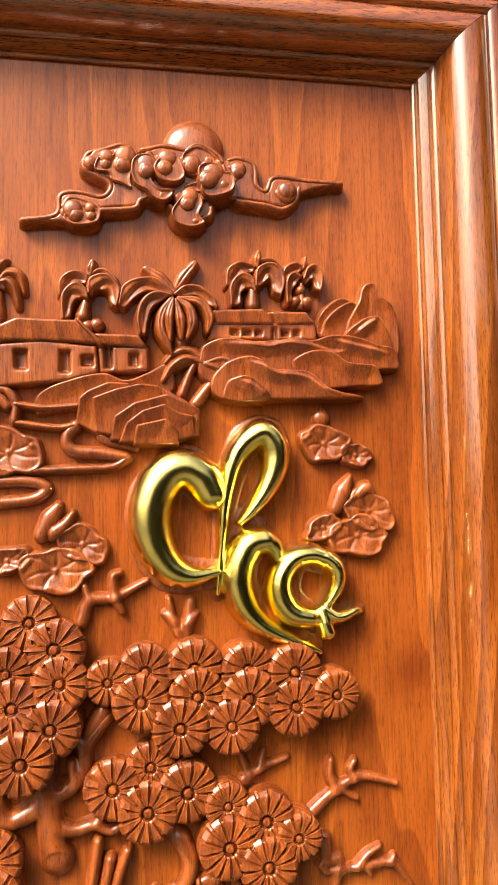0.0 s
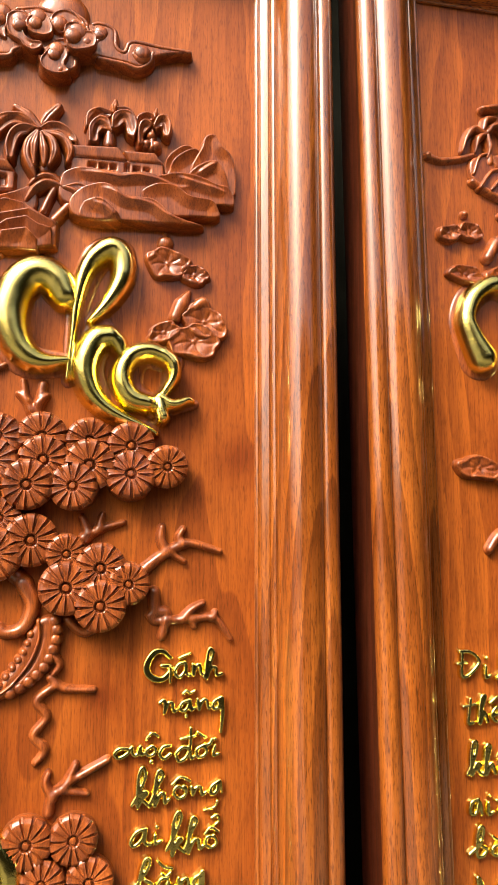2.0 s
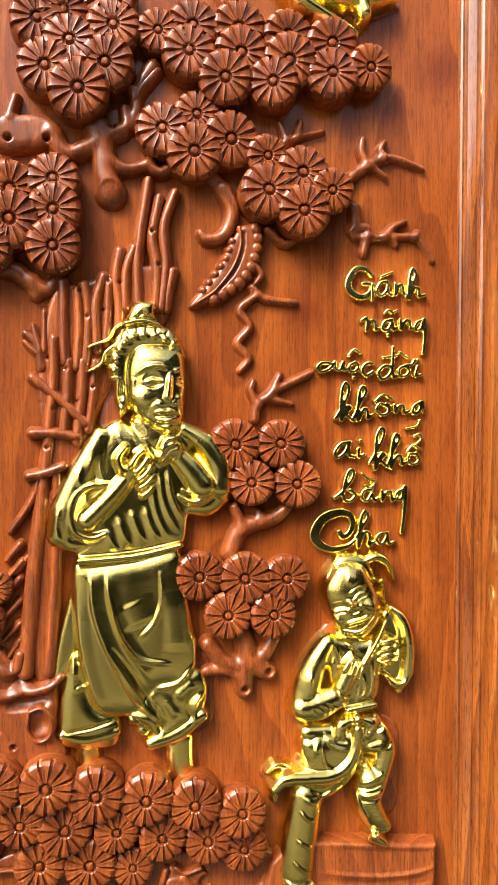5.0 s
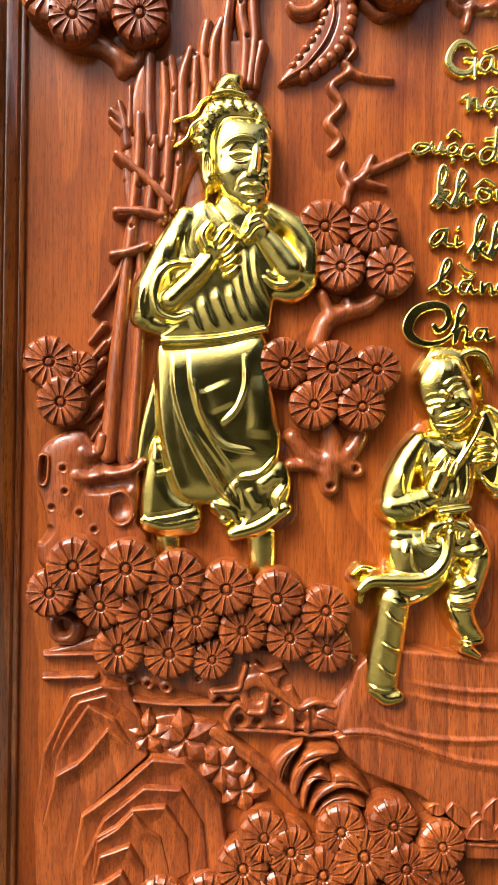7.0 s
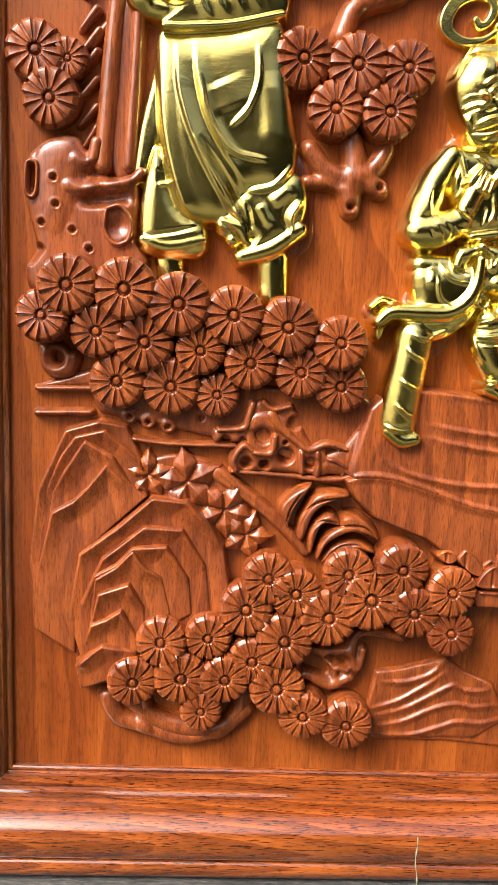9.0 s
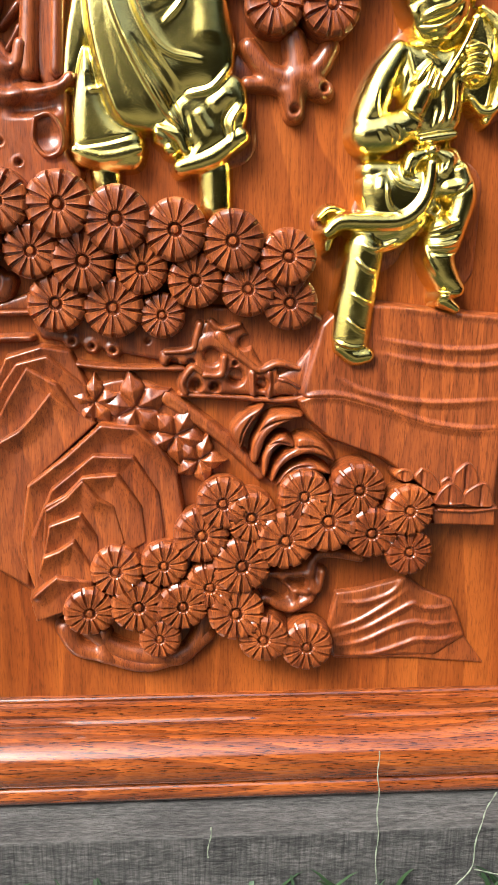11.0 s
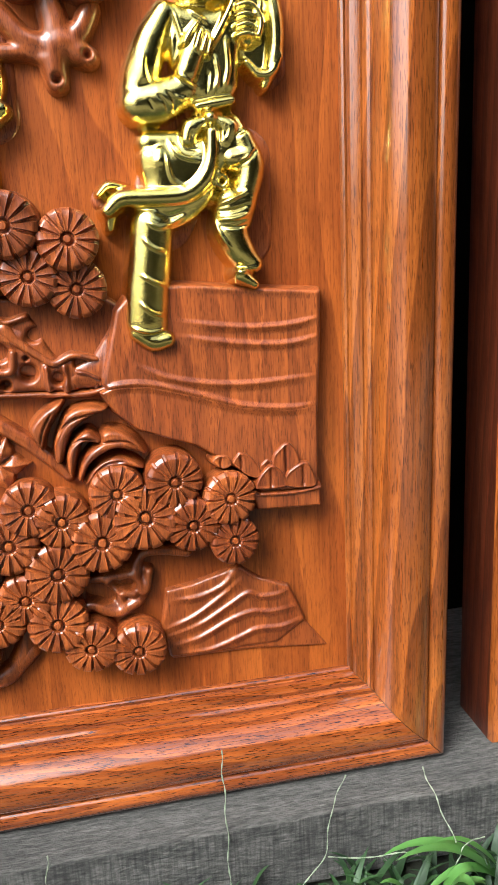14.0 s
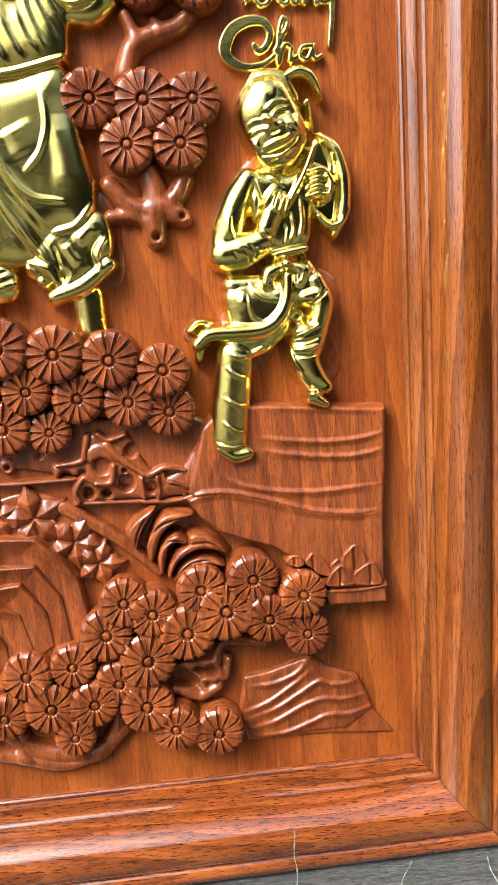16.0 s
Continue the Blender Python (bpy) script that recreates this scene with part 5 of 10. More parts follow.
m.area([(54.8, 1000.9), (65.1, 1004.6), (71.9, 1002.5), (79.6, 996.2), (82.8, 991.4), (81.2, 988.3), (53.8, 988.5)], 13.0, 1.2, 12.0, round_=True)
m.scarp([(54.8, 1000.0), (65.1, 1003.7), (71.9, 1001.6), (79.6, 995.3), (82.8, 990.5)], 3.4, 10)
m.scarp([(61.6, 1000.7), (70.1, 998.1), (76.1, 993.5), (77.8, 990.1)], 2.4, 7)
carved_part("hill", m, whole)

whole = thing("bank_relief", "carved stepped banks below the farmhouse", "hill carving")
m = Relief(0.6)
m.area([(-61.8, 990.5), (-54.6, 996.4), (-42.5, 1001.1), (-30.3, 1004.7), (-19.1, 1005.6), (-7.9, 1001.6), (4.8, 1006.1), (15.0, 1012.3), (20.1, 1014.5), (20.1, 993.3), (-17.8, 987.4), (-54.4, 980.4), (-61.6, 980.3)], 5.8, 1.2, 4.8, round_=True)
m.scarp([(-61.8, 989.6), (-54.6, 995.5), (-42.5, 1000.2), (-30.3, 1003.8), (-19.1, 1004.7), (-7.9, 1000.7), (4.8, 1005.2), (15.0, 1011.4)], 3.4, 10)
carved_part("bank", m, whole)
m = Relief(0.6)
m.area([(-37.7, 973.8), (-36.1, 989.8), (-31.2, 994.4), (-19.0, 999.8), (-5.3, 1000.1), (-2.7, 992.3), (-13.8, 970.2), (-24.9, 967.6)], 7.6, 1.2, 6.6, round_=False)
m.scarp([(-37.7, 972.9), (-36.1, 988.9), (-31.2, 993.5), (-19.0, 998.9), (-5.3, 999.2)], 3.4, 10, True)
carved_part("bank", m, whole)
m = Relief(0.6)
m.area([(-26.6, 968.6), (-28.0, 990.2), (-13.9, 995.6), (1.0, 999.2), (13.6, 998.1), (32.7, 987.3), (25.0, 970.3), (-13.7, 966.1)], 9.0, 1.2, 8.0, round_=False)
m.scarp([(-26.6, 975.3), (-28.0, 989.3), (-13.9, 994.7), (1.0, 998.3), (13.6, 997.2)], 3.4, 10, True)
carved_part("bank", m, whole)
m = Relief(0.6)
m.area([(-17.3, 963.3), (-14.9, 978.5), (-2.6, 987.0), (17.4, 992.6), (27.5, 988.2), (38.3, 983.4), (37.6, 966.2), (9.8, 962.2)], 10.4, 1.2, 9.4, round_=False)
m.scarp([(-16.1, 968.7), (-14.9, 977.6), (-2.6, 986.1), (17.4, 991.7), (27.5, 987.3), (38.3, 982.5), (37.6, 970.5)], 3.4, 10, True)
carved_part("bank", m, whole)
m = Relief(0.6)
m.area([(-12.3, 961.8), (-7.5, 974.6), (2.4, 982.3), (16.1, 986.4), (24.9, 981.1), (34.0, 979.2), (35.5, 966.0), (14.8, 960.7)], 11.5, 1.2, 10.5, round_=False)
m.scarp([(-11.1, 966.0), (-7.5, 973.7), (2.4, 981.4), (16.1, 985.5), (24.9, 980.2), (34.0, 978.3), (35.0, 969.0)], 3.4, 10, True)
carved_part("bank", m, whole)
m = Relief(0.6)
m.area([(-3.7, 960.4), (-1.3, 973.1), (16.7, 977.2), (24.8, 969.5), (24.8, 960.6)], 12.6, 1.2, 11.6, round_=False)
m.scarp([(-3.1, 964.6), (-1.3, 972.2), (16.7, 976.3), (24.8, 968.6)], 3.4, 10, True)
carved_part("bank", m, whole)

whole = thing("bank_relief", "carved winding stream bank under the village", "hill carving")
m = Relief(0.9)
m.line([(-73.6, 985.9), (-56.7, 983.8), (-37, 985.1)], 2, 3.5, 5)
carved_part("ridge", m, whole)
m = Relief(0.9)
m.line([(-73.5, 974.8), (-49.8, 971.8), (-39.6, 973.2)], 2, 3, 4)
carved_part("ridge", m, whole)
m = Relief(0.9)
m.line([(-37.9, 973.2), (-43, 966.2), (-39.5, 958.1), (-22.4, 956.2), (-8, 954)], (4.5, 4), 5.5, 1)
carved_part("ridge", m, whole)
m = Relief(0.9)
m.line([(-63, 945.6), (-36, 946.7), (-15.6, 947.8), (-6, 953.3)], 3, 5, 1)
carved_part("ridge", m, whole)
m = Relief(0.9)
m.line([(-22.5, 966.7), (-15.6, 963.2), (-1.8, 959.6)], 3.5, 5, 0)
carved_part("ridge", m, whole)
m = Relief(0.9)
m.line([(-86.2, 939), (-66.3, 939.5), (-54.5, 935.2), (-62.8, 928.5), (-86, 926.1)], 4, 5, 0)
carved_part("ridge", m, whole)
m = Relief(0.9)
m.line([(-90.5, 991.6), (-80.5, 995), (-73.7, 987.3), (-74.2, 975.8)], 3.4, 5.5, 2)
carved_part("ridge", m, whole)
m = Relief(0.9)
m.line([(-90.3, 982.8), (-83.8, 989.8), (-78.3, 984.5)], 3.4, 5.5, 3)
carved_part("ridge", m, whole)

whole = thing("lotus_relief", "carved pair of lotus leaves with a bud", "lotus carving", 'lotus leaves')
m = Relief(0.9)
m.pad(118.6, 962.2, 16.6, 11.6, -5)
carved_part("leaf", m, whole)
m = Relief(0.9)
m.pad(139, 954.8, 10.8, 7.2, -12)
carved_part("leaf", m, whole)
m = Relief(0.9)
m.ball(116.9, 978.6, 6.5, 5.5, 0)
carved_part("bud", m, whole)
m = Relief(0.9)
m.line([(116.9, 980.4), (117.1, 987)], (4, 1), 5, 0)
carved_part("bud", m, whole)

whole = thing("lotus_relief", "carved cluster of curled lotus leaves and bud", "lotus carving", 'lotus leaves')
m = Relief(0.9)
m.pad(147, 918.6, 18.0, 12.2, -28)
carved_part("leaf", m, whole)
m = Relief(0.9)
m.pad(116.8, 908.5, 12.2, 7.2, 25)
carved_part("leaf", m, whole)
m = Relief(0.9)
m.pad(139.1, 902.8, 19.8, 13.0, 0)
carved_part("leaf", m, whole)
m = Relief(0.9)
m.line([(125.1, 920.8), (129.8, 931.4), (134.9, 941)], (5, 6, 2), 6, 2)
carved_part("bud", m, whole)
m = Relief(0.9)
m.line([(140, 929.5), (145.7, 933.7), (150.3, 928.6)], (4, 5, 2), 6, 2)
carved_part("bud", m, whole)

whole = thing("lotus_relief", "carved lotus leaves with a spiral bud", "lotus carving", 'lotus leaves')
m = Relief(0.9)
m.pad(-33.1, 900.7, 16.2, 10.8, -25)
carved_part("leaf", m, whole)
m = Relief(0.9)
m.pad(-77.2, 892.3, 14.4, 7.2, 10)
carved_part("leaf", m, whole)
m = Relief(0.9)
m.pad(-49, 885.5, 22.3, 13.7, 0)
carved_part("leaf", m, whole)
m = Relief(0.9)
m.line([(-57.5, 907), (-52.6, 917), (-47.7, 924.4)], (5, 6, 3), 6, 2)
carved_part("bud", m, whole)
m = Relief(0.9)
m.line([(-49.2, 908.5), (-43.2, 913.4), (-39.2, 920.2)], (5, 4, 2), 6, 3)
carved_part("bud", m, whole)
m = Relief(0.9)
m.line([(-54.2, 912), (-50.9, 906.8)], 4, 5, 2)
carved_part("bud", m, whole)

whole = thing("lotus_relief", "broad carved lotus leaf beside the bank", "lotus carving", 'lotus leaves')
m = Relief(0.9)
m.pad(-77.4, 956.9, 20.9, 14.4, -10)
carved_part("leaf", m, whole)
m = Relief(0.9)
m.pad(-96.6, 946.8, 14.4, 8.7, 0)
carved_part("leaf", m, whole)

whole = thing("gold_word", "raised gilded script word Cha, polished rounded strokes", "gold lettering")
m = Relief(0.7, 1.5)
m.line([(45.0, 930.5), (38.5, 941.1), (28.2, 946), (17.6, 942.2), (10.1, 930.6), (7.3, 914.2), (11.3, 897.2), (20.3, 884.8), (32.2, 880.4), (48.7, 882.7)], (11.6, 13.2, 13.4, 13.6, 14, 14, 13.4, 11.9, 10.2, 7.4, 3.8), 18, 2)
carved_part("letter", m, whole, GOLD)
m = Relief(0.7, 1.5)
m.line([(48.1, 869.2), (51, 899.7), (53.4, 927.2), (58.7, 949.8), (67.3, 962.7), (78.1, 968.3), (85, 961.1), (85.5, 947.7), (79.5, 933), (70.8, 920.6), (63, 912.5)], (2.26, 3.39, 5.2, 7.23, 9.04, 10.2, 10.2, 9.6, 7.68, 5.2, 2.94), 16, 2)
m.line([(77, 901.4), (68.3, 898.8), (61.9, 886.9), (60.8, 873.2), (65.8, 859.5), (75.9, 848.9), (88.7, 842), (101.1, 837), (112, 832)], (9.72, 10.8, 10.8, 10.2, 9.04, 7.34, 5.65, 4.07, 2.71), 17, 2)
m.line([(77, 901.4), (83.1, 897.5), (86.4, 890.2)], (9.72, 7.91, 5.08), 15, 2)
carved_part("letter", m, whole, GOLD)
m = Relief(0.7, 1.5)
m.line([(120.1, 886.8), (107.8, 892.1), (94.9, 889.3), (87.1, 878.1), (87.4, 866.1), (94.3, 856.5), (104.8, 853.6)], (6.78, 7.91, 8.59, 8.81, 9.27, 9.27, 7.91), 17, 2)
m.line([(116, 890.4), (122.7, 883.1), (123.2, 873), (117.2, 862.3)], (6.78, 7.23, 6.1, 4.52), 16, 2)
m.line([(114, 858.9), (121.4, 853.7), (127.9, 854.4), (134.1, 857.1), (137.8, 856.4)], (4.52, 5.65, 5.2, 4.07, 2.71), 14, 2)
m.line([(113.2, 858.8), (114.6, 850.2), (116.7, 844.1)], (4.52, 6.1, 6.33), 14, 2)
carved_part("letter", m, whole, GOLD)

whole = thing("word_backing", "carved wooden backing rim round the gilded word", "carved backing")
m = Relief(0.9)
m.line([(41.3, 933.9), (29.5, 948.3), (10.4, 933), (6.8, 910.7), (18.5, 884.1), (49.1, 880.6)], (12.5, 14.8, 15.4, 14.8, 13.7, 9.1), 3.2, 0)
carved_part("rim", m, whole)
m = Relief(0.9)
m.line([(48.9, 868.2), (54.7, 927.3), (67.5, 963.6), (83.5, 967.9), (85.9, 944.7), (63.7, 912.3)], (4.6, 9.1, 12, 11.4, 8, 5.7), 3.2, 0)
carved_part("rim", m, whole)
m = Relief(0.9)
m.line([(54.8, 885.3), (69.7, 906.6), (62.4, 878.1), (76.1, 851.5), (109, 835.2)], (6.8, 12.5, 12.5, 10.3, 6.8), 3.2, 0)
carved_part("rim", m, whole)
m = Relief(0.9)
m.line([(123.5, 887), (99.7, 889.7), (93.4, 866.9), (111.6, 851)], (9.5, 9.8, 9.8, 9), 3.2, 0)
carved_part("rim", m, whole)
m = Relief(0.9)
m.line([(116.7, 852.2), (140, 856)], (8, 4), 3.2, 0)
carved_part("rim", m, whole)

whole = thing("gold_word", "small gilded script word Gánh of the carved verse", "gold lettering", 'verse words on the first panel')
m = Relief(0.5, flat=1.7)
m.line([(125.4, 675), (120, 679.3), (113.9, 678.4), (109.3, 671.5), (109.3, 665.5), (113.9, 661.2), (120.1, 660.6), (124.6, 664.5), (125.4, 669), (119.3, 669.5)], (1.6, 2.6, 2.8, 2.2, 1.6), 2.6, 1.6)
carved_part("letter", m, whole, GOLD)
m = Relief(0.5, flat=1.7)
m.line([(125.4, 669), (125.4, 658.5)], 1.5, 2.6, 1.6)
carved_part("letter", m, whole, GOLD)
m = Relief(0.5, flat=1.7)
m.line([(135.4, 671.5), (130.8, 669.9), (128.5, 664.6), (131.6, 661.6), (135.4, 665.5), (136.1, 670.8), (136.6, 664), (139.3, 662.6)], 1.5, 2.6, 1.6)
carved_part("letter", m, whole, GOLD)
m = Relief(0.5, flat=1.7)
m.line([(131.5, 674.4), (139.2, 677.6)], 1.3, 2.4, 1.6)
carved_part("letter", m, whole, GOLD)
m = Relief(0.5, flat=1.7)
m.line([(141.2, 670.2), (141.6, 662.7), (143.1, 668.3), (145.8, 669.6), (147, 663.9), (149.3, 662.9)], 1.5, 2.6, 1.6)
carved_part("letter", m, whole, GOLD)
m = Relief(0.5, flat=1.7)
m.line([(148.9, 661.4), (153.2, 669.8), (155.5, 677.4), (153.1, 680.3), (151.2, 673.5), (150.5, 660.3), (154, 667.1), (157.5, 667.2), (157.9, 662.3), (161.8, 663.2)], 1.6, 2.6, 1.6)
carved_part("letter", m, whole, GOLD)

whole = thing("gold_word", "small gilded script word nặng of the carved verse", "gold lettering", 'verse words on the first panel')
m = Relief(0.5, flat=1.7)
m.line([(118.2, 644.8), (121.7, 646.4), (121.7, 638.1), (124, 644.2), (127, 644.6), (127.8, 639), (130.1, 639.8)], 1.5, 2.6, 1.6)
carved_part("letter", m, whole, GOLD)
m = Relief(0.5, flat=1.7)
m.line([(139.4, 646.1), (134, 644.4), (132.5, 639.9), (136.3, 639.2), (139.4, 644.2), (140.2, 639.3), (142.5, 640.5)], 1.5, 2.6, 1.6)
carved_part("letter", m, whole, GOLD)
m = Relief(0.5, flat=1.7)
m.line([(134.3, 650.4), (137, 652.4), (139.3, 650.6), (142.4, 652.1)], 1.3, 2.4, 1.6)
carved_part("letter", m, whole, GOLD)
m = Relief(0.5, flat=1.7)
m.ball(136.7, 635.5, 1.8, 2.6, 1.6)
carved_part("accent", m, whole, GOLD)
m = Relief(0.5, flat=1.7)
m.line([(144.8, 646.2), (145.6, 639.4), (147.9, 645.1), (151, 645.6), (152.2, 640.3), (154.1, 640.7)], 1.5, 2.6, 1.6)
carved_part("letter", m, whole, GOLD)
m = Relief(0.5, flat=1.7)
m.line([(161.1, 646.6), (156.4, 644.2), (155.7, 639.6), (159.5, 640.5), (161.8, 646.6), (162.3, 635.3), (161.2, 623.9)], (1.5, 1.5, 1.5, 2, 2, 1.5), 2.6, 1.6)
carved_part("letter", m, whole, GOLD)

whole = thing("gold_word", "small gilded script word cuộc of the carved verse", "gold lettering", 'verse words on the first panel')
m = Relief(0.5, flat=1.7)
m.line([(96.7, 616), (91.4, 615.9), (88.4, 612.9), (91.4, 610), (97.5, 613), (100.1, 616.8)], 1.6, 2.6, 1.6)
carved_part("letter", m, whole, GOLD)
m = Relief(0.5, flat=1.7)
m.line([(100.1, 616.8), (100.5, 612.3), (103.5, 611.6), (105.8, 616.9), (106.2, 611.7), (108.9, 612.5)], 1.5, 2.6, 1.6)
carved_part("letter", m, whole, GOLD)
m = Relief(0.5, flat=1.7)
m.line([(114.2, 617), (110, 614.4), (110.4, 611), (114.2, 611.1), (116.1, 614.5), (114.2, 617)], 1.5, 2.6, 1.6)
carved_part("letter", m, whole, GOLD)
m = Relief(0.5, flat=1.7)
m.line([(109.6, 621.4), (113.4, 625.3), (117.6, 623.1)], 1.3, 2.4, 1.6)
carved_part("letter", m, whole, GOLD)
m = Relief(0.5, flat=1.7)
m.ball(113.1, 606.6, 1.8, 2.6, 1.6)
carved_part("accent", m, whole, GOLD)
m = Relief(0.5, flat=1.7)
m.line([(125.7, 616.5), (121.1, 615.7), (118.8, 611.1), (121.9, 608.2), (126.1, 610.9)], 1.6, 2.6, 1.6)
carved_part("letter", m, whole, GOLD)

whole = thing("gold_word", "small gilded script word đời of the carved verse", "gold lettering", 'verse words on the first panel')
m = Relief(0.5, flat=1.7)
m.line([(138.7, 614.5), (134.1, 614.8), (130.3, 610.9), (131.9, 606.1), (136.5, 607.7), (139.5, 613.7), (140.2, 627.3)], 1.6, 2.6, 1.6)
carved_part("letter", m, whole, GOLD)
m = Relief(0.5, flat=1.7)
m.line([(139.5, 616.7), (140.3, 607.7), (142.6, 608.5)], 1.5, 2.6, 1.6)
carved_part("letter", m, whole, GOLD)
m = Relief(0.5, flat=1.7)
m.line([(133.3, 620.4), (143.3, 622.1)], 1.3, 2.4, 1.6)
carved_part("letter", m, whole, GOLD)
m = Relief(0.5, flat=1.7)
m.line([(148.8, 615.4), (144.5, 613.1), (145, 608.5), (149.2, 608.6), (151.5, 612.4), (148.8, 615.4), (153.4, 616.2), (155, 619.3)], 1.5, 2.6, 1.6)
carved_part("letter", m, whole, GOLD)
m = Relief(0.5, flat=1.7)
m.line([(144.9, 624.3), (150.3, 620.7)], 1.3, 2.4, 1.6)
carved_part("letter", m, whole, GOLD)
m = Relief(0.5, flat=1.7)
m.line([(157.3, 615.1), (155.8, 608.7), (159.7, 609.5)], 1.5, 2.6, 1.6)
carved_part("letter", m, whole, GOLD)
m = Relief(0.5, flat=1.7)
m.ball(157.3, 619.3, 1.6, 2.4, 1.6)
carved_part("accent", m, whole, GOLD)

whole = thing("gold_word", "small gilded script word không of the carved verse", "gold lettering", 'verse words on the first panel')
m = Relief(0.5, flat=1.7)
m.line([(100.7, 579.5), (105.9, 588.2), (109.7, 598.3), (107.4, 603.1), (104.8, 596.7), (104.5, 578.1), (108.2, 587.1), (110.9, 586.4), (107.9, 582.6), (112.8, 578.2)], 1.6, 2.6, 1.6)
carved_part("letter", m, whole, GOLD)
m = Relief(0.5, flat=1.7)
m.line([(112.8, 579.6), (118.1, 590.9), (121.5, 597.7), (118.8, 600.7), (116.6, 593.9), (115.9, 578.2), (119.7, 585.7), (122.4, 585), (122.8, 579.7), (125.8, 582)], 1.6, 2.6, 1.6)
carved_part("letter", m, whole, GOLD)
m = Relief(0.5, flat=1.7)
m.line([(135.8, 588.1), (131.2, 589.6), (128.9, 585.8), (132, 582.1), (136.6, 583.6), (137.3, 588.1), (135.8, 589.6)], 1.5, 2.6, 1.6)
carved_part("letter", m, whole, GOLD)
m = Relief(0.5, flat=1.7)
m.line([(127.7, 591), (133.4, 595.6), (140, 592.7)], 1.3, 2.4, 1.6)
carved_part("letter", m, whole, GOLD)
m = Relief(0.5, flat=1.7)
m.line([(141.2, 588.9), (142, 583.7), (144.3, 588.2), (147.4, 588.2), (148.2, 583.4), (151.3, 584.9)], 1.5, 2.6, 1.6)
carved_part("letter", m, whole, GOLD)
m = Relief(0.5, flat=1.7)
m.line([(160.2, 591.4), (155.1, 588.3), (154.4, 583.8), (158.3, 584.6), (161, 591.4), (162.2, 583.9)], (1.5, 1.5, 1.8, 1.6, 1.2), 2.6, 1.6)
carved_part("letter", m, whole, GOLD)

whole = thing("gold_word", "small gilded script word ai of the carved verse", "gold lettering", 'verse words on the first panel')
m = Relief(0.5, flat=1.7)
m.line([(110.6, 563.9), (104.5, 562.4), (100.4, 556.4), (102.7, 553.5), (107.6, 557.2), (110.3, 563.2), (109.9, 555.3), (113.7, 554.2)], 1.6, 2.6, 1.6)
carved_part("letter", m, whole, GOLD)
m = Relief(0.5, flat=1.7)
m.line([(116.8, 559.5), (116.8, 554.2), (120.6, 555.8)], 1.5, 2.6, 1.6)
carved_part("letter", m, whole, GOLD)
m = Relief(0.5, flat=1.7)
m.ball(117.9, 564.7, 1.7, 2.6, 1.6)
carved_part("accent", m, whole, GOLD)

whole = thing("gold_word", "small gilded script word khổ of the carved verse", "gold lettering", 'verse words on the first panel')
m = Relief(0.5, flat=1.7)
m.line([(124.5, 549.8), (130.5, 560.3), (134.3, 570.1), (132, 573.1), (129, 565.9), (128.3, 546), (132.1, 555.8), (134.8, 555.4), (131.7, 552.1), (136.8, 547.6)], 1.6, 2.6, 1.6)
carved_part("letter", m, whole, GOLD)
m = Relief(0.5, flat=1.7)
m.line([(136.8, 549.1), (141.3, 559.6), (144.8, 566.4), (142.1, 569), (139.8, 560.3), (139.1, 546.8), (142.9, 554.3), (146, 554.4), (146.8, 549.1), (149.9, 550.6)], 1.6, 2.6, 1.6)
carved_part("letter", m, whole, GOLD)
m = Relief(0.5, flat=1.7)
m.line([(156.9, 555.9), (152.2, 555.9), (151.4, 551), (155.3, 549.1), (158.8, 552.1), (156.8, 556.7)], 1.5, 2.6, 1.6)
carved_part("letter", m, whole, GOLD)
m = Relief(0.5, flat=1.7)
m.line([(150.6, 557.8), (154.5, 561.9), (159.9, 558.9)], 1.3, 2.4, 1.6)
carved_part("letter", m, whole, GOLD)
m = Relief(0.5, flat=1.7)
m.line([(155.2, 568), (159.1, 569.5), (160.3, 565.7), (157.6, 563.4)], 1.3, 2.4, 1.6)
carved_part("letter", m, whole, GOLD)
m = Relief(0.5, flat=1.7)
m.line([(159.1, 578.6), (157.1, 574.8), (149.8, 573.2)], (1.4, 1), 2.4, 1.6)
carved_part("letter", m, whole, GOLD)

whole = thing("gold_word", "small gilded script word bằng of the carved verse", "gold lettering", 'verse words on the first panel')
m = Relief(0.5, flat=1.7)
m.line([(100.6, 526.6), (106.2, 531.1), (112.3, 539.3), (113.4, 544.5), (110.3, 544.5), (107.3, 535.9), (106.6, 526.6), (110.8, 524.4), (115, 528.8), (110.8, 531.8)], 1.6, 2.6, 1.6)
carved_part("letter", m, whole, GOLD)
m = Relief(0.5, flat=1.7)
m.line([(126.1, 532.5), (120.7, 531.4), (119.2, 526.6), (123.1, 524.7), (126.1, 529.6), (127.7, 524.7), (130.3, 526.5)], 1.5, 2.6, 1.6)
carved_part("letter", m, whole, GOLD)
m = Relief(0.5, flat=1.7)
m.line([(121.5, 534.8), (124.5, 533.3), (127.6, 535.5)], 1.3, 2.4, 1.6)
carved_part("letter", m, whole, GOLD)
m = Relief(0.5, flat=1.7)
m.line([(119.1, 543), (123, 539.3), (128.4, 537.8)], 1.3, 2.4, 1.6)
carved_part("letter", m, whole, GOLD)
m = Relief(0.5, flat=1.7)
m.line([(133, 531.4), (133.4, 524.7), (136.1, 530.3), (139.2, 530.3), (140, 524.6), (142.3, 526.5)], 1.5, 2.6, 1.6)
carved_part("letter", m, whole, GOLD)
m = Relief(0.5, flat=1.7)
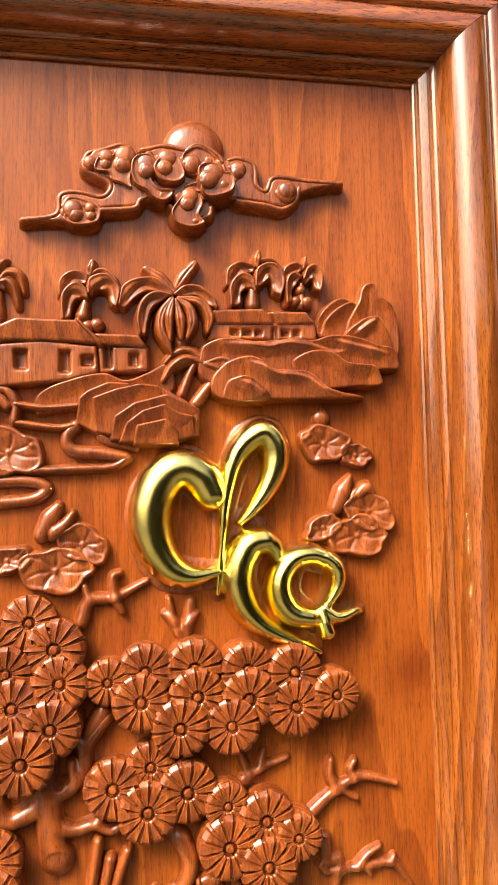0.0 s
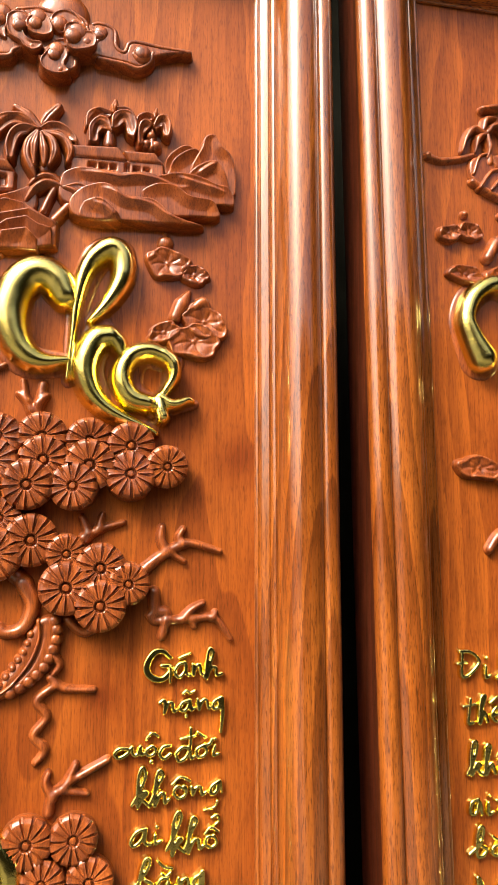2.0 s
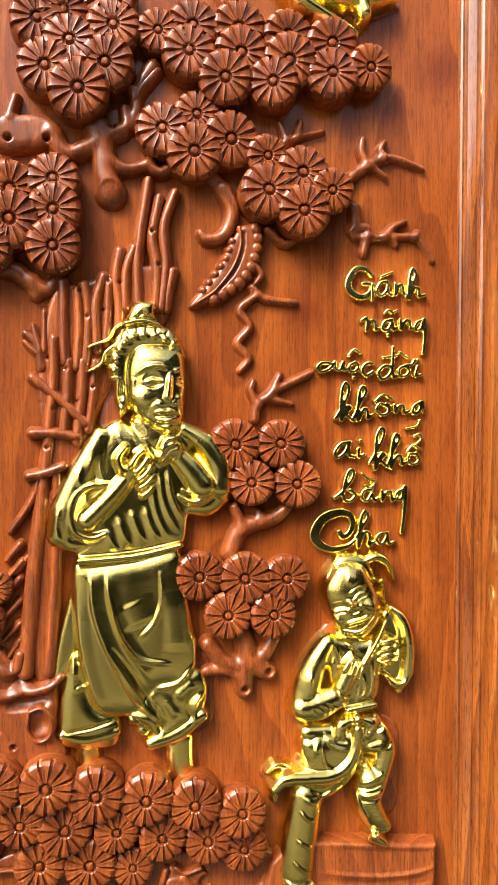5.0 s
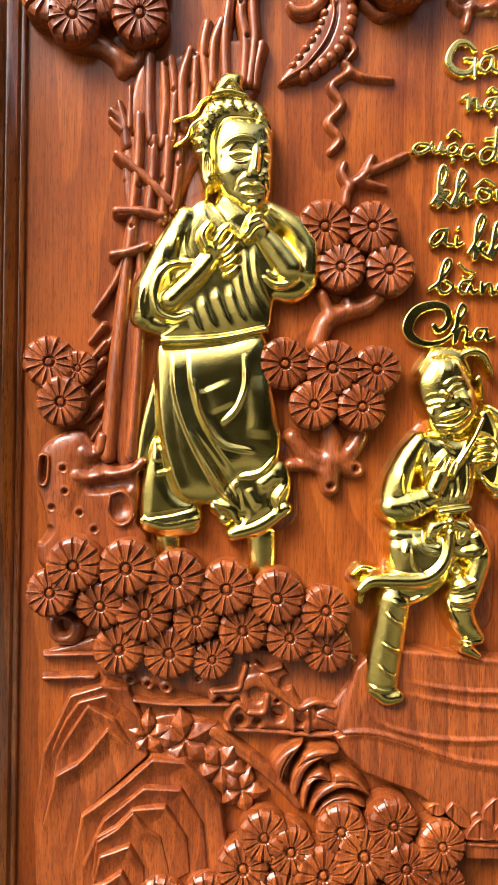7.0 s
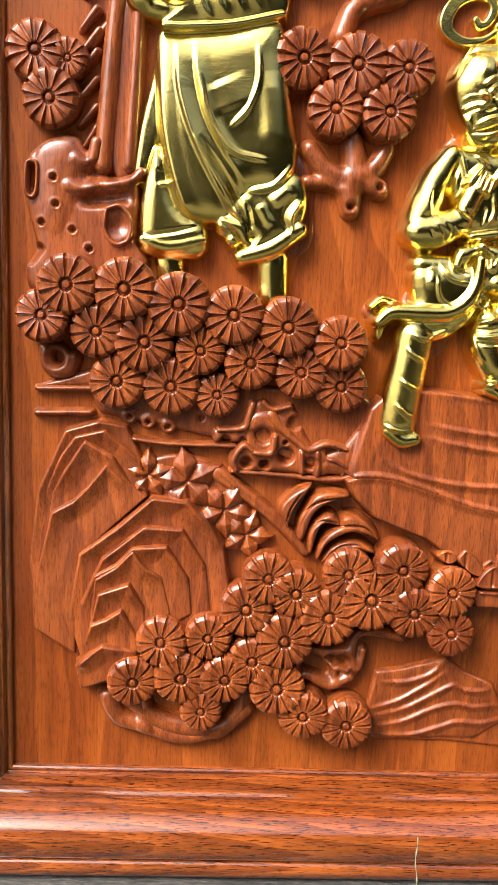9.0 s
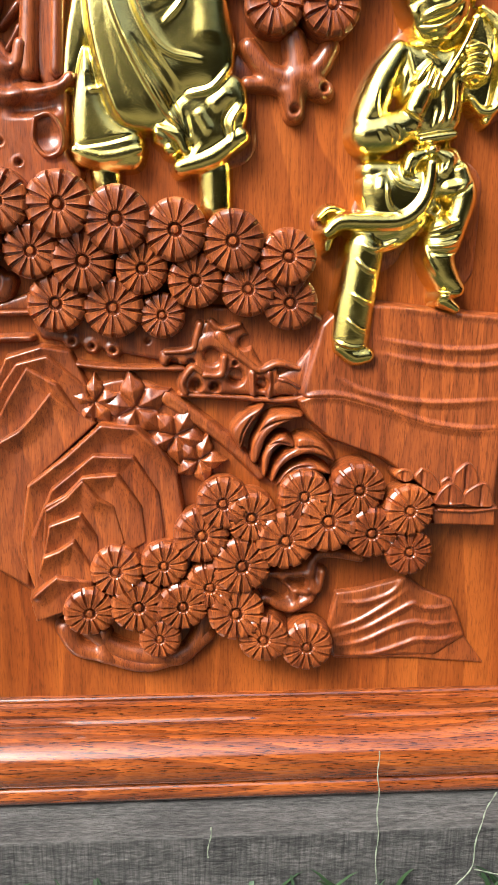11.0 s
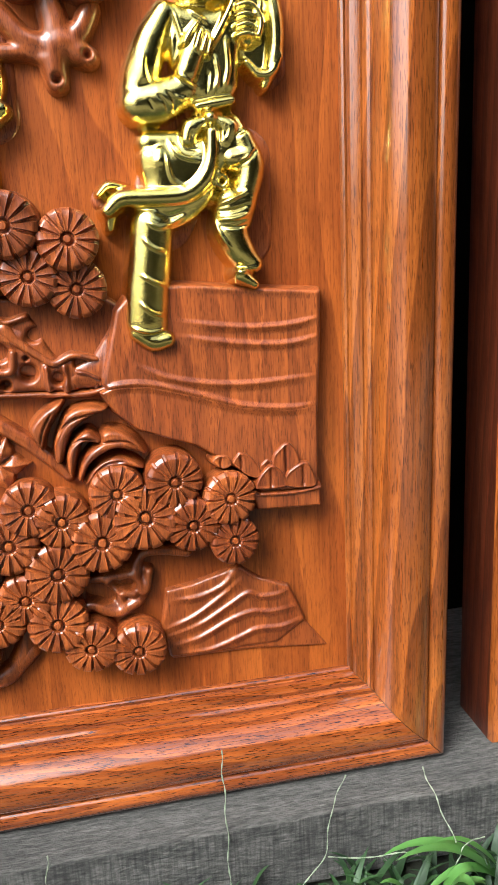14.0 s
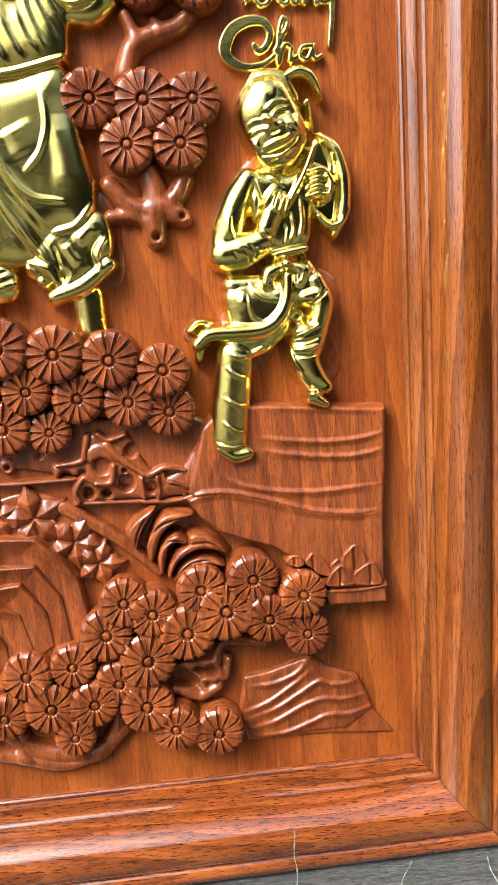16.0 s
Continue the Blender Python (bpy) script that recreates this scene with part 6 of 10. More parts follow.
m.line([(148.4, 532.5), (143.8, 530.3), (143.1, 525.8), (146.9, 526.5), (149.2, 534), (148.9, 519), (147, 503.2)], (1.5, 1.5, 1.5, 2, 2, 1.6), 2.6, 1.6)
carved_part("letter", m, whole, GOLD)

whole = thing("gold_word", "small gilded script word Cha of the carved verse", "gold lettering", 'verse words on the first panel')
m = Relief(0.5, flat=1.7)
m.line([(104.1, 503.9), (106.4, 500.9), (110.9, 503.4), (113.2, 509.8), (110.1, 515.8), (101.7, 516.6), (92.3, 512.5), (87.4, 503.6), (89.4, 496.9), (98.1, 492.7), (108.7, 494.1), (116.3, 499.3)], (2.2, 2.2, 2.4, 2.6, 3, 3.8, 4.2, 3.8, 2.8, 2, 1.5), 3, 1.6)
carved_part("letter", m, whole, GOLD)
m = Relief(0.5, flat=1.7)
m.line([(115.5, 500.4), (120.1, 507.9), (123.5, 514.6), (120.8, 517.6), (118.2, 509.7), (117.1, 493.7), (120.9, 503.4), (124.7, 502.2), (124, 495.1), (127.8, 497.3)], 1.6, 2.6, 1.6)
carved_part("letter", m, whole, GOLD)
m = Relief(0.5, flat=1.7)
m.line([(137, 503.2), (131.2, 502.2), (129.7, 497.7), (133.6, 495.8), (137, 501), (137.8, 495.7), (141.7, 497.2)], 1.5, 2.6, 1.6)
carved_part("letter", m, whole, GOLD)

m = Relief(0.5, 1.6)
m.area([(-43.1, 576.1), (-30.5, 572.6), (-14.2, 565.4), (-1.4, 572.8), (5.1, 561.8), (5.3, 536.0), (3.0, 512.1), (-1.7, 496.5), (-24.6, 492.6), (-64.2, 489.6), (-62.2, 503.7), (-58.8, 536.2), (-55.4, 561.5)], 12.3, 14, round_=True)
m.line([(-51.0, 566.0), (-63.3, 541.6), (-72.0, 520.0), (-76.2, 503.9)], (7.82, 10.43, 11.55, 8.94), 12.3, 2.46)
m.line([(-74.5, 502.0), (-63.9, 499.2), (-51.5, 502.7)], (7.82, 7.08, 5.59), 7.38, 4.1)
m.line([(0.4, 571.0), (14.3, 561.9), (22.8, 547.1), (23.8, 533.2)], (6.71, 8.57, 9.31, 8.57), 12.3, 2.46)
m.line([(22.9, 530.5), (15.5, 523.1), (4.4, 522.2)], (8.94, 8.2, 6.33), 8.2, 3.28)
m.line([(-47.0, 536.5), (-58.4, 535.1), (-66.2, 528.6), (-69.1, 517.0), (-66.1, 506.7), (-56.5, 503.0), (-48.6, 505.8)], (2.2, 2.76, 3.12, 3.31, 3.12, 2.57, 1.84), 3.69, 11.48)
m.line([(-59.2, 513.8), (-45.2, 528.0), (-33.5, 542.3)], (6.98, 6.8, 5.51), 7.38, 10.66)
m.ball(-32.1, 545.5, 7.72, 6.56, 12.3)
m.line([(-37.7, 544.6), (-40.6, 552.3), (-36.4, 559.5)], (2.76, 2.76, 2.02), 4.1, 16.4)
m.line([(-32.5, 548.7), (-28.9, 554.5), (-25.4, 557.7)], (2.57, 2.39, 2.02), 4.1, 17.22)
m.line([(-28.9, 544.6), (-25.0, 548.7), (-22.9, 552.4)], (2.39, 2.57, 2.2), 4.1, 16.81)
m.line([(-27.6, 539.7), (-23.2, 543.3), (-20.7, 547.3)], (2.2, 2.39, 2.02), 4.1, 15.99)
m.line([(-26.7, 534.7), (-22.8, 537.2), (-19.9, 540.8)], (2.02, 2.2, 1.84), 3.69, 15.17)
m.line([(-25.2, 529.7), (-21.7, 532.2), (-19.9, 535.0)], (1.84, 1.84, 1.47), 3.28, 14.35)
m.line([(12.1, 535.5), (3.8, 546.4), (-4.4, 555.5)], (8.82, 8.27, 6.61), 7.38, 9.84)
m.ball(-7.1, 558.2, 7.35, 6.56, 12.3)
m.line([(-13.4, 559.1), (-10.8, 564.0), (-6.3, 565.4)], (2.39, 2.57, 2.2), 3.69, 16.4)
m.line([(-14.3, 554.5), (-11.1, 559.6), (-7.1, 561.8)], (2.2, 2.39, 2.2), 3.69, 16.4)
m.line([(-12.5, 551.3), (-8.6, 556.4), (-4.4, 558.2)], (2.2, 2.39, 2.02), 3.28, 15.58)
m.line([(-3.0, 529.2), (4.9, 525.2), (13.4, 527.0), (20.7, 535.0), (23.2, 545.5)], (1.47, 2.39, 2.76, 2.76, 1.84), 3.69, 9.84)
m.line([(-0.6, 532.8), (6.6, 530.1), (13.0, 533.7), (17.5, 541.9)], (1.29, 1.47, 1.65, 1.29), 2.46, 9.84)
m.swell([(-34.9, 572.4), (-25.9, 559.9), (-14.2, 547.3)], 2.03, 1.31)
m.swell([(-27.8, 568.9), (-19.7, 558.1), (-13.3, 550.9)], 1.66, 1.15)
m.swell([(-41.1, 568.8), (-34.8, 556.2)], 1.84, 0.98)
m.scarp([(-9.7, 547.3), (-6.9, 529.1), (1.6, 511.8)], 1.56, 4.79)
m.scarp([(-15.1, 545.4), (-11.9, 525.5), (-3.4, 506.9)], 1.56, 4.79)
m.scarp([(-19.2, 536.4), (-16.7, 520.1), (-9.4, 502.8)], 1.31, 4.42)
m.scarp([(-23.9, 523.7), (-20.1, 511.1), (-14.3, 501.0)], 1.56, 5.16)
m.scarp([(-32.3, 521.1), (-29.0, 511.1), (-23.2, 498.8)], 1.56, 5.16)
m.scarp([(-40.3, 516.6), (-36.8, 505.8), (-31.8, 496.4)], 1.56, 5.16)
m.scarp([(-47.1, 509.5), (-43.9, 500.5), (-39.2, 494.0)], 1.31, 4.42)
m.scarp([(-55.8, 556.1), (-57.2, 543.6), (-54.7, 536.5)], 1.15, 4.06)
m.scarp([(-49.0, 561.5), (-51.6, 547.2), (-48.3, 537.3)], 1.31, 4.42)
m.scarp([(-63.8, 547.2), (-64.1, 538.3), (-58.5, 534.3)], 0.98, 3.69)
m.scarp([(29.6, 547.3), (24.0, 562.0), (14.7, 570.2)], 0.98, 4.06)
m.scarp([(17.6, 547.3), (12.6, 558.3), (3.8, 565.5)], 1.07, 4.06)
m.scarp([(-75.9, 522.3), (-77.9, 509.8), (-74.0, 498.2)], 0.98, 4.06)
m.line([(-63.8, 489.1), (-47.7, 489.9), (-26.4, 492.1), (-1.6, 497.9)], (2.02, 2.21, 2.21, 2.02), 2.62, 12.3)
m.area([(-67.6, 485.1), (-56.4, 486.5), (-30.0, 490.0), (-3.3, 494.9), (2.6, 470.4), (6.4, 447.6), (9.3, 431.8), (7.9, 417.6), (0.3, 407.6), (-15.6, 408.1), (-27.7, 392.8), (-38.3, 390.2), (-56.1, 397.4), (-65.3, 429.9), (-67.3, 454.6)], 14.76, 16, round_=True)
m.area([(-67.3, 484.5), (-70.4, 466.8), (-77.5, 436.7), (-80.5, 410.4), (-76.2, 409.8), (-66.5, 432.5), (-64.4, 451.1)], 7.38, 4, round_=True)
m.area([(-66.6, 430.8), (-74.1, 408.5), (-75.6, 381.8), (-72.6, 372.7), (-57.3, 370.5), (-40.7, 372.4), (-39.3, 388.0), (-56.2, 400.1)], 11.48, 9, round_=True)
m.line([(-73.5, 380.1), (-59.2, 376.5), (-40.9, 380.9)], (2.83, 3.54, 2.83), 2.87, 9.02)
m.line([(-59.5, 371.6), (-58.0, 360.0)], (8.86, 8.15), 8.2, 0.0)
m.area([(-19.2, 409.8), (7.1, 419.3), (15.9, 410.7), (14.6, 392.9), (-0.7, 379.7), (-16.5, 372.6), (-21.9, 374.9), (-14.1, 383.3), (-27.4, 381.2), (-33.6, 389.9)], 12.3, 8, round_=True)
m.line([(-18.7, 372.5), (-2.5, 377.9), (12.9, 388.9)], (4.61, 5.31, 4.61), 4.92, 8.2)
m.line([(-0.9, 371.2), (-0.0, 352.5)], (9.92, 9.21), 9.02, 0.0)
m.scarp([(-12.6, 386.4), (-27.9, 400.9), (-45.2, 430.3), (-55.1, 458.0), (-56.6, 480.6)], 2.13, 8.06)
m.scarp([(-15.8, 408.3), (-36.6, 438.4), (-44.7, 460.8), (-46.9, 480.5)], 1.97, 7.71)
m.scarp([(-44.8, 389.6), (-54.3, 405.6), (-63.0, 438.6), (-66.0, 480.0)], 1.8, 7.71)
m.swell([(-42.7, 433.9), (-24.5, 408.0), (-14.4, 388.1)], 1.58, -1.31)
m.swell([(-46.5, 433.8), (-28.0, 405.3), (-17.0, 386.3)], 1.58, 1.15)
m.swell([(-44.3, 465.2), (-39.1, 444.4), (-26.8, 428.1), (-8.3, 423.9)], 2.28, 1.56)
m.swell([(-13.7, 480.8), (-13.0, 464.3), (-17.9, 450.2), (-26.0, 440.9)], 2.28, 1.48)
m.swell([(-32.9, 463.8), (-25.5, 448.3)], 15.77, 1.31)
m.swell([(-5.1, 469.7), (-2.7, 447.1), (-4.1, 431.3)], 10.52, 1.31)
m.swell([(7.6, 422.0), (-2.7, 411.0), (-17.5, 408.2)], 2.63, 1.8)
m.swell([(-3.3, 401.5), (7.0, 410.6)], 5.26, 1.48)
m.swell([(5.8, 387.7), (3.8, 396.4), (9.9, 405.7)], 2.1, -1.64)
m.swell([(8.5, 386.0), (8.3, 395.7), (13.3, 403.7)], 1.75, 1.31)
m.swell([(-10.3, 401.4), (-3.0, 389.2)], 4.21, 1.15)
m.line([(-29.4, 390.0), (-20.5, 387.9), (-16.5, 381.0)], (3.86, 4.21, 2.8), 4.1, 9.84)
m.ball(-23.9, 381.7, 4.56, 4.92, 7.38)
m.swell([(-32.9, 392.0), (-24.0, 386.1), (-19.4, 379.2)], 1.58, -1.64)
m.swell([(-16.4, 399.5), (-13.5, 387.2)], 1.75, -1.48)
m.swell([(-65.7, 408.8), (-57.9, 410.7)], 2.1, 1.07)
m.swell([(-71.3, 382.3), (-57.3, 384.4), (-43.3, 388.3)], 1.75, -0.98)
m.swell([(-63.4, 425.5), (-65.9, 415.8)], 4.56, 0.98)
m.line([(-23.1, 574.7), (-19.5, 566.5)], (11.38, 13.18), 10.66, 2.46)
m.area([(-48.2, 605.3), (-47.4, 616.3), (-40.8, 631.1), (-30.4, 637.2), (-15.3, 637.1), (-5.3, 632.1), (-0.5, 622.2), (0.1, 616.3), (-7.0, 620.8), (-18.7, 622.3), (-29.8, 619.1), (-34.3, 610.8), (-34.2, 596.8), (-37.1, 596.7), (-45.2, 600.1)], 16.4, 6, round_=True)
m.area([(-29.2, 623.6), (-34.3, 612.6), (-35.1, 599.1), (-33.0, 585.1), (-24.2, 575.2), (-11.4, 567.5), (-4.1, 571.1), (-0.0, 580.8), (0.6, 599.7), (-0.9, 616.8), (-5.6, 622.6), (-17.6, 624.8)], 20.5, 16, round_=True)
m.area([(-35.3, 637.4), (-34.4, 644.9), (-30.5, 650.1), (-24.7, 652.0), (-18.2, 650.1), (-17.9, 642.6), (-17.2, 638.0)], 17.22, 6, round_=True)
m.line([(-36.2, 636.5), (-26.4, 638.4), (-16.2, 636.1)], (1.44, 1.68, 1.44), 2.87, 15.58)
m.line([(-36.2, 638.8), (-43.1, 633.7), (-47.4, 626.8), (-56.8, 623.1), (-60.4, 621.4)], (1.44, 1.92, 1.8, 1.44, 0.84), 4.92, 7.38)
m.line([(-38.7, 632.3), (-41.9, 624.4), (-48.5, 618.4), (-51.2, 611.6), (-59.2, 606.6)], (1.56, 2.16, 2.16, 1.92, 1.08), 5.74, 8.2)
m.area([(-43.8, 602.4), (-40.6, 605.1), (-35.8, 602.6), (-34.1, 589.8), (-35.4, 581.3), (-39.8, 579.6), (-43.0, 586.7)], 16.4, 4, round_=True)
m.swell([(-44.9, 607.9), (-41.9, 606.1)], 2.85, 1.97)
m.swell([(-44.2, 614.8), (-41.3, 613.0)], 2.85, 1.97)
m.swell([(-41.8, 620.6), (-38.8, 618.9)], 2.85, 1.97)
m.swell([(-38.4, 624.8), (-35.4, 623.0)], 2.85, 1.97)
m.swell([(-33.2, 628.4), (-30.3, 626.6)], 2.85, 1.97)
m.swell([(-26.9, 630.1), (-23.9, 628.3)], 2.85, 1.97)
m.swell([(-20.0, 629.9), (-17.0, 628.1)], 2.85, 1.97)
m.swell([(-13.6, 627.8), (-10.6, 626.0)], 2.85, 1.97)
m.swell([(-8.2, 624.8), (-5.1, 623.0)], 2.85, 1.97)
m.swell([(-40.6, 619.5), (-44.0, 620.6)], 1.07, -1.07)
m.swell([(-38.4, 626.5), (-40.7, 629.3)], 1.07, -1.07)
m.swell([(-33.8, 629.5), (-35.6, 633.0)], 1.07, -1.07)
m.swell([(-28.7, 631.4), (-29.8, 635.4)], 1.07, -1.07)
m.swell([(-23.5, 631.6), (-23.5, 635.6)], 1.07, -1.07)
m.swell([(-17.7, 631.1), (-17.2, 635.2)], 1.07, -1.07)
m.swell([(-11.9, 629.3), (-10.2, 633.1)], 1.07, -1.07)
m.swell([(-6.1, 625.6), (-3.8, 628.0)], 1.07, -1.07)
m.swell([(-42.9, 611.4), (-46.8, 610.7)], 1.07, -1.07)
m.swell([(-41.7, 604.5), (-46.2, 603.2)], 1.07, -1.07)
m.swell([(-31.4, 639.7), (-27.0, 644.9), (-20.6, 640.5)], 1.19, 1.31)
m.swell([(-29.5, 639.5), (-25.9, 642.5), (-22.2, 640.2)], 0.95, -1.15)
m.swell([(-38.4, 631.1), (-41.8, 623.2), (-47.9, 617.5), (-50.6, 611.0)], 0.71, -0.98)
m.swell([(-36.7, 637.6), (-43.0, 632.2), (-46.9, 625.7)], 0.71, -0.82)
m.swell([(-38.4, 599.9), (-39.1, 594.1), (-38.4, 589.5)], 1.78, -2.62)
m.swell([(-38.7, 583.7)], 2.38, 1.23)
m.swell([(-18.2, 615.4)], 12.47, 1.15)
m.swell([(-19.3, 600.5)], 6.89, -1.64)
m.swell([(-2.4, 600.8)], 3.8, -1.39)
m.swell([(-30.5, 604.4), (-23.9, 609.1), (-15.8, 610.1), (-10.8, 608.0)], (1.43, 2.38, 2.14, 1.43), 1.89)
m.swell([(-6.4, 607.3), (-1.3, 609.0)], 1.66, 1.39)
m.swell([(-24.2, 599.9), (-19.3, 601.2), (-14.0, 600.3)], (1.19, 2.38, 1.19), 1.8)
m.swell([(-5.0, 600.5), (-1.2, 601.3)], 1.66, 1.39)
m.swell([(-24.9, 598.5), (-19.6, 597.7), (-13.6, 599.2)], 0.71, -1.23)
m.swell([(-25.2, 601.8), (-19.9, 603.7), (-13.1, 602.2)], 0.59, -0.98)
m.swell([(-5.2, 599.3), (-0.8, 600.1)], 0.71, -1.07)
m.swell([(-23.3, 596.1), (-18.6, 595.4), (-15.2, 596.8)], 0.95, 0.74)
m.swell([(-9.0, 605.1), (-9.8, 594.6), (-10.7, 588.5)], (2.38, 3.09, 4.04), 2.62)
m.swell([(-15.8, 586.5)], 2.61, 1.48)
m.swell([(-6.5, 587.4)], 2.38, 1.23)
m.swell([(-13.4, 584.5), (-9.9, 584.1)], 0.95, -1.23)
m.swell([(-18.8, 580.7), (-14.9, 582.1), (-11.6, 581.5), (-8.1, 582.3), (-4.4, 581.1)], (0.95, 1.66, 1.43, 1.66, 0.95), 1.23)
m.swell([(-18.8, 579.3), (-11.6, 579.1), (-3.9, 579.9)], 0.95, -1.64)
m.swell([(-17.1, 577.0), (-11.3, 576.1), (-5.5, 577.6)], 1.66, 1.31)
m.swell([(-15.0, 573.7), (-8.1, 574.3)], 1.19, -0.82)
m.swell([(-10.1, 571.0)], 5.7, 1.31)
m.swell([(-26.7, 589.6)], 8.91, 1.64)
m.swell([(-2.6, 590.0)], 4.04, 1.48)
m.swell([(-17.2, 589.8), (-21.4, 585.1), (-22.5, 579.2)], 1.31, -1.23)
m.swell([(-3.5, 585.3), (-1.6, 580.6)], 0.95, -0.98)
m.swell([(-31.9, 603.5), (-32.2, 589.6)], 2.38, 0.98)
carve("gilded_figure", "gilded relief of a bearded elder in belted robe, polished gold", "gilded statue", m, GOLD)

m = Relief(0.5, 1.6)
m.area([(97.9, 484.5), (103.0, 489.7), (111.8, 490.6), (119.3, 488.8), (123.5, 483.6), (126.4, 472.4), (107.8, 474.8), (93.4, 471.0), (92.6, 476.1)], 12.3, 6, round_=True)
m.line([(120.3, 485.6), (126.9, 488.0), (133.4, 485.6), (137.6, 479.3), (139.9, 473.0)], (3.06, 3.76, 3.29, 2.12, 0.94), 5.74, 6.56)
m.line([(129.6, 470.8), (132.1, 472.1), (134.2, 458.9)], (1.06, 1.53, 1.18), 4.1, 5.74)
m.area([(97.1, 435.0), (106.0, 435.8), (119.4, 434.4), (130.8, 439.3), (133.1, 426.6), (131.5, 411.7), (128.3, 394.5), (110.8, 389.8), (99.6, 393.5), (96.6, 412.9)], 13.12, 9, round_=True)
m.line([(95.3, 432.0), (88.6, 420.6), (83.3, 408.1), (79.7, 396.4)], (7.06, 8.94, 9.65, 9.18), 12.3, 2.46)
m.line([(79.5, 390.3), (89.8, 392.1), (101.7, 397.1)], (9.5, 10.43, 8.58), 10.66, 6.56)
m.line([(103.7, 403.9), (106.8, 411.2), (109.3, 419.0)], (6.03, 6.03, 5.1), 6.56, 12.3)
m.line([(103.3, 416.3), (106.4, 421.2), (109.7, 425.0)], (1.62, 1.85, 1.39), 3.69, 16.4)
m.line([(108.5, 413.8), (110.6, 419.5), (111.8, 422.3)], (1.62, 1.62, 1.16), 3.69, 16.81)
m.line([(111.4, 412.6), (113.4, 417.8), (114.6, 420.7)], (1.51, 1.62, 1.16), 3.69, 16.4)
m.line([(114.2, 411.5), (115.7, 415.8), (116.5, 418.1)], (1.39, 1.39, 1.04), 3.69, 15.58)
m.line([(132.8, 446.2), (127.6, 434.0), (120.5, 421.8), (115.5, 414.6)], (1.62, 2.09, 2.09, 1.62), 2.87, 12.3)
m.line([(138.1, 453.7), (145.9, 446.0), (150.2, 430.7), (149.7, 412.6), (144.1, 399.1)], (3.12, 5.08, 5.86, 5.47, 3.51), 10.66, 2.46)
m.area([(132.2, 449.4), (140.6, 452.8), (148.0, 444.9), (150.3, 416.6), (144.1, 402.7), (132.6, 411.2), (130.3, 427.4)], 7.38, 4, round_=True)
m.line([(134.6, 409.5), (140.5, 403.7), (147.7, 405.0), (152.2, 412.5)], (1.76, 2.54, 2.54, 1.95), 3.69, 9.02)
m.area([(130.1, 436.6), (135.9, 437.6), (142.4, 432.3), (142.4, 420.8), (136.4, 415.6), (128.3, 420.7)], 14.76, 7, round_=True)
m.line([(130.0, 433.4), (134.5, 434.5), (138.5, 433.7)], (1.39, 1.85, 1.39), 3.69, 13.94)
m.line([(129.9, 428.9), (134.4, 430.0), (138.3, 429.3)], (1.39, 1.85, 1.39), 3.69, 13.94)
m.line([(129.7, 424.3), (134.2, 425.5), (138.2, 424.7)], (1.39, 1.85, 1.39), 3.69, 13.94)
m.line([(129.6, 420.1), (134.1, 421.2), (138.1, 420.4)], (1.39, 1.85, 1.39), 3.69, 13.94)
m.line([(140.0, 432.3), (142.1, 427.1), (140.8, 420.9)], 1.85, 3.28, 13.12)
m.area([(96.0, 476.8), (100.6, 483.4), (110.3, 485.2), (117.9, 482.1), (123.0, 473.8), (129.0, 460.2), (129.5, 450.1), (123.9, 440.0), (115.8, 435.3), (106.0, 436.9), (99.8, 443.5), (94.0, 457.5), (92.2, 468.0)], 20.5, 18, round_=True)
m.swell([(104.6, 477.5), (112.5, 476.4)], 8.58, 0.98)
m.swell([(100.5, 457.9)], 5.72, -1.31)
m.swell([(113.3, 465.0)], 7.09, -1.31)
m.swell([(96.2, 458.0), (99.5, 460.4), (104.3, 460.3)], 1.49, 0.98)
m.swell([(106.7, 466.2), (111.4, 469.7), (117.4, 470.4)], 1.6, 1.31)
m.swell([(96.7, 452.6), (100.1, 455.3), (104.8, 456.2)], 1.72, 1.64)
m.swell([(109.2, 461.7), (113.1, 465.7), (118.3, 466.6)], 1.83, 1.64)
m.swell([(97.3, 451.8), (101.0, 453.7), (105.2, 454.8)], 0.69, -1.48)
m.swell([(110.2, 460.4), (114.1, 463.9), (118.7, 465.2)], 0.69, -1.48)
m.swell([(105.5, 461.7), (108.1, 459.7), (109.8, 458.1)], (1.83, 2.74, 4.35), 3.94)
m.swell([(106.0, 455.6)], 2.06, 1.48)
m.swell([(114.4, 458.6)], 2.06, 1.31)
m.swell([(108.3, 453.7), (112.9, 455.1)], 1.03, -1.31)
m.swell([(104.8, 446.2), (109.7, 448.7), (115.7, 450.3), (120.1, 452.8)], 1.6, 1.64)
m.swell([(102.7, 442.6), (109.0, 443.7), (115.5, 445.7), (121.1, 449.4), (124.3, 453.3)], (0.8, 1.14, 1.37, 1.14, 0.8), -2.62)
m.swell([(107.7, 440.5), (114.3, 442.3), (121.0, 446.4)], 2.06, 1.8)
m.swell([(114.7, 437.5)], 6.86, 1.97)
m.swell([(98.4, 447.2)], 5.72, 2.13)
m.swell([(121.9, 457.4)], 7.09, 2.3)
m.swell([(102.3, 449.9), (103.1, 444.8)], 1.14, -1.07)
m.swell([(118.2, 457.5), (122.9, 454.4)], 1.14, -0.82)
m.swell([(98.5, 433.9), (101.8, 423.4), (103.2, 418.2)], 1.51, 1.31)
m.swell([(107.2, 432.6), (115.7, 426.1)], 1.51, 1.31)
m.scarp([(83.8, 414.6), (82.8, 406.3), (84.6, 397.8)], 1.48, 6.95)
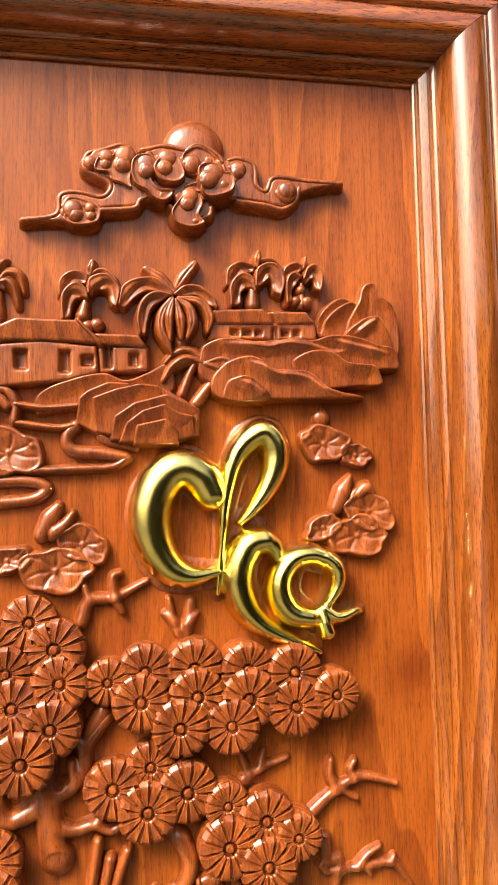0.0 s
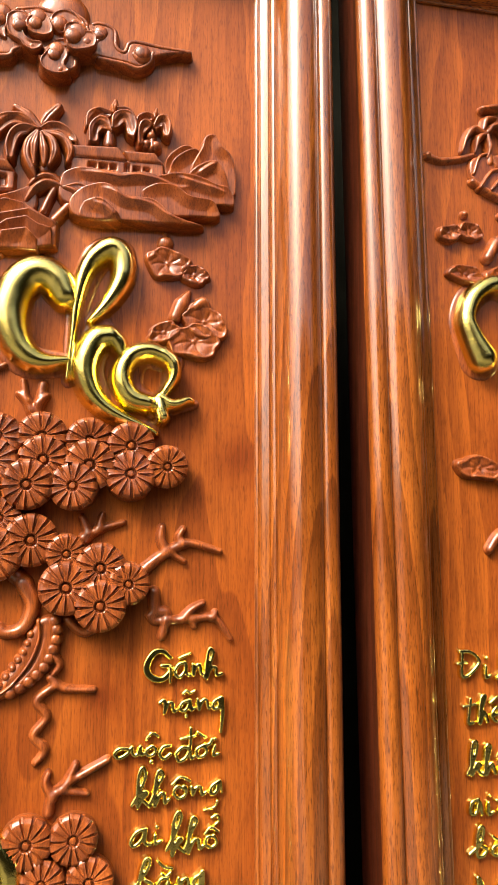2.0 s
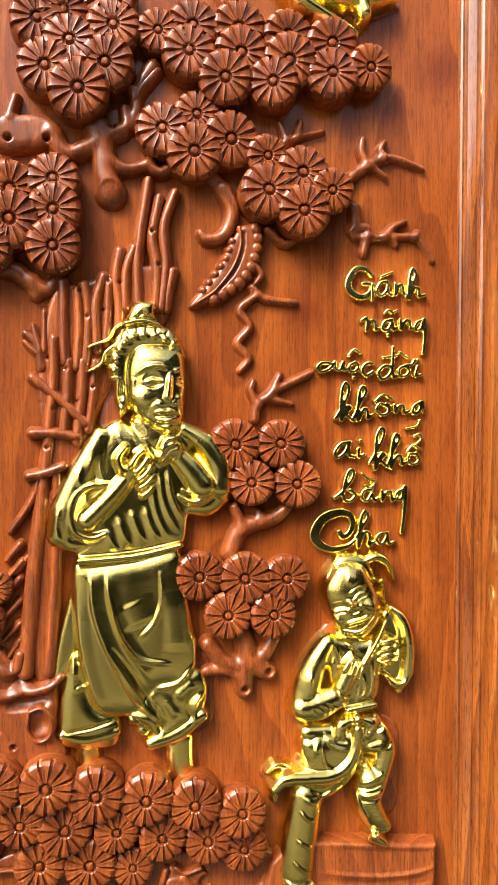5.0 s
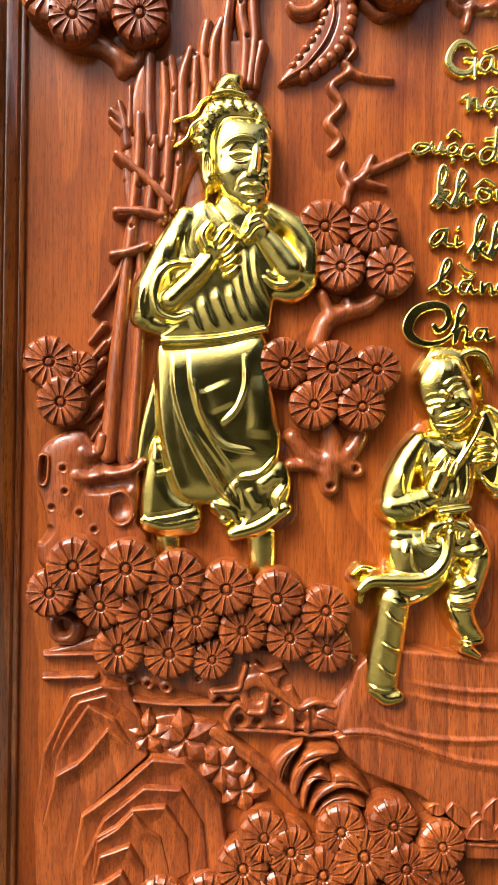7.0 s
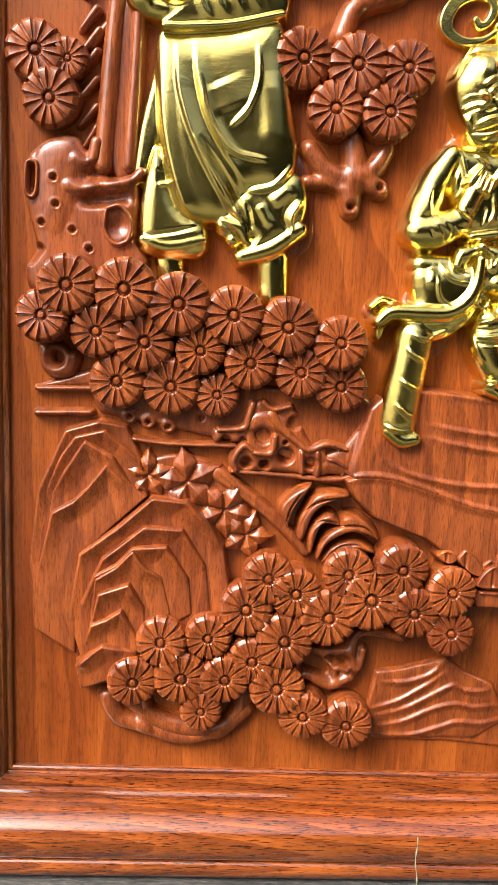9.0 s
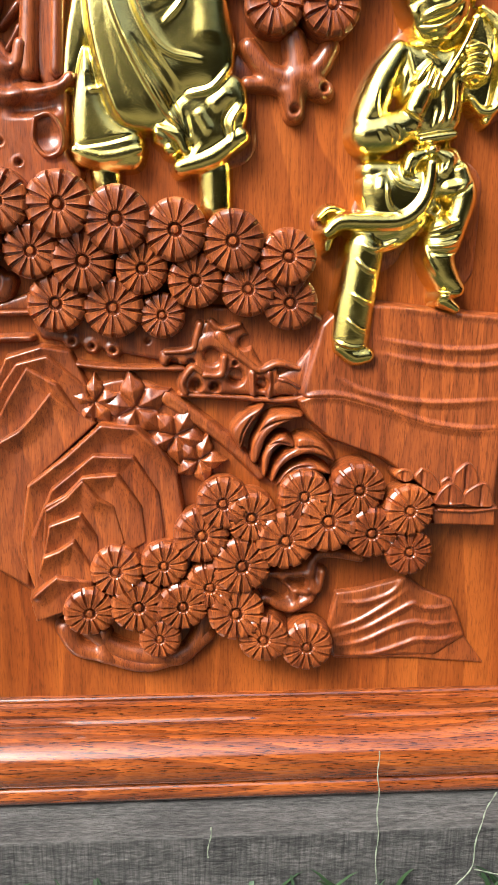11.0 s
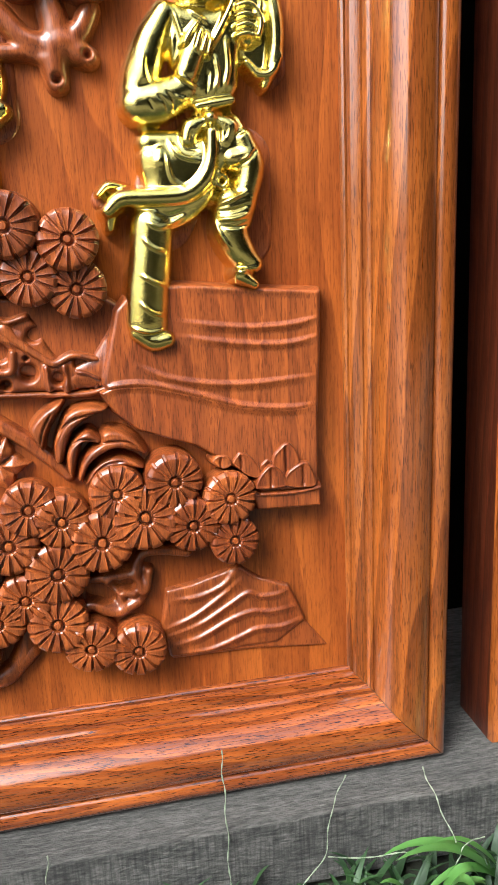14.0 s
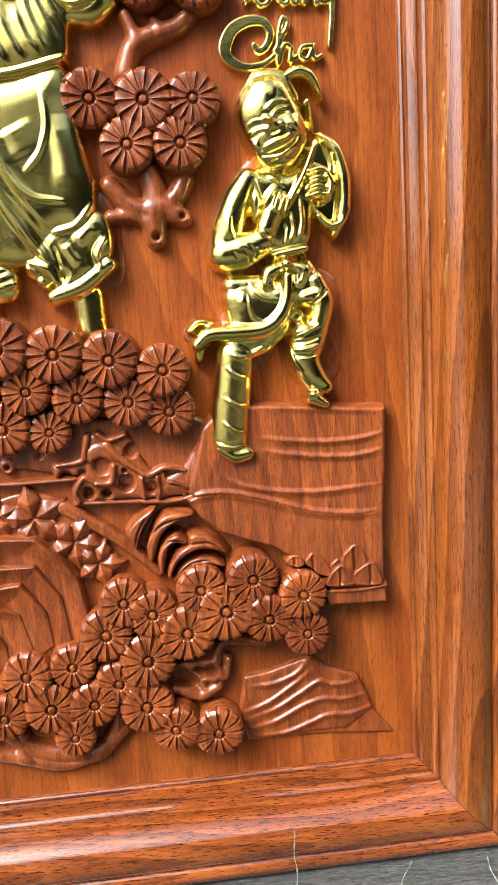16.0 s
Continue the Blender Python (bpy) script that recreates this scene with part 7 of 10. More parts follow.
m.scarp([(98.0, 423.5), (97.0, 414.2), (91.4, 401.8)], 1.64, 6.95)
m.swell([(95.1, 420.5), (92.9, 409.1)], 1.62, -1.31)
m.swell([(118.4, 411.3), (119.8, 402.8), (117.3, 395.4)], 1.39, 1.31)
m.swell([(124.3, 419.5), (125.0, 406.9), (122.4, 396.3)], 1.62, 1.15)
m.swell([(114.9, 405.1), (113.3, 394.5)], 1.27, -1.07)
m.swell([(98.1, 403.1), (103.5, 399.7), (109.0, 397.4)], 1.27, 1.64)
m.swell([(97.1, 393.0), (99.8, 391.9), (103.1, 392.3)], 1.04, 1.15)
m.swell([(88.7, 393.4), (91.9, 390.0), (93.4, 385.7)], 0.93, -1.31)
m.swell([(92.7, 395.3), (96.4, 390.9), (96.7, 386.6)], 0.93, -1.23)
m.swell([(84.2, 391.4), (86.2, 387.1)], 0.93, -1.07)
m.swell([(139.2, 450.2), (143.4, 438.1), (143.0, 432.1)], 1.35, 1.15)
m.swell([(144.4, 444.0), (146.0, 432.0)], 1.16, -1.07)
m.area([(79.0, 369.5), (91.6, 373.1), (114.5, 376.2), (128.0, 386.0), (136.4, 369.1), (132.4, 360.4), (118.4, 357.1), (113.8, 344.4), (101.2, 333.2), (87.1, 329.1), (77.2, 332.6), (74.2, 340.9), (79.2, 351.8), (77.8, 360.8)], 13.94, 12, round_=True)
m.line([(131.0, 373.1), (134.5, 361.3), (131.7, 348.1), (127.0, 334.8)], (6.97, 8.36, 7.9, 8.59), 11.48, 4.92)
m.line([(124.8, 364.0), (131.7, 364.8)], (6.97, 7.66), 12.3, 4.1)
m.line([(124.0, 341.7), (122.6, 328.2), (127.8, 316.5), (134.2, 310.9)], (9.06, 9.99, 8.36, 5.34), 9.84, 7.38)
m.line([(83.7, 372.6), (97.3, 372.5)], (7.03, 7.03), 7.38, 3.28)
m.line([(81.7, 332.8), (79.4, 315.9), (77.0, 298.9), (75.3, 283.8)], (11.61, 11.84, 12.08, 12.31), 12.3, 4.92)
m.line([(69.7, 278.2), (77.8, 273.3), (84.8, 274.0)], (4.85, 5.77, 5.08), 7.38, 9.02)
m.line([(126.3, 305.0), (133.5, 300.4)], (4.85, 3.23), 7.38, 9.84)
m.line([(108.5, 388.8), (117.5, 390.1), (126.0, 391.5)], (2.31, 2.89, 2.31), 3.28, 11.48)
m.ball(114.3, 383.2, 3.47, 4.92, 12.3)
m.line([(111.3, 382.0), (104.9, 378.8), (102.4, 373.2)], (2.78, 4.86, 3.93), 4.92, 10.66)
m.line([(117.9, 382.3), (123.6, 378.8), (121.6, 372.3)], (2.78, 5.09, 3.7), 4.92, 10.66)
m.line([(114.7, 376.4), (113.7, 364.5), (109.0, 353.7), (98.7, 346.9), (81.7, 346.0), (67.1, 345.7), (59.8, 340.2)], (3.24, 3.7, 4.63, 4.86, 4.86, 4.63, 3.47), 4.92, 12.3)
m.line([(65.7, 343.2), (61.4, 338.9), (60.2, 332.1)], (4.28, 3.5, 2.33), 4.1, 9.02)
m.line([(55.7, 348.5), (61.7, 353.2), (71.3, 351.1)], (1.75, 2.33, 1.95), 4.1, 4.92)
m.swell([(93.0, 373.3), (97.6, 366.1), (107.6, 363.1)], 1.5, 1.64)
m.swell([(90.7, 367.8), (92.9, 355.6), (98.3, 350.7)], 1.5, 1.48)
m.swell([(88.6, 371.1), (87.0, 361.4)], 3.01, 1.15)
m.swell([(100.9, 369.5), (107.6, 368.1)], 1.39, -0.98)
m.swell([(82.5, 339.5), (90.3, 336.9), (99.5, 339.2)], 2.55, -1.15)
m.swell([(78.8, 334.2), (86.6, 331.5), (98.2, 336.5)], 1.62, 1.31)
m.swell([(104.8, 376.9), (103.5, 372.1)], 1.04, -1.31)
m.swell([(122.7, 378.8), (121.4, 374.0)], 1.04, -1.31)
m.swell([(127.1, 374.8), (131.7, 376.8)], 1.16, -1.15)
m.swell([(124.3, 359.0), (132.4, 363.0), (137.4, 367.6)], 1.27, -1.64)
m.swell([(126.6, 360.6), (134.7, 364.6)], 1.62, 1.15)
m.line([(116.1, 353.3), (119.0, 356.3), (122.0, 353.6), (119.4, 350.4), (116.2, 352.0)], 1.5, 3.28, 9.02)
m.ball(117.4, 357.2, 2.08, 3.28, 9.84)
m.swell([(113.9, 341.0), (122.6, 343.9), (130.8, 347.3)], 1.5, 1.8)
m.swell([(114.9, 337.8), (123.5, 338.4), (131.7, 340.8)], 1.16, -1.31)
m.swell([(115.3, 334.2), (123.4, 334.2), (132.1, 336.3)], 1.62, 1.64)
m.swell([(116.3, 330.7), (124.4, 329.9), (132.6, 331.7)], 1.16, -1.15)
m.swell([(112.6, 337.4), (116.2, 326.4), (121.1, 318.7)], 1.5, 1.8)
m.swell([(111.3, 321.0), (114.5, 313.4), (124.2, 308.2), (135.6, 308.7)], (2.08, 2.78, 2.78, 2.08), 2.3)
m.swell([(76.3, 326.2), (80.6, 321.7), (86.9, 319.5)], 1.27, 1.64)
m.swell([(74.4, 308.0), (79.5, 304.7), (85.1, 302.5)], 1.27, 1.64)
m.swell([(72.3, 294.1), (78.4, 288.8), (85.7, 286.7)], 1.27, 1.64)
m.swell([(65.6, 281.9), (75.8, 278.8), (86.3, 279.8)], 1.39, 1.8)
carve("gilded_figure", "gilded relief of a smiling child with topknot stepping up", "gilded statue", m, GOLD)

whole = thing("figure_backing", "carved wooden backing rim round the gilded child", "carved backing")
m = Relief(0.9)
m.line([(114.5, 459.1), (110.9, 414.3), (102.7, 373.4), (87.7, 336.8)], (17, 20, 21, 18), 3, 0)
carved_part("rim", m, whole)
m = Relief(0.9)
m.line([(102.4, 433.2), (83.7, 396.4)], (12, 10), 3, 0)
carved_part("rim", m, whole)
m = Relief(0.9)
m.line([(138.4, 439.9), (145.5, 409.6)], 12, 3, 0)
carved_part("rim", m, whole)
m = Relief(0.9)
m.line([(57.7, 346.2), (80.2, 344.5)], (6, 8), 3, 0)
carved_part("rim", m, whole)
m = Relief(0.9)
m.line([(131.8, 364.9), (133.6, 323.5)], (16, 13), 3, 0)
carved_part("rim", m, whole)

whole = thing("figure_backing", "carved wooden backing rim round the gilded elder", "carved backing")
m = Relief(0.9)
m.line([(-23.6, 606.8), (-31.2, 555.9), (-32.4, 519.6), (-33.7, 483.4)], (24, 26, 26, 26), 3, 0)
carved_part("rim", m, whole)
m = Relief(0.9)
m.line([(-59.7, 548.6), (-74.2, 505.4)], (14, 14), 3, 0)
carved_part("rim", m, whole)
m = Relief(0.9)
m.line([(6.8, 556), (16.8, 530.4)], 14, 3, 0)
carved_part("rim", m, whole)
m = Relief(0.9)
m.line([(-30.7, 465.2), (-30.4, 410.8)], (26, 24), 3, 0)
carved_part("rim", m, whole)
m = Relief(0.9)
m.line([(7.5, 417.1), (7.7, 387.8)], 14, 3, 0)
carved_part("rim", m, whole)

whole = thing("pine_bough", "carved pine bough of overlapping fluted leaf discs under the gilded word", "pine bough carving", 'pine boughs')
m = Relief(0.8, 4.0)
m.line([(26.8, 839.2), (30.3, 852.4), (32.1, 865.2)], (4.8, 3.6), 6, 0)
m.line([(24.4, 845.9), (20.4, 856.1), (18.5, 866.9)], (3.6, 2.4), 6, 1)
m.line([(29.2, 850.8), (35.5, 857.3)], (3.6, 2.4), 6, 1)
m.line([(21.8, 852.7), (15.7, 857.9)], (3.6, 2.4), 6, 1)
carved_part("limb", m, whole)
m = Relief(0.8, 4.0)
m.line([(-20.2, 802.3), (-28.4, 789.1), (-32.2, 776.5), (-28.2, 766.8)], (6, 4.8, 3.6), 7, 1)
m.line([(-31.6, 779.7), (-35.5, 786.3)], 3.6, 6, 2)
carved_part("limb", m, whole)
discs(whole, [(-17.7, 820.4, 13.8, 12.1), (4.2, 825.3, 16.8, 11.6), (1.8, 808.3, 17.5, 13.3), (33.3, 826.4, 17.5, 11.5), (34.8, 810.1, 17.5, 13.1), (65.2, 824.5, 16.4, 11.7), (65.9, 807.5, 18.2, 13.4), (94.1, 821.7, 17.1, 12), (94.2, 801.3, 17.5, 14), (119.5, 807.4, 15.3, 13.4), (24.7, 792.9, 17.5, 14.9), (55.2, 792.4, 16.8, 14.9)], 6)

whole = thing("pine_bough", "carved pine bough crowded with leaf discs at the panel's edge", "pine bough carving", 'pine boughs')
m = Relief(0.8, 4.0)
m.line([(-33.6, 854.5), (-28.7, 867), (-13.7, 868.6), (5.6, 878.1)], (4.8, 4.2, 2.4), 6, 0)
m.line([(-13.7, 868.6), (-15.4, 880.7), (-11.3, 883.3)], (3.6, 2.4), 6, 1)
m.line([(-13.7, 867.2), (-9.3, 859.7)], (3.6, 2.4), 6, 1)
m.line([(-28.7, 866.3), (-32.1, 875.8)], (3.6, 2.4), 6, 1)
carved_part("limb", m, whole)
discs(whole, [(-83.6, 841.5, 16.8, 10.7), (-63.2, 855.8, 16.4, 9.2), (-48.6, 840.2, 18.2, 10.8), (-45.2, 820.9, 17.1, 12.7), (-75.5, 827.8, 16, 12), (-71.4, 808.4, 17.5, 14), (-49.7, 796.4, 17.5, 15.2), (-65.9, 778.5, 18.9, 17), (-91.1, 821.2, 16.8, 12.7), (-85.8, 791.3, 17.5, 15.7)], 6)

whole = thing("pine_bough", "carved pine bough with broad knotted limb", "pine bough carving", 'pine boughs')
m = Relief(0.8, 4.0)
m.area([(-119.7, 760.4), (-101.4, 765.2), (-82.5, 764.1), (-79.3, 751.5), (-94.4, 743.7), (-114.9, 743.5)], 9, 6, round_=True)
m.line([(-82.4, 755.2), (-77.2, 746), (-70.2, 743.5), (-58.1, 749.4)], (7.2, 6.6, 6, 6.6), 9, 1)
m.line([(-54.7, 760.2), (-51.1, 747.9), (-50, 733.7), (-46.4, 721.4)], (9, 7.92, 7.92, 9), 10, 1)
m.ball(-46.4, 720.4, 10.5, 10, 0)
m.line([(-47.6, 739.2), (-37, 735.7), (-26.4, 738.4), (-21.1, 742.2)], (6, 4.8, 4.32, 4.32), 8, 1)
m.line([(-23.9, 738.5), (-15.7, 734.6), (-9.7, 737.7)], (4.32, 4.32), 8, 1)
m.line([(-46.6, 757), (-36.1, 762.2), (-31.2, 772.1), (-30.2, 782.9), (-23.2, 792.2), (-17.9, 799)], (6.6, 5.28, 4.8, 4.32), 8, 1)
m.line([(-36.8, 761.1), (-38.3, 773.5)], (4.32, 3.6), 8, 1)
m.line([(-108.2, 763.4), (-104.8, 776.3)], (4.8, 3.6), 8, 1)
m.hole(-46.4, 718.6, 8, 2.5)
m.hole(-45.6, 761.7, 2.2, 6)
m.hole(-33.2, 756.6, 2.2, 6)
m.hole(-108.8, 749.4, 2.2, 6)
m.hole(-85.5, 750.9, 2.2, 6)
carved_part("limb", m, whole)
m = Relief(0.8, 4.0)
m.line([(24.9, 726.2), (31.1, 712), (25.7, 697.3), (14.9, 694), (10.6, 697.5)], (6, 4.8, 3.6), 7, 1)
m.line([(18.3, 733.2), (25.6, 726.3)], 6, 6, 0)
carved_part("limb", m, whole)
m = Relief(0.8, 4.0)
m.line([(63.8, 757.1), (73, 763), (90.8, 768.7)], (4.8, 3.6, 2.4), 6, 0)
m.line([(73, 762.7), (75.9, 774.2)], (3.6, 2.4), 6, 0)
m.line([(66.4, 760.9), (61.9, 772.3)], (3.6, 2.4), 6, 0)
carved_part("limb", m, whole)
m = Relief(0.8, 4.0)
m.line([(101.1, 731.3), (114.2, 742.6), (126.3, 750.5), (138.8, 754.1), (159.9, 748.4)], (4.8, 4.08, 3.6, 2.4), 6, 0)
m.line([(121.7, 747), (117.2, 756.7), (117.9, 765.3)], (4.08, 3.12), 6, 0)
m.line([(133.1, 753.1), (130, 758.5), (133, 764.2)], (3.6, 2.64), 6, 0)
m.line([(126.3, 746.1), (133.9, 741.2)], (2.88, 2.4), 5, 0)
carved_part("limb", m, whole)
m = Relief(0.8, 4.0)
m.line([(54.9, 702), (66, 693.3), (77.1, 699.1)], 3.6, 6, 0)
carved_part("limb", m, whole)
m = Relief(0.8, 4.0)
m.line([(112.8, 719.6), (114.4, 707.1), (122, 705.2), (119, 689.6)], (4.8, 3.6), 6, 0)
m.line([(110.6, 704), (114.4, 699.7), (123.9, 701.6)], (3.6, 2.4), 5, 0)
m.line([(122, 700), (144.8, 701.6), (157, 701.3), (167.9, 686.7)], (3.6, 3.12, 2.4), 5, 0)
m.line([(133.4, 701.2), (140.2, 708.1), (147.8, 712.1)], (3.6, 2.4), 6, 0)
m.line([(140.2, 700.7), (141.8, 695.9)], (3.12, 2.4), 5, 0)
m.line([(154.4, 701.2), (157, 705.7)], (3.12, 2.4), 5, 0)
carved_part("limb", m, whole)
discs(whole, [(7.2, 770.3, 15.3, 10.1), (-14.4, 759.6, 17.5, 11.2), (5.5, 746, 18.2, 12.6), (28.6, 755.6, 18.2, 11.6), (52.2, 746.4, 13.8, 12.5), (75.2, 736.6, 17.5, 13.5), (52.8, 723.6, 18.2, 14.8), (94.3, 726, 14.6, 14.6), (75.7, 711.5, 17.5, 16)], 6)

whole = thing("pine_bough", "carved pine bough hanging at the panel's edge", "pine bough carving", 'pine boughs')
m = Relief(0.8, 4.0)
m.line([(-118.1, 671.4), (-104.5, 669), (-94.2, 661.5), (-83.8, 658.3), (-76.9, 669.1)], (7.2, 6, 4.8), 8, 0)
m.line([(-94.2, 663.3), (-92, 654.5)], (6, 4.8), 7, 0)
m.line([(-135.1, 681.4), (-118.1, 671.4)], 6, 7, 0)
carved_part("limb", m, whole)
discs(whole, [(-106.7, 717.1, 16.9, 11.5), (-81.3, 724.4, 16.9, 10.8), (-106.6, 698, 18.8, 13.4), (-80.6, 705.2, 16.9, 12.7), (-80.4, 682.5, 16.9, 15), (-131.9, 717.7, 17.3, 11.5), (-133.4, 693.5, 18, 13.9), (-120, 680.2, 15.8, 15.2)], 6)

whole = thing("pine_bough", "carved bough of four leaf discs on a forked twig", "pine bough carving", 'pine boughs')
m = Relief(0.8, 4.0)
m.line([(46.7, 578.2), (48.5, 587.4), (59.5, 596.7), (84, 609.5)], (4.08, 3.6, 2.88), 6, 0)
m.line([(49.2, 587.4), (44, 596.5), (45.5, 603.1)], (3.6, 2.4), 6, 0)
m.line([(57.7, 595.9), (63.2, 607.7)], (3.6, 2.4), 6, 0)
m.line([(55.1, 592.2), (70.7, 588.7)], (3.6, 2.4), 6, 0)
carved_part("limb", m, whole)
m = Relief(0.8, 4.0)
m.line([(31.3, 491.4), (36.8, 505.2), (46.2, 510.4), (59.8, 514), (68.2, 520.3)], (6.6, 6.6, 6, 4.8), 8, 0)
m.line([(38.8, 506.2), (36.5, 514.4), (33.6, 521.1)], (4.8, 4.2), 8, 0)
m.line([(52.3, 511.9), (49.4, 517.9)], (4.2, 3.6), 7, 0)
carved_part("limb", m, whole)
discs(whole, [(33.4, 561.8, 16.7, 8.4), (63, 562.5, 16, 8.3), (44.1, 537.2, 14.9, 9.6), (73.8, 536.3, 15.6, 9.7)], 6)

whole = thing("pine_bough", "carved bough of five leaf discs above a knotted root", "pine bough carving", 'pine boughs')
m = Relief(0.8, 4.0)
m.line([(17, 432.7), (25.9, 422.5), (34.6, 419.2), (42.2, 416.9)], (6, 6, 6, 4.8), 8, 0)
m.line([(40.3, 438.3), (42.7, 425.2), (40.3, 412.4), (41.2, 401.7)], (6.6, 7.8, 7.8, 6), 9, 0)
m.line([(59.6, 434.5), (54.4, 425.5), (46.6, 419.5)], (5.4, 6, 6), 8, 0)
m.line([(44.9, 420.5), (52.6, 415.1), (56.8, 413.1)], (6, 6.6, 6), 9, 0)
m.line([(16.1, 415.4), (27.8, 415.3), (35.5, 412)], (4.8, 3.6), 7, 0)
m.hole(41.2, 403.1, 2.4, 6)
m.hole(56.7, 414.1, 2.4, 6)
carved_part("limb", m, whole)
discs(whole, [(10.6, 477.7, 16, 9.4), (40.2, 475.8, 17, 9.5), (67.3, 475.3, 15.3, 9.6), (29.2, 452.6, 15.3, 10.7), (58.5, 452.1, 15.3, 10.7)], 6)

whole = thing("pine_bough", "carved pair of leaf discs beside the frame", "pine bough carving", 'pine boughs')
discs(whole, [(-132.3, 475.4, 16, 7.6), (-115, 472.3, 10.7, 7.7), (-124.4, 451.6, 15.6, 8.7)], 6)

whole = thing("pine_bough", "carved bank of leaf discs at the elder's feet", "pine bough carving", 'pine boughs')
m = Relief(0.8, 4.0)
m.line([(-129.1, 318.4), (-126, 307.3), (-116.5, 305.4), (-112.6, 312.6)], 4.8, 7, 0)
m.ring(-122.8, 312.2, 7, 2, 3, 4)
carved_part("limb", m, whole)
discs(whole, [(-113.4, 353.7, 16.7, 18.7), (-82.2, 352.5, 17.3, 18.5), (-52.5, 345.5, 17.7, 17.4), (-21.9, 340.6, 16.7, 16.6), (8.7, 335.3, 16.7, 15.8), (38.6, 327.4, 15.7, 14.5), (-127.6, 336.5, 15, 16), (-97.8, 329.1, 15, 14.8), (-71.4, 323.9, 16.7, 13.9), (-40, 320.4, 14, 13.4), (-11.5, 314.2, 15, 12.4), (17.3, 309.9, 15, 11.7), (40.7, 302.8, 15.3, 10.6), (-86.7, 301.4, 16, 10.3), (-56.2, 299.4, 16.7, 10), (-29.8, 295.2, 12.7, 9.4)], 6)

whole = thing("pine_bough", "carved bush of leaf discs on twisted roots", "pine bough carving", 'pine boughs')
m = Relief(0.8, 4.0)
m.area([(28.4, 139.2), (58.2, 146.6), (66.3, 135.7), (60.8, 118.8), (43.1, 113.6), (25.7, 119.4)], 3, 4, round_=True)
m.line([(88.4, 149.5), (72.4, 152.3), (61.1, 150.6), (57.1, 138.5), (61.3, 128.2)], (4.08, 3.84, 3.84, 3.6), 7, 1)
m.line([(30.1, 139.8), (44.7, 139.5), (57.9, 140.2)], (3.36, 3.84, 3.6), 7, 1)
m.line([(41.2, 137.1), (45.8, 130.8), (55.5, 127.5)], (3.12, 3.12), 7, 1)
m.line([(23.9, 120.7), (32.2, 123.3), (45, 117), (57.6, 122.1)], (4.08, 4.56, 4.08), 7, 1)
m.line([(65.2, 140.1), (63.3, 128.7)], (3.12, 2.88), 6, 1)
m.line([(48, 129.8), (48.9, 120.9)], (2.88, 2.4), 6, 1)
m.cut([(32.7, 131.6), (40.7, 127.8)], 5, 6)
m.cut([(44.4, 134.6), (46.6, 132.9)], 3.4, 6)
m.cut([(52.6, 134.3), (54.5, 133.4)], 3.4, 6)
carved_part("limb", m, whole)
m = Relief(0.8, 4.0)
m.line([(-5.8, 111.8), (-10.2, 97.8), (-21, 84.5), (-36.8, 84.9), (-58.1, 89.9), (-77.7, 103.5)], (6, 6, 7.2, 6), 8, 0)
carved_part("limb", m, whole)
m = Relief(0.8, 4.0)
m.line([(-91.4, 105), (-84.4, 91.9), (-68.6, 86.5), (-43.8, 79.2), (-19.3, 87.3), (-5.6, 99.1)], (7.2, 6, 6, 6), 8, 0)
m.line([(-67.9, 86.5), (-68.1, 101.7)], (6, 4.8), 8, 0)
carved_part("limb", m, whole)
discs(whole, [(4, 188.5, 15.4, 15.6), (20.5, 179.8, 15.4, 15.4), (51.2, 192.5, 15.4, 15.7), (83, 196.5, 16, 15.8), (113.6, 183.1, 15.4, 15.5), (-8.5, 169, 16.4, 15.2), (40.8, 165.4, 17.7, 15.1), (65.5, 177.2, 18.8, 15.4), (91.8, 169.6, 16, 15.2), (115.1, 157.2, 14.3, 15), (15.1, 149.7, 17.7, 14.8), (-3.6, 136.4, 15.4, 14.6), (12.1, 119, 17.1, 14.2), (29, 101.3, 15.4, 13.9), (55.6, 95.8, 16, 13.7)], 6)
discs(whole, [(-58.3, 147.3, 15.4, 15.4), (-30.5, 150.8, 14, 15.4), (-74.8, 121.5, 15.4, 14.9), (-46, 124.7, 16.7, 14.9), (-19.8, 124.5, 15.4, 14.9), (-33.6, 103.2, 12.7, 14.5)], 6)

whole = thing("fern_relief", "carved curling fern frond with beaded edge", "fern carving")
m = Relief(0.9)
m.area([(37.5, 703.8), (47.1, 703.1), (48.6, 687.8), (44.3, 674.9), (33.3, 662.9), (15.9, 652.2), (3.7, 649.4), (8.7, 658.2), (20.6, 672.3), (26.7, 687), (31, 695.2)], 6, 5, round_=True)
m.cut([(38.3, 698.4), (37.6, 687.4), (32.6, 674.1), (22.4, 661.5)], 1, 2)
carved_part("frond", m, whole)
m = Relief(0.9)
m.line([(35.3, 701.9), (36.5, 691), (31.8, 676.3), (21, 661.4), (8, 652)], 1.3, 1.8, 6)
m.cut([(38.3, 698.4), (37.6, 687.4), (32.6, 674.1), (22.4, 661.5)], 1, 2)
carved_part("stem", m, whole)
m = Relief(0.9)
m.ball(46, 701.6, 4.1, 3.0, 4.2)
carved_part("bead", m, whole)
m = Relief(0.9)
m.ball(47.5, 695.8, 4.1, 3.0, 4.2)
carved_part("bead", m, whole)
m = Relief(0.9)
m.ball(47.1, 689.2, 4.1, 3.0, 4.2)
carved_part("bead", m, whole)
m = Relief(0.9)
m.ball(45.3, 682.9, 4.1, 3.0, 4.2)
carved_part("bead", m, whole)
m = Relief(0.9)
m.ball(43.2, 677, 4.1, 3.0, 4.2)
carved_part("bead", m, whole)
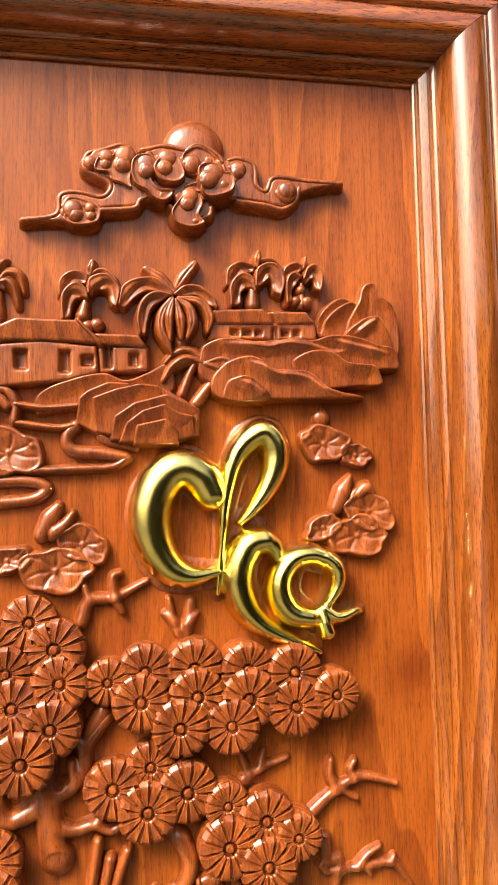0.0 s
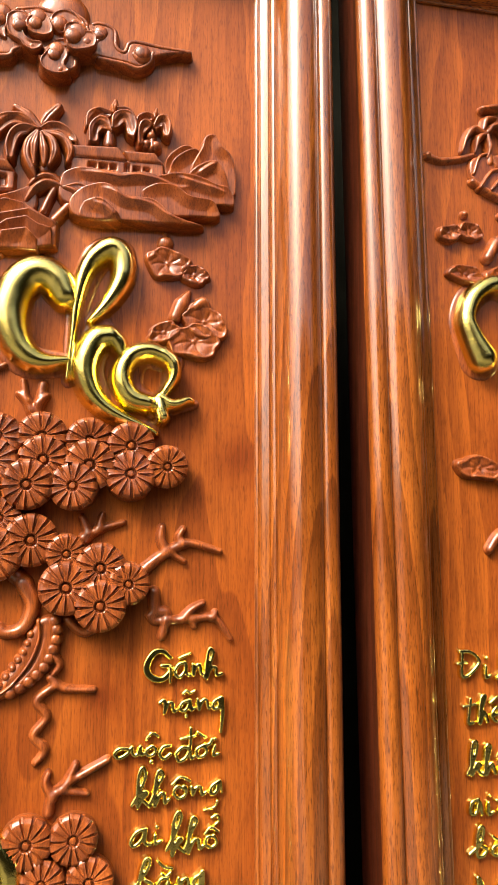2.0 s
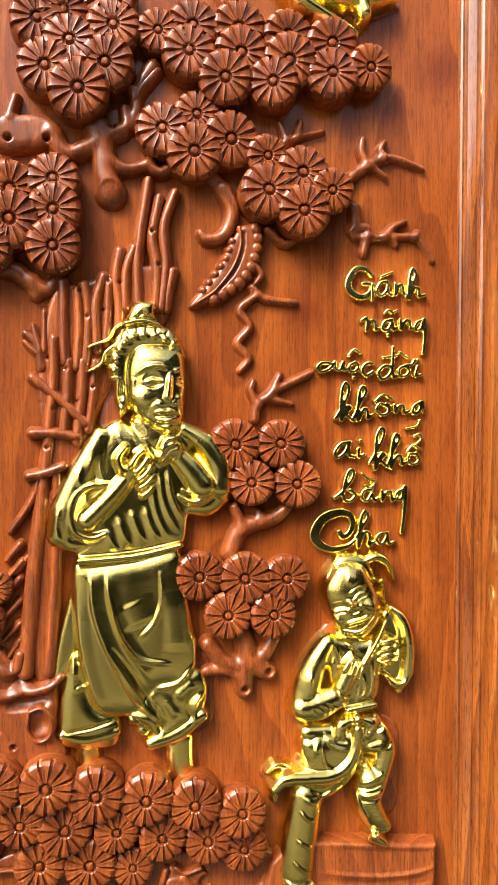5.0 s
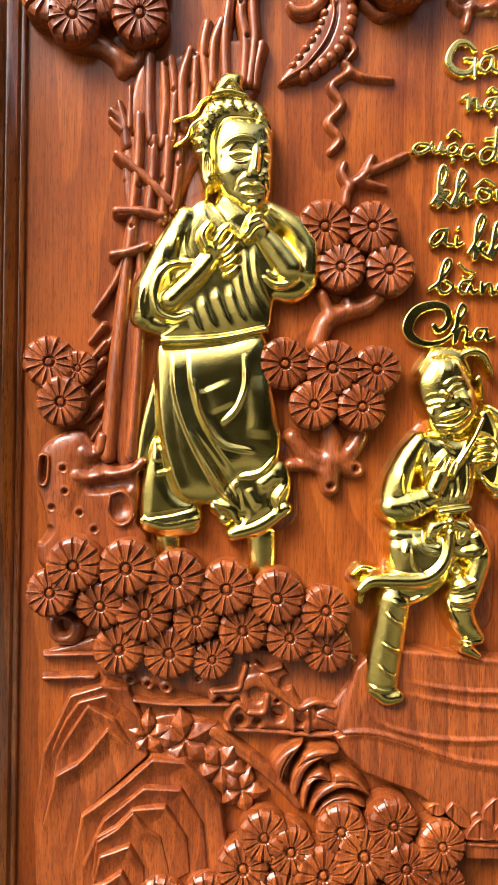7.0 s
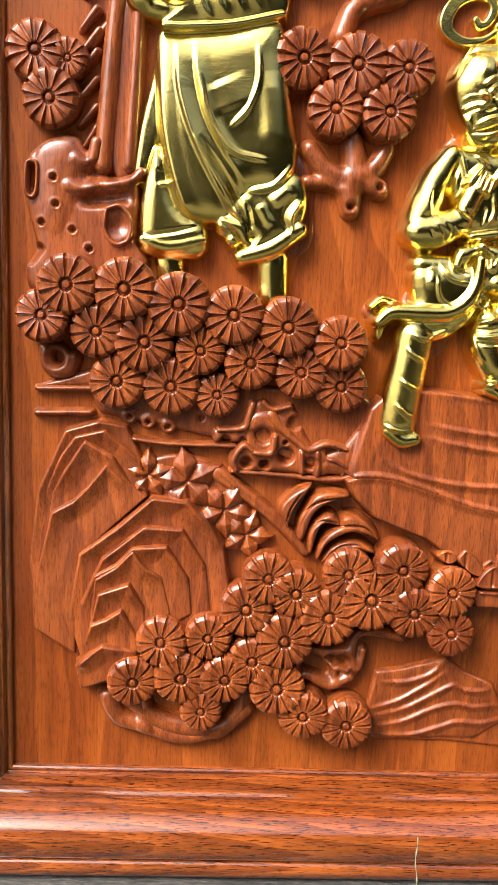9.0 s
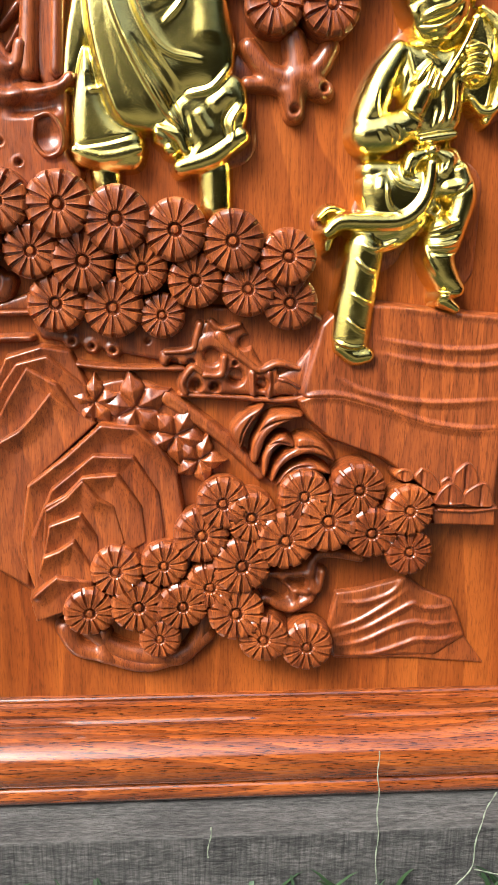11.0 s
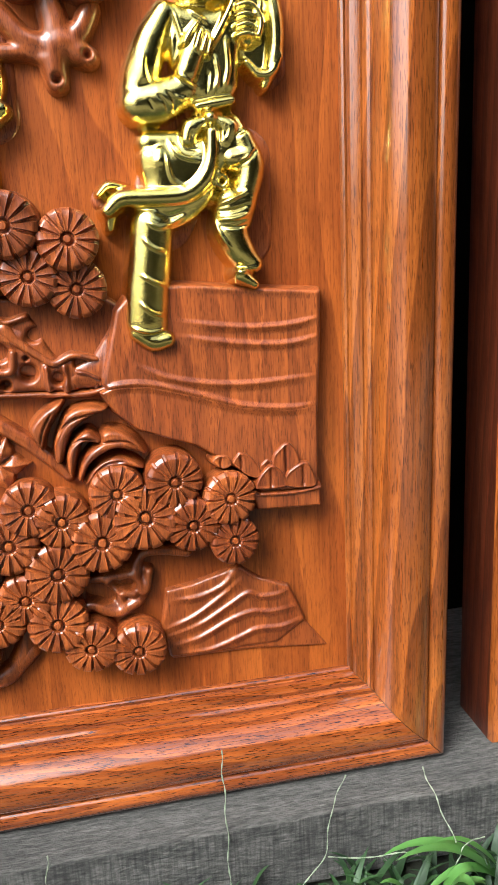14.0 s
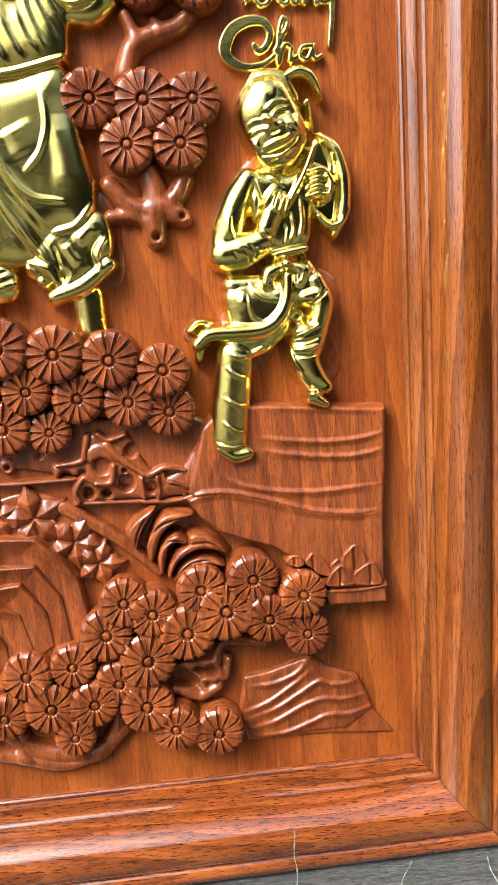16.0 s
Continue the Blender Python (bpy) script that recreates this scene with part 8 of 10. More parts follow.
m = Relief(0.9)
m.ball(39.9, 671.4, 4.1, 3.0, 4.2)
m.cut([(38.3, 698.4), (37.6, 687.4), (32.6, 674.1), (22.4, 661.5)], 1, 2)
carved_part("bead", m, whole)
m = Relief(0.9)
m.ball(35.5, 666.6, 4.1, 3.0, 4.2)
m.cut([(38.3, 698.4), (37.6, 687.4), (32.6, 674.1), (22.4, 661.5)], 1, 2)
carved_part("bead", m, whole)
m = Relief(0.9)
m.ball(30.4, 662.4, 4.1, 3.0, 4.2)
m.cut([(38.3, 698.4), (37.6, 687.4), (32.6, 674.1), (22.4, 661.5)], 1, 2)
carved_part("bead", m, whole)
m = Relief(0.9)
m.ball(25, 658.6, 4.1, 3.0, 4.2)
m.cut([(38.3, 698.4), (37.6, 687.4), (32.6, 674.1), (22.4, 661.5)], 1, 2)
carved_part("bead", m, whole)
m = Relief(0.9)
m.ball(19.2, 655.2, 4.1, 3.0, 4.2)
carved_part("bead", m, whole)
m = Relief(0.9)
m.ball(31, 693, 2.8, 2.8, 4.6)
m.cut([(38.3, 698.4), (37.6, 687.4), (32.6, 674.1), (22.4, 661.5)], 1, 2)
carved_part("bead", m, whole)
m = Relief(0.9)
m.ball(29.2, 687.1, 2.8, 2.8, 4.6)
m.cut([(38.3, 698.4), (37.6, 687.4), (32.6, 674.1), (22.4, 661.5)], 1, 2)
carved_part("bead", m, whole)
m = Relief(0.9)
m.ball(27, 681.6, 2.8, 2.8, 4.6)
m.cut([(38.3, 698.4), (37.6, 687.4), (32.6, 674.1), (22.4, 661.5)], 1, 2)
carved_part("bead", m, whole)
m = Relief(0.9)
m.ball(23.8, 676.4, 2.8, 2.8, 4.6)
m.cut([(38.3, 698.4), (37.6, 687.4), (32.6, 674.1), (22.4, 661.5)], 1, 2)
carved_part("bead", m, whole)
m = Relief(0.9)
m.ball(20.2, 671.2, 2.8, 2.8, 4.6)
m.cut([(38.3, 698.4), (37.6, 687.4), (32.6, 674.1), (22.4, 661.5)], 1, 2)
carved_part("bead", m, whole)
m = Relief(0.9)
m.ball(16.2, 665.7, 2.8, 2.8, 4.6)
carved_part("bead", m, whole)
m = Relief(0.9)
m.ball(12.3, 660.5, 2.8, 2.8, 4.6)
carved_part("bead", m, whole)
m = Relief(0.9)
m.line([(45, 679.6), (50.2, 672.5), (45.8, 665.8)], (3, 3, 2), 6, 0)
carved_part("stem", m, whole)

whole = thing("vine_relief", "carved wavy vine with a side shoot", "vine carving")
m = Relief(0.9, 3.0)
m.line([(44.5, 664.4), (53.4, 656.9), (73.5, 655.2)], (3, 3.4, 3, 2.4), 5, 0)
m.line([(47.5, 658.9), (36.5, 649.5), (43.2, 638.7), (35.2, 627.5), (42.6, 617.8), (36.7, 609.6)], (3, 3.4, 3, 3.4, 2.4), 5, 0)
carved_part("vine", m, whole)

whole = thing("bamboo_relief", "carved clump of bamboo canes lashed with crossing sticks", "bamboo carving")
m = Relief(0.9)
m.area([(-82.4, 655.2), (-63.3, 662.9), (-31.6, 674.6), (-8.3, 671.7), (-10, 642.7), (-27.7, 620.7), (-48.8, 591.7), (-62.7, 559.4), (-81.7, 520.2), (-90.1, 484.8), (-93.2, 421.1), (-79.4, 417.1), (-76.3, 484.6), (-80, 534.4), (-90.7, 591.2)], 5, 4, round_=True)
m.hole(-16.2, 675.8, 1.2, 4)
m.hole(-40.4, 663.5, 1.2, 4)
m.hole(-47.4, 664.1, 1.2, 4)
m.hole(-65, 657.1, 1.2, 4)
m.hole(-60.3, 641.5, 1.2, 4)
m.hole(-50.5, 646.1, 1.2, 4)
m.hole(-84.6, 615.4, 1.2, 4)
m.hole(-73.5, 608.5, 1.2, 4)
m.hole(-66.4, 588.6, 1.2, 4)
m.hole(-56.6, 597.3, 1.2, 4)
m.hole(-80.3, 583.5, 1.2, 4)
m.hole(-90, 586.9, 1.2, 4)
m.hole(-84.3, 559.3, 1.2, 4)
carved_part("clump", m, whole)
m = Relief(0.9)
m.line([(-23, 728.9), (-28.1, 692.7), (-29.8, 674.6), (-28.6, 647.7)], (3.4, 4, 4), 6, 3)
m.hole(-32.4, 689.7, 1.2, 4)
m.hole(-20.3, 696.6, 1.2, 4)
carved_part("cane", m, whole)
m = Relief(0.9)
m.line([(-16.1, 718.4), (-20.3, 693), (-17.3, 675), (-17.9, 648)], (3.4, 4, 4), 6, 3)
m.hole(-20.3, 696.6, 1.2, 4)
m.hole(-16.2, 675.8, 1.2, 4)
carved_part("cane", m, whole)
m = Relief(0.9)
m.line([(-6.1, 722.4), (-13.1, 700.4), (-11.6, 675.2), (-14.3, 648)], (3.4, 4, 4), 6, 3)
m.hole(-16.2, 675.8, 1.2, 4)
carved_part("cane", m, whole)
m = Relief(0.9)
m.line([(-7.2, 671.7), (-10, 657.2), (-10.7, 647)], (4, 3), 6, 3)
carved_part("cane", m, whole)
m = Relief(0.9)
m.line([(-40.5, 683.3), (-42.9, 667.1), (-40.6, 647.4), (-41.2, 627.6)], 4, 6, 3)
m.hole(-40.4, 663.5, 1.2, 4)
carved_part("cane", m, whole)
m = Relief(0.9)
m.line([(-31.6, 685.4), (-36.5, 670.8), (-37.1, 647.5)], 4, 6, 3)
m.hole(-32.4, 689.7, 1.2, 4)
m.hole(-40.4, 663.5, 1.2, 4)
carved_part("cane", m, whole)
m = Relief(0.9)
m.line([(-50.6, 666.8), (-55.5, 647), (-53.9, 620.2)], 4, 6, 3)
m.hole(-47.4, 664.1, 1.2, 4)
m.hole(-50.5, 646.1, 1.2, 4)
carved_part("cane", m, whole)
m = Relief(0.9)
m.line([(-47.1, 663.4), (-47.7, 641.8), (-49, 623.9)], 3.6, 6, 3)
m.hole(-47.4, 664.1, 1.2, 4)
m.hole(-50.5, 646.1, 1.2, 4)
carved_part("cane", m, whole)
m = Relief(0.9)
m.line([(-75.1, 662.6), (-75, 634.1), (-73.5, 612.7)], 4, 6, 3)
m.hole(-73.5, 608.5, 1.2, 4)
carved_part("cane", m, whole)
m = Relief(0.9)
m.line([(-66.7, 657.4), (-65.2, 634.3), (-66.5, 609.3)], 3.6, 6, 3)
m.hole(-65, 657.1, 1.2, 4)
carved_part("cane", m, whole)
m = Relief(0.9)
m.line([(-62.6, 661.1), (-59.6, 641.6), (-60.9, 613)], 3.6, 6, 3)
m.hole(-65, 657.1, 1.2, 4)
m.hole(-60.3, 641.5, 1.2, 4)
carved_part("cane", m, whole)
m = Relief(0.9)
m.line([(-80.5, 626.8), (-81.1, 598.4), (-83.7, 569.9)], 4, 6, 3)
m.hole(-84.6, 615.4, 1.2, 4)
m.hole(-80.3, 583.5, 1.2, 4)
carved_part("cane", m, whole)
m = Relief(0.9)
m.line([(-71.7, 612.8), (-72, 591.4), (-73.9, 570)], 4, 6, 3)
m.hole(-73.5, 608.5, 1.2, 4)
carved_part("cane", m, whole)
m = Relief(0.9)
m.line([(-63, 612.9), (-63.6, 591.5), (-66.2, 562.9)], 4, 6, 3)
m.hole(-66.4, 588.6, 1.2, 4)
carved_part("cane", m, whole)
m = Relief(0.9)
m.line([(-55.3, 613), (-56.6, 591.6), (-59.3, 570.1)], 3.6, 6, 3)
m.hole(-56.6, 597.3, 1.2, 4)
carved_part("cane", m, whole)
m = Relief(0.9)
m.line([(-83, 566.4), (-86.9, 534.4), (-91.5, 484.8), (-96.7, 419.4)], (4.4, 4.6, 5.4, 6), 7, 2)
m.hole(-84.3, 559.3, 1.2, 4)
carved_part("cane", m, whole)
m = Relief(0.9)
m.line([(-78.7, 545.1), (-78.4, 491.7), (-82.2, 419)], (3.6, 4, 4.4), 7, 2)
carved_part("cane", m, whole)
m = Relief(0.9)
m.line([(-86.3, 548.6), (-93.1, 527.3), (-106.8, 506.2)], (3.6, 3, 2), 6, 1)
carved_part("cane", m, whole)
m = Relief(0.9)
m.line([(-81.4, 530.9), (-90.2, 499), (-103.9, 481.4)], (3, 3), 5, 0)
carved_part("cane", m, whole)
m = Relief(0.9)
m.line([(-100.6, 499.1), (-108.8, 488.5)], (2.6, 1.6), 4, 2)
carved_part("cane", m, whole)
m = Relief(0.9)
m.line([(-99.1, 488.4), (-109.4, 476.2)], (2.6, 1.6), 4, 2)
carved_part("cane", m, whole)
m = Relief(0.9)
m.line([(-100.4, 477.8), (-110.7, 463.9)], (2.6, 1.6), 4, 2)
carved_part("cane", m, whole)
m = Relief(0.9)
m.line([(-100.4, 463.7), (-111.3, 451.5)], (2.6, 1.6), 4, 2)
carved_part("cane", m, whole)
m = Relief(0.9)
m.line([(-100.3, 449.5), (-109.8, 439.2)], (2.6, 1.6), 4, 2)
carved_part("cane", m, whole)
m = Relief(0.9)
m.line([(-100.2, 438.9), (-107, 428.5)], (2.6, 1.6), 4, 2)
carved_part("cane", m, whole)
m = Relief(0.9)
m.line([(-93.6, 602.5), (-76.8, 589.2), (-61, 574.4)], (3.2, 3.4), 5, 5)
m.hole(-66.4, 588.6, 1.2, 4)
m.hole(-80.3, 583.5, 1.2, 4)
m.hole(-90, 586.9, 1.2, 4)
carved_part("cane", m, whole)
m = Relief(0.9)
m.line([(-93.4, 568.1), (-78.5, 568.2), (-65.5, 565.8)], (3.2, 3.4, 3), 5, 6)
carved_part("cane", m, whole)
m = Relief(0.9)
m.line([(-95.3, 541.5), (-85.3, 543.3), (-73.8, 547.9)], (3, 3.4, 3), 5, 6)
carved_part("cane", m, whole)
m = Relief(0.9)
m.line([(-88.1, 608.9), (-90.9, 623.1), (-97.8, 630)], (4, 3), 6, 1)
m.hole(-84.6, 615.4, 1.2, 4)
carved_part("cane", m, whole)
m = Relief(0.9)
m.line([(-89.2, 619.6), (-93.7, 635.4)], (3, 2), 6, 1)
carved_part("cane", m, whole)
m = Relief(0.9)
m.line([(-86.7, 619.6), (-86.9, 644.5)], (3, 2), 6, 1)
carved_part("cane", m, whole)
m = Relief(0.9)
m.line([(-90.9, 617.8), (-98.5, 624.7)], (3, 2), 6, 1)
carved_part("cane", m, whole)

whole = thing("rock_relief", "carved pitted rock mound at the foot of the bamboo", "rock carving")
m = Relief(0.7, 3.0)
m.area([(-138.7, 412.3), (-136.7, 422.8), (-125.5, 431.8), (-111.5, 433.8), (-102.7, 423.5), (-79.8, 411.7), (-77.5, 401.3), (-78.6, 380.3), (-72.1, 364.7), (-107, 351.6), (-124.6, 349.4), (-136.6, 350.9), (-138.9, 363.2), (-133.4, 374.9), (-136.7, 389.6), (-139.6, 400.1)], 8, 9, round_=True)
m.area([(-129.7, 427.5), (-113.3, 430.3), (-106.4, 414.7), (-109.7, 400.7), (-119.7, 380.9), (-130.7, 388), (-133.4, 410.7)], 9.4, 13, round_=True)
m.line([(-110.7, 420.9), (-103, 418.3), (-99.6, 430.2)], 4, 4, 6)
m.line([(-114.7, 406.9), (-104.9, 405.3), (-98, 412.1), (-91.6, 408.4), (-82.6, 411), (-75.6, 416)], (3.6, 4.4, 4, 4, 3), 4, 7)
m.swell([(-106.4, 412.6), (-91, 416.1), (-78.5, 418.7)], 7.5, -6)
m.swell([(-109, 399.6), (-94.3, 400.9), (-80.3, 403.3)], 6, -4.5)
m.swell([(-87.6, 387)], 8, -3)
m.cut([(-135.2, 414.8), (-135.1, 405.1)], 2.6, 3)
m.cut([(-136.1, 366.8), (-131.2, 372.9)], 3, 4)
m.swell([(-122.8, 410.9)], 4.2, 1.5)
m.hole(-122.8, 410.9, 2, 5)
m.swell([(-121.6, 396.9)], 4.2, 1.5)
m.hole(-121.6, 396.9, 2, 5)
m.swell([(-129.6, 387)], 4.2, 1.5)
m.hole(-129.6, 387, 2, 5)
m.swell([(-112.7, 383.8)], 4.2, 1.5)
m.hole(-112.7, 383.8, 2, 5)
m.swell([(-103.4, 373.8)], 4.2, 1.5)
m.hole(-103.4, 373.8, 2, 5)
carved_part("mound", m, whole)
m = Relief(0.6)
m.line([(-93.5, 395.8), (-85.9, 397.3), (-80.5, 389), (-81.8, 379.6), (-89.1, 377), (-94.8, 384.2), (-94.2, 394)], 1.4, 2.4, 8)
carved_part("rim", m, whole)
m = Relief(0.6)
m.line([(-135.2, 419.4), (-131.7, 417), (-132.3, 403.7), (-135, 400.2), (-137.9, 403.6), (-137.3, 416.9), (-135.6, 419)], 1.3, 2.4, 8)
carved_part("rim", m, whole)

whole = thing("ground_relief", "carved layered ground with small pits and roots", "ground carving")
m = Relief(0.9, 3.0)
m.area([(-135.6, 295.6), (-104.1, 296.7), (-97.6, 282.2), (-15.2, 266.6), (46.1, 248.1), (62.7, 252.7), (73.8, 286.3), (53, 298.9), (0, 300.3), (-104.1, 306.4)], 4, 3)
m.hole(-80.3, 280.1, 1.6, 4)
m.hole(-69.5, 277.5, 1.6, 4)
m.hole(-57.7, 275.2, 1.6, 4)
m.hole(-38.7, 280.8, 1.6, 4)
for x, z in ((-80.3, 280.1), (-69.5, 277.5), (-57.7, 275.2)):
    m.ring(x, z, 2.9, 1.3, 1.6, 3.6)
carved_part("ground", m, whole)
m = Relief(0.9, 3.0)
m.line([(-133.7, 295), (-101.5, 296.1)], 1.5, 3, 3.5)
carved_part("root", m, whole)
m = Relief(0.9, 3.0)
m.line([(-133.9, 280.9), (-102.5, 282)], 1.8, 3, 3.5)
carved_part("root", m, whole)
m = Relief(0.9, 3.0)
m.line([(-77.9, 267.2), (-58.1, 265.2), (-18.4, 265.1)], 1.6, 3, 3.5)
carved_part("root", m, whole)
m = Relief(0.9, 3.0)
m.line([(-19.6, 250.2), (15.7, 248.5), (42.7, 247.3), (62.7, 253.4), (83.3, 249.2)], (1.8, 2, 2), 3.5, 4)
carved_part("root", m, whole)

whole = thing("root_relief", "carved tangle of pierced roots over the ledge", "root carving")
m = Relief(0.6, 3.2)
m.area([(-31.7, 274.2), (-28.4, 275.5), (-13.8, 276.4), (-11.2, 283.9), (-8.6, 290.8), (-1.9, 293.3), (2.8, 288.3), (12.8, 290.3), (18.1, 285.8), (21.3, 276.8), (28.5, 267.7), (44.5, 267.9), (47.5, 264.1), (39.1, 260.4), (48.0, 255.2), (45.4, 248.9), (22.4, 249.9), (-0.4, 250.5), (-17.5, 251.3), (-20.2, 257.2), (-14.0, 266.4), (-19.1, 267.4), (-30.4, 267.2)], 7.38, 4, round_=True)
m.line([(-3.0, 291.9), (2.8, 287.7), (13.1, 290.1)], (1.79, 2.01, 1.56), 3.28, 6.56)
m.line([(38.0, 259.8), (47.6, 255.2)], (1.79, 1.34), 3.28, 6.56)
m.line([(20.8, 262.9), (21.5, 251.0)], (1.68, 1.56), 3.28, 6.15)
m.line([(30.1, 263.1), (30.4, 250.1)], (1.68, 1.79), 3.28, 6.15)
m.line([(-8.2, 279.4), (-1.5, 280.8), (7.6, 278.7)], (4.47, 4.92, 4.02), 2.46, 6.56)
m.swell([(-2.3, 272.3)], 6.48, -9)
m.swell([(-14.0, 268.9)], 2.75, -9)
m.swell([(-24.0, 268.2)], 4.21, -9)
m.swell([(16.3, 280.5)], 5.19, -9)
m.swell([(-11.9, 255.7)], 5.19, -9)
m.swell([(-0.9, 254.9)], 4.21, -9)
m.swell([(11.2, 260.7)], 6.48, -9)
m.swell([(26.2, 256.6)], 4.86, -9)
m.swell([(38.4, 263.8)], 4.21, -9)
m.swell([(40.1, 252.1)], 6.16, -9)
m.swell([(10.9, 268.4)], 3.6, 1.2)
m.hole(10.9, 268.4, 1.7, 5)
carved_part("root", m, whole)
m = Relief(0.6)
m.line([(-9.1, 290.3), (-11.2, 282.8), (-13.8, 276.4), (-28.4, 274.6)], (2.23, 2.46, 2.23, 1.56), 3.28, 6.56)
carved_part("root", m, whole)
m = Relief(0.6)
m.line([(1.8, 284.3), (7.7, 277.5), (17.1, 269.7), (25.2, 264.7), (35.3, 268.5), (47.1, 265.6)], (3.8, 2.9, 2.23, 2.23, 2.01, 1.34), 3.28, 6.97)
carved_part("root", m, whole)
m = Relief(0.6)
m.line([(-17.5, 251.5), (-19.1, 257.9), (-13.4, 266.1), (-8.2, 263.1)], (2.01, 2.01, 2.23, 1.56), 3.28, 6.56)
carved_part("root", m, whole)
m = Relief(0.6)
m.line([(-6.5, 262.0), (2.6, 262.4), (4.7, 271.7)], (2.01, 2.46, 2.23), 3.28, 6.97)
carved_part("root", m, whole)

whole = thing("ledge_relief", "carved stepped rock ledge with rippled strata", "ledge carving")
m = Relief(0.6, 4.0)
m.area([(28, 259), (45, 267), (60, 288), (75, 300), (75, 250), (48, 250), (30, 250)], 8.0, 9)
m.area([(58.2, 290.8), (69.4, 302.4), (93.8, 302.9), (131.5, 298.8), (171.5, 295.8), (170.6, 261.4), (168.2, 224), (151, 223), (124.1, 227), (98.1, 236), (73, 243), (55, 244), (48.3, 251.6)], 10.5, 3)
m.scarp([(93.2, 302.3), (131.5, 298.8), (171.5, 294.6)], 2.0, 5)
m.scarp([(90.6, 283), (124.8, 278), (151, 277.6), (170.3, 280.7)], 1.9, 4.5)
m.scarp([(90.3, 275.1), (124.7, 269.2), (151, 267.5), (169.1, 270.5)], 1.9, 4.5)
m.scarp([(67.3, 261.5), (88.9, 251.9), (124.3, 246.8), (168.7, 248.4)], 2.0, 5)
m.scarp([(46.5, 246.7), (55.1, 251.2), (73, 250.9), (98.2, 243.7), (124.1, 235), (151, 231.4), (167.5, 232.4)], 2.3, 6)
m.scarp([(-31.1, 251.1), (12.1, 248.9), (38.9, 246.5), (48.1, 248.5)], 2.3, 6)
carved_part("ledge", m, whole)
m = Relief(0.6)
m.area([(46.6, 247.9), (55.1, 251.2), (73, 250.9), (98.2, 243.7), (124.1, 235), (151, 231.4), (168.2, 232.4), (167.4, 171.8), (134.2, 173.7), (130.2, 189.9), (97.2, 212.9), (65.5, 225), (54.1, 235.4)], 10.7, 2)
m.scarp([(67.3, 261.5), (88.9, 251.9), (124.3, 246.8), (168.7, 248.4)], 2.0, 5)
m.scarp([(46.5, 246.7), (55.1, 251.2), (73, 250.9), (98.2, 243.7), (124.1, 235), (151, 231.4), (167.5, 232.4)], 2.3, 6)
m.scarp([(-31.1, 251.1), (12.1, 248.9), (38.9, 246.5), (48.1, 248.5)], 2.3, 6)
carved_part("ledge", m, whole)

whole = thing("tuft_relief", "carved tuft of curved grass blades", "grass carving")
m = Relief(0.5)
m.area([(34.2, 197.9), (38.9, 206.2), (46.4, 211.0), (54.7, 212.4), (63.8, 208.5), (67.2, 203.3), (56.4, 205.8), (46.0, 205.6), (37.3, 197.7)], 12.5, 2.6, round_=True)
m.swell([(39.7, 202.9), (47.2, 208.2), (56.6, 209.1)], 0.9, -2.4)
carved_part("blade", m, whole)
m = Relief(0.5)
m.area([(13.2, 219.6), (8.9, 228.8), (11.1, 234.8), (18.6, 241.5), (27.3, 245.0), (24.3, 239.0), (19.9, 233.1), (16.5, 226.1), (14.5, 218.9)], 13, 2.6, round_=True)
m.swell([(13.5, 222.2), (15.7, 230.3), (20.8, 238.8)], 0.9, -2.4)
carved_part("blade", m, whole)
m = Relief(0.5)
m.area([(20.6, 212.2), (21.0, 222.8), (24.7, 231.4), (28.2, 237.8), (35.4, 241.2), (44.4, 241.1), (50.1, 238.4), (41.0, 235.2), (33.6, 231.0), (28.3, 224.3), (24.3, 211.9)], 13.5, 2.6, round_=True)
m.swell([(21.4, 221.7), (25.6, 229.7), (32.0, 235.0), (46.2, 237.6)], 0.9, -2.4)
carved_part("blade", m, whole)
m = Relief(0.5)
m.area([(26.6, 205.5), (26.2, 215.1), (29.8, 222.2), (35.4, 227.2), (40.4, 227.9), (45.3, 222.6), (44.0, 220.4), (36.9, 221.5), (32.8, 217.5), (29.1, 203.1)], 14, 2.6, round_=True)
m.swell([(29.3, 220.1), (35.1, 223.7), (43.1, 222.6)], 0.9, -2.4)
carved_part("blade", m, whole)
m = Relief(0.5)
m.area([(31.2, 201.0), (33.0, 209.4), (38.6, 216.9), (45.0, 221.2), (45.8, 225.9), (50.5, 227.8), (58.5, 225.7), (65.4, 219.8), (69.3, 212.0), (62.0, 214.9), (52.9, 216.6), (44.5, 213.6), (38.0, 208.5), (33.8, 200.7)], 14.5, 2.6, round_=True)
m.swell([(43.9, 220.4), (52.1, 221.3), (60.2, 219.8), (67.1, 213.1)], 0.9, -2.4)
carved_part("blade", m, whole)
m = Relief(0.9)
m.line([(-28.4, 248.4), (-6.9, 233.2), (9.7, 219.5), (26.6, 202)], (4.88, 3.66), 4, 2)
m.cut([(-26, 246), (-5, 231), (11, 217)], 0.6, 1.2)
carved_part("stem", m, whole)

whole = thing("star_leaf_relief", "carved sprig of five-pointed leaves over the rock", "leaf carving")
m = Relief(0.9)
m.area([(-81.3, 239.8), (-68, 254.8), (-46, 258.7), (-25.4, 249.7), (-5.8, 223.6), (-3.4, 204), (-24.3, 209), (-48.8, 224.6), (-72.8, 234.7)], 3, 3, round_=True)
carved_part("stem", m, whole)
m = Relief(0.5)
m.star(-68.9, 245.7, 14.2, 90)
carved_part("leaf", m, whole)
m = Relief(0.5)
m.star(-45.7, 242.7, 19.6, 100)
carved_part("leaf", m, whole)
m = Relief(0.5)
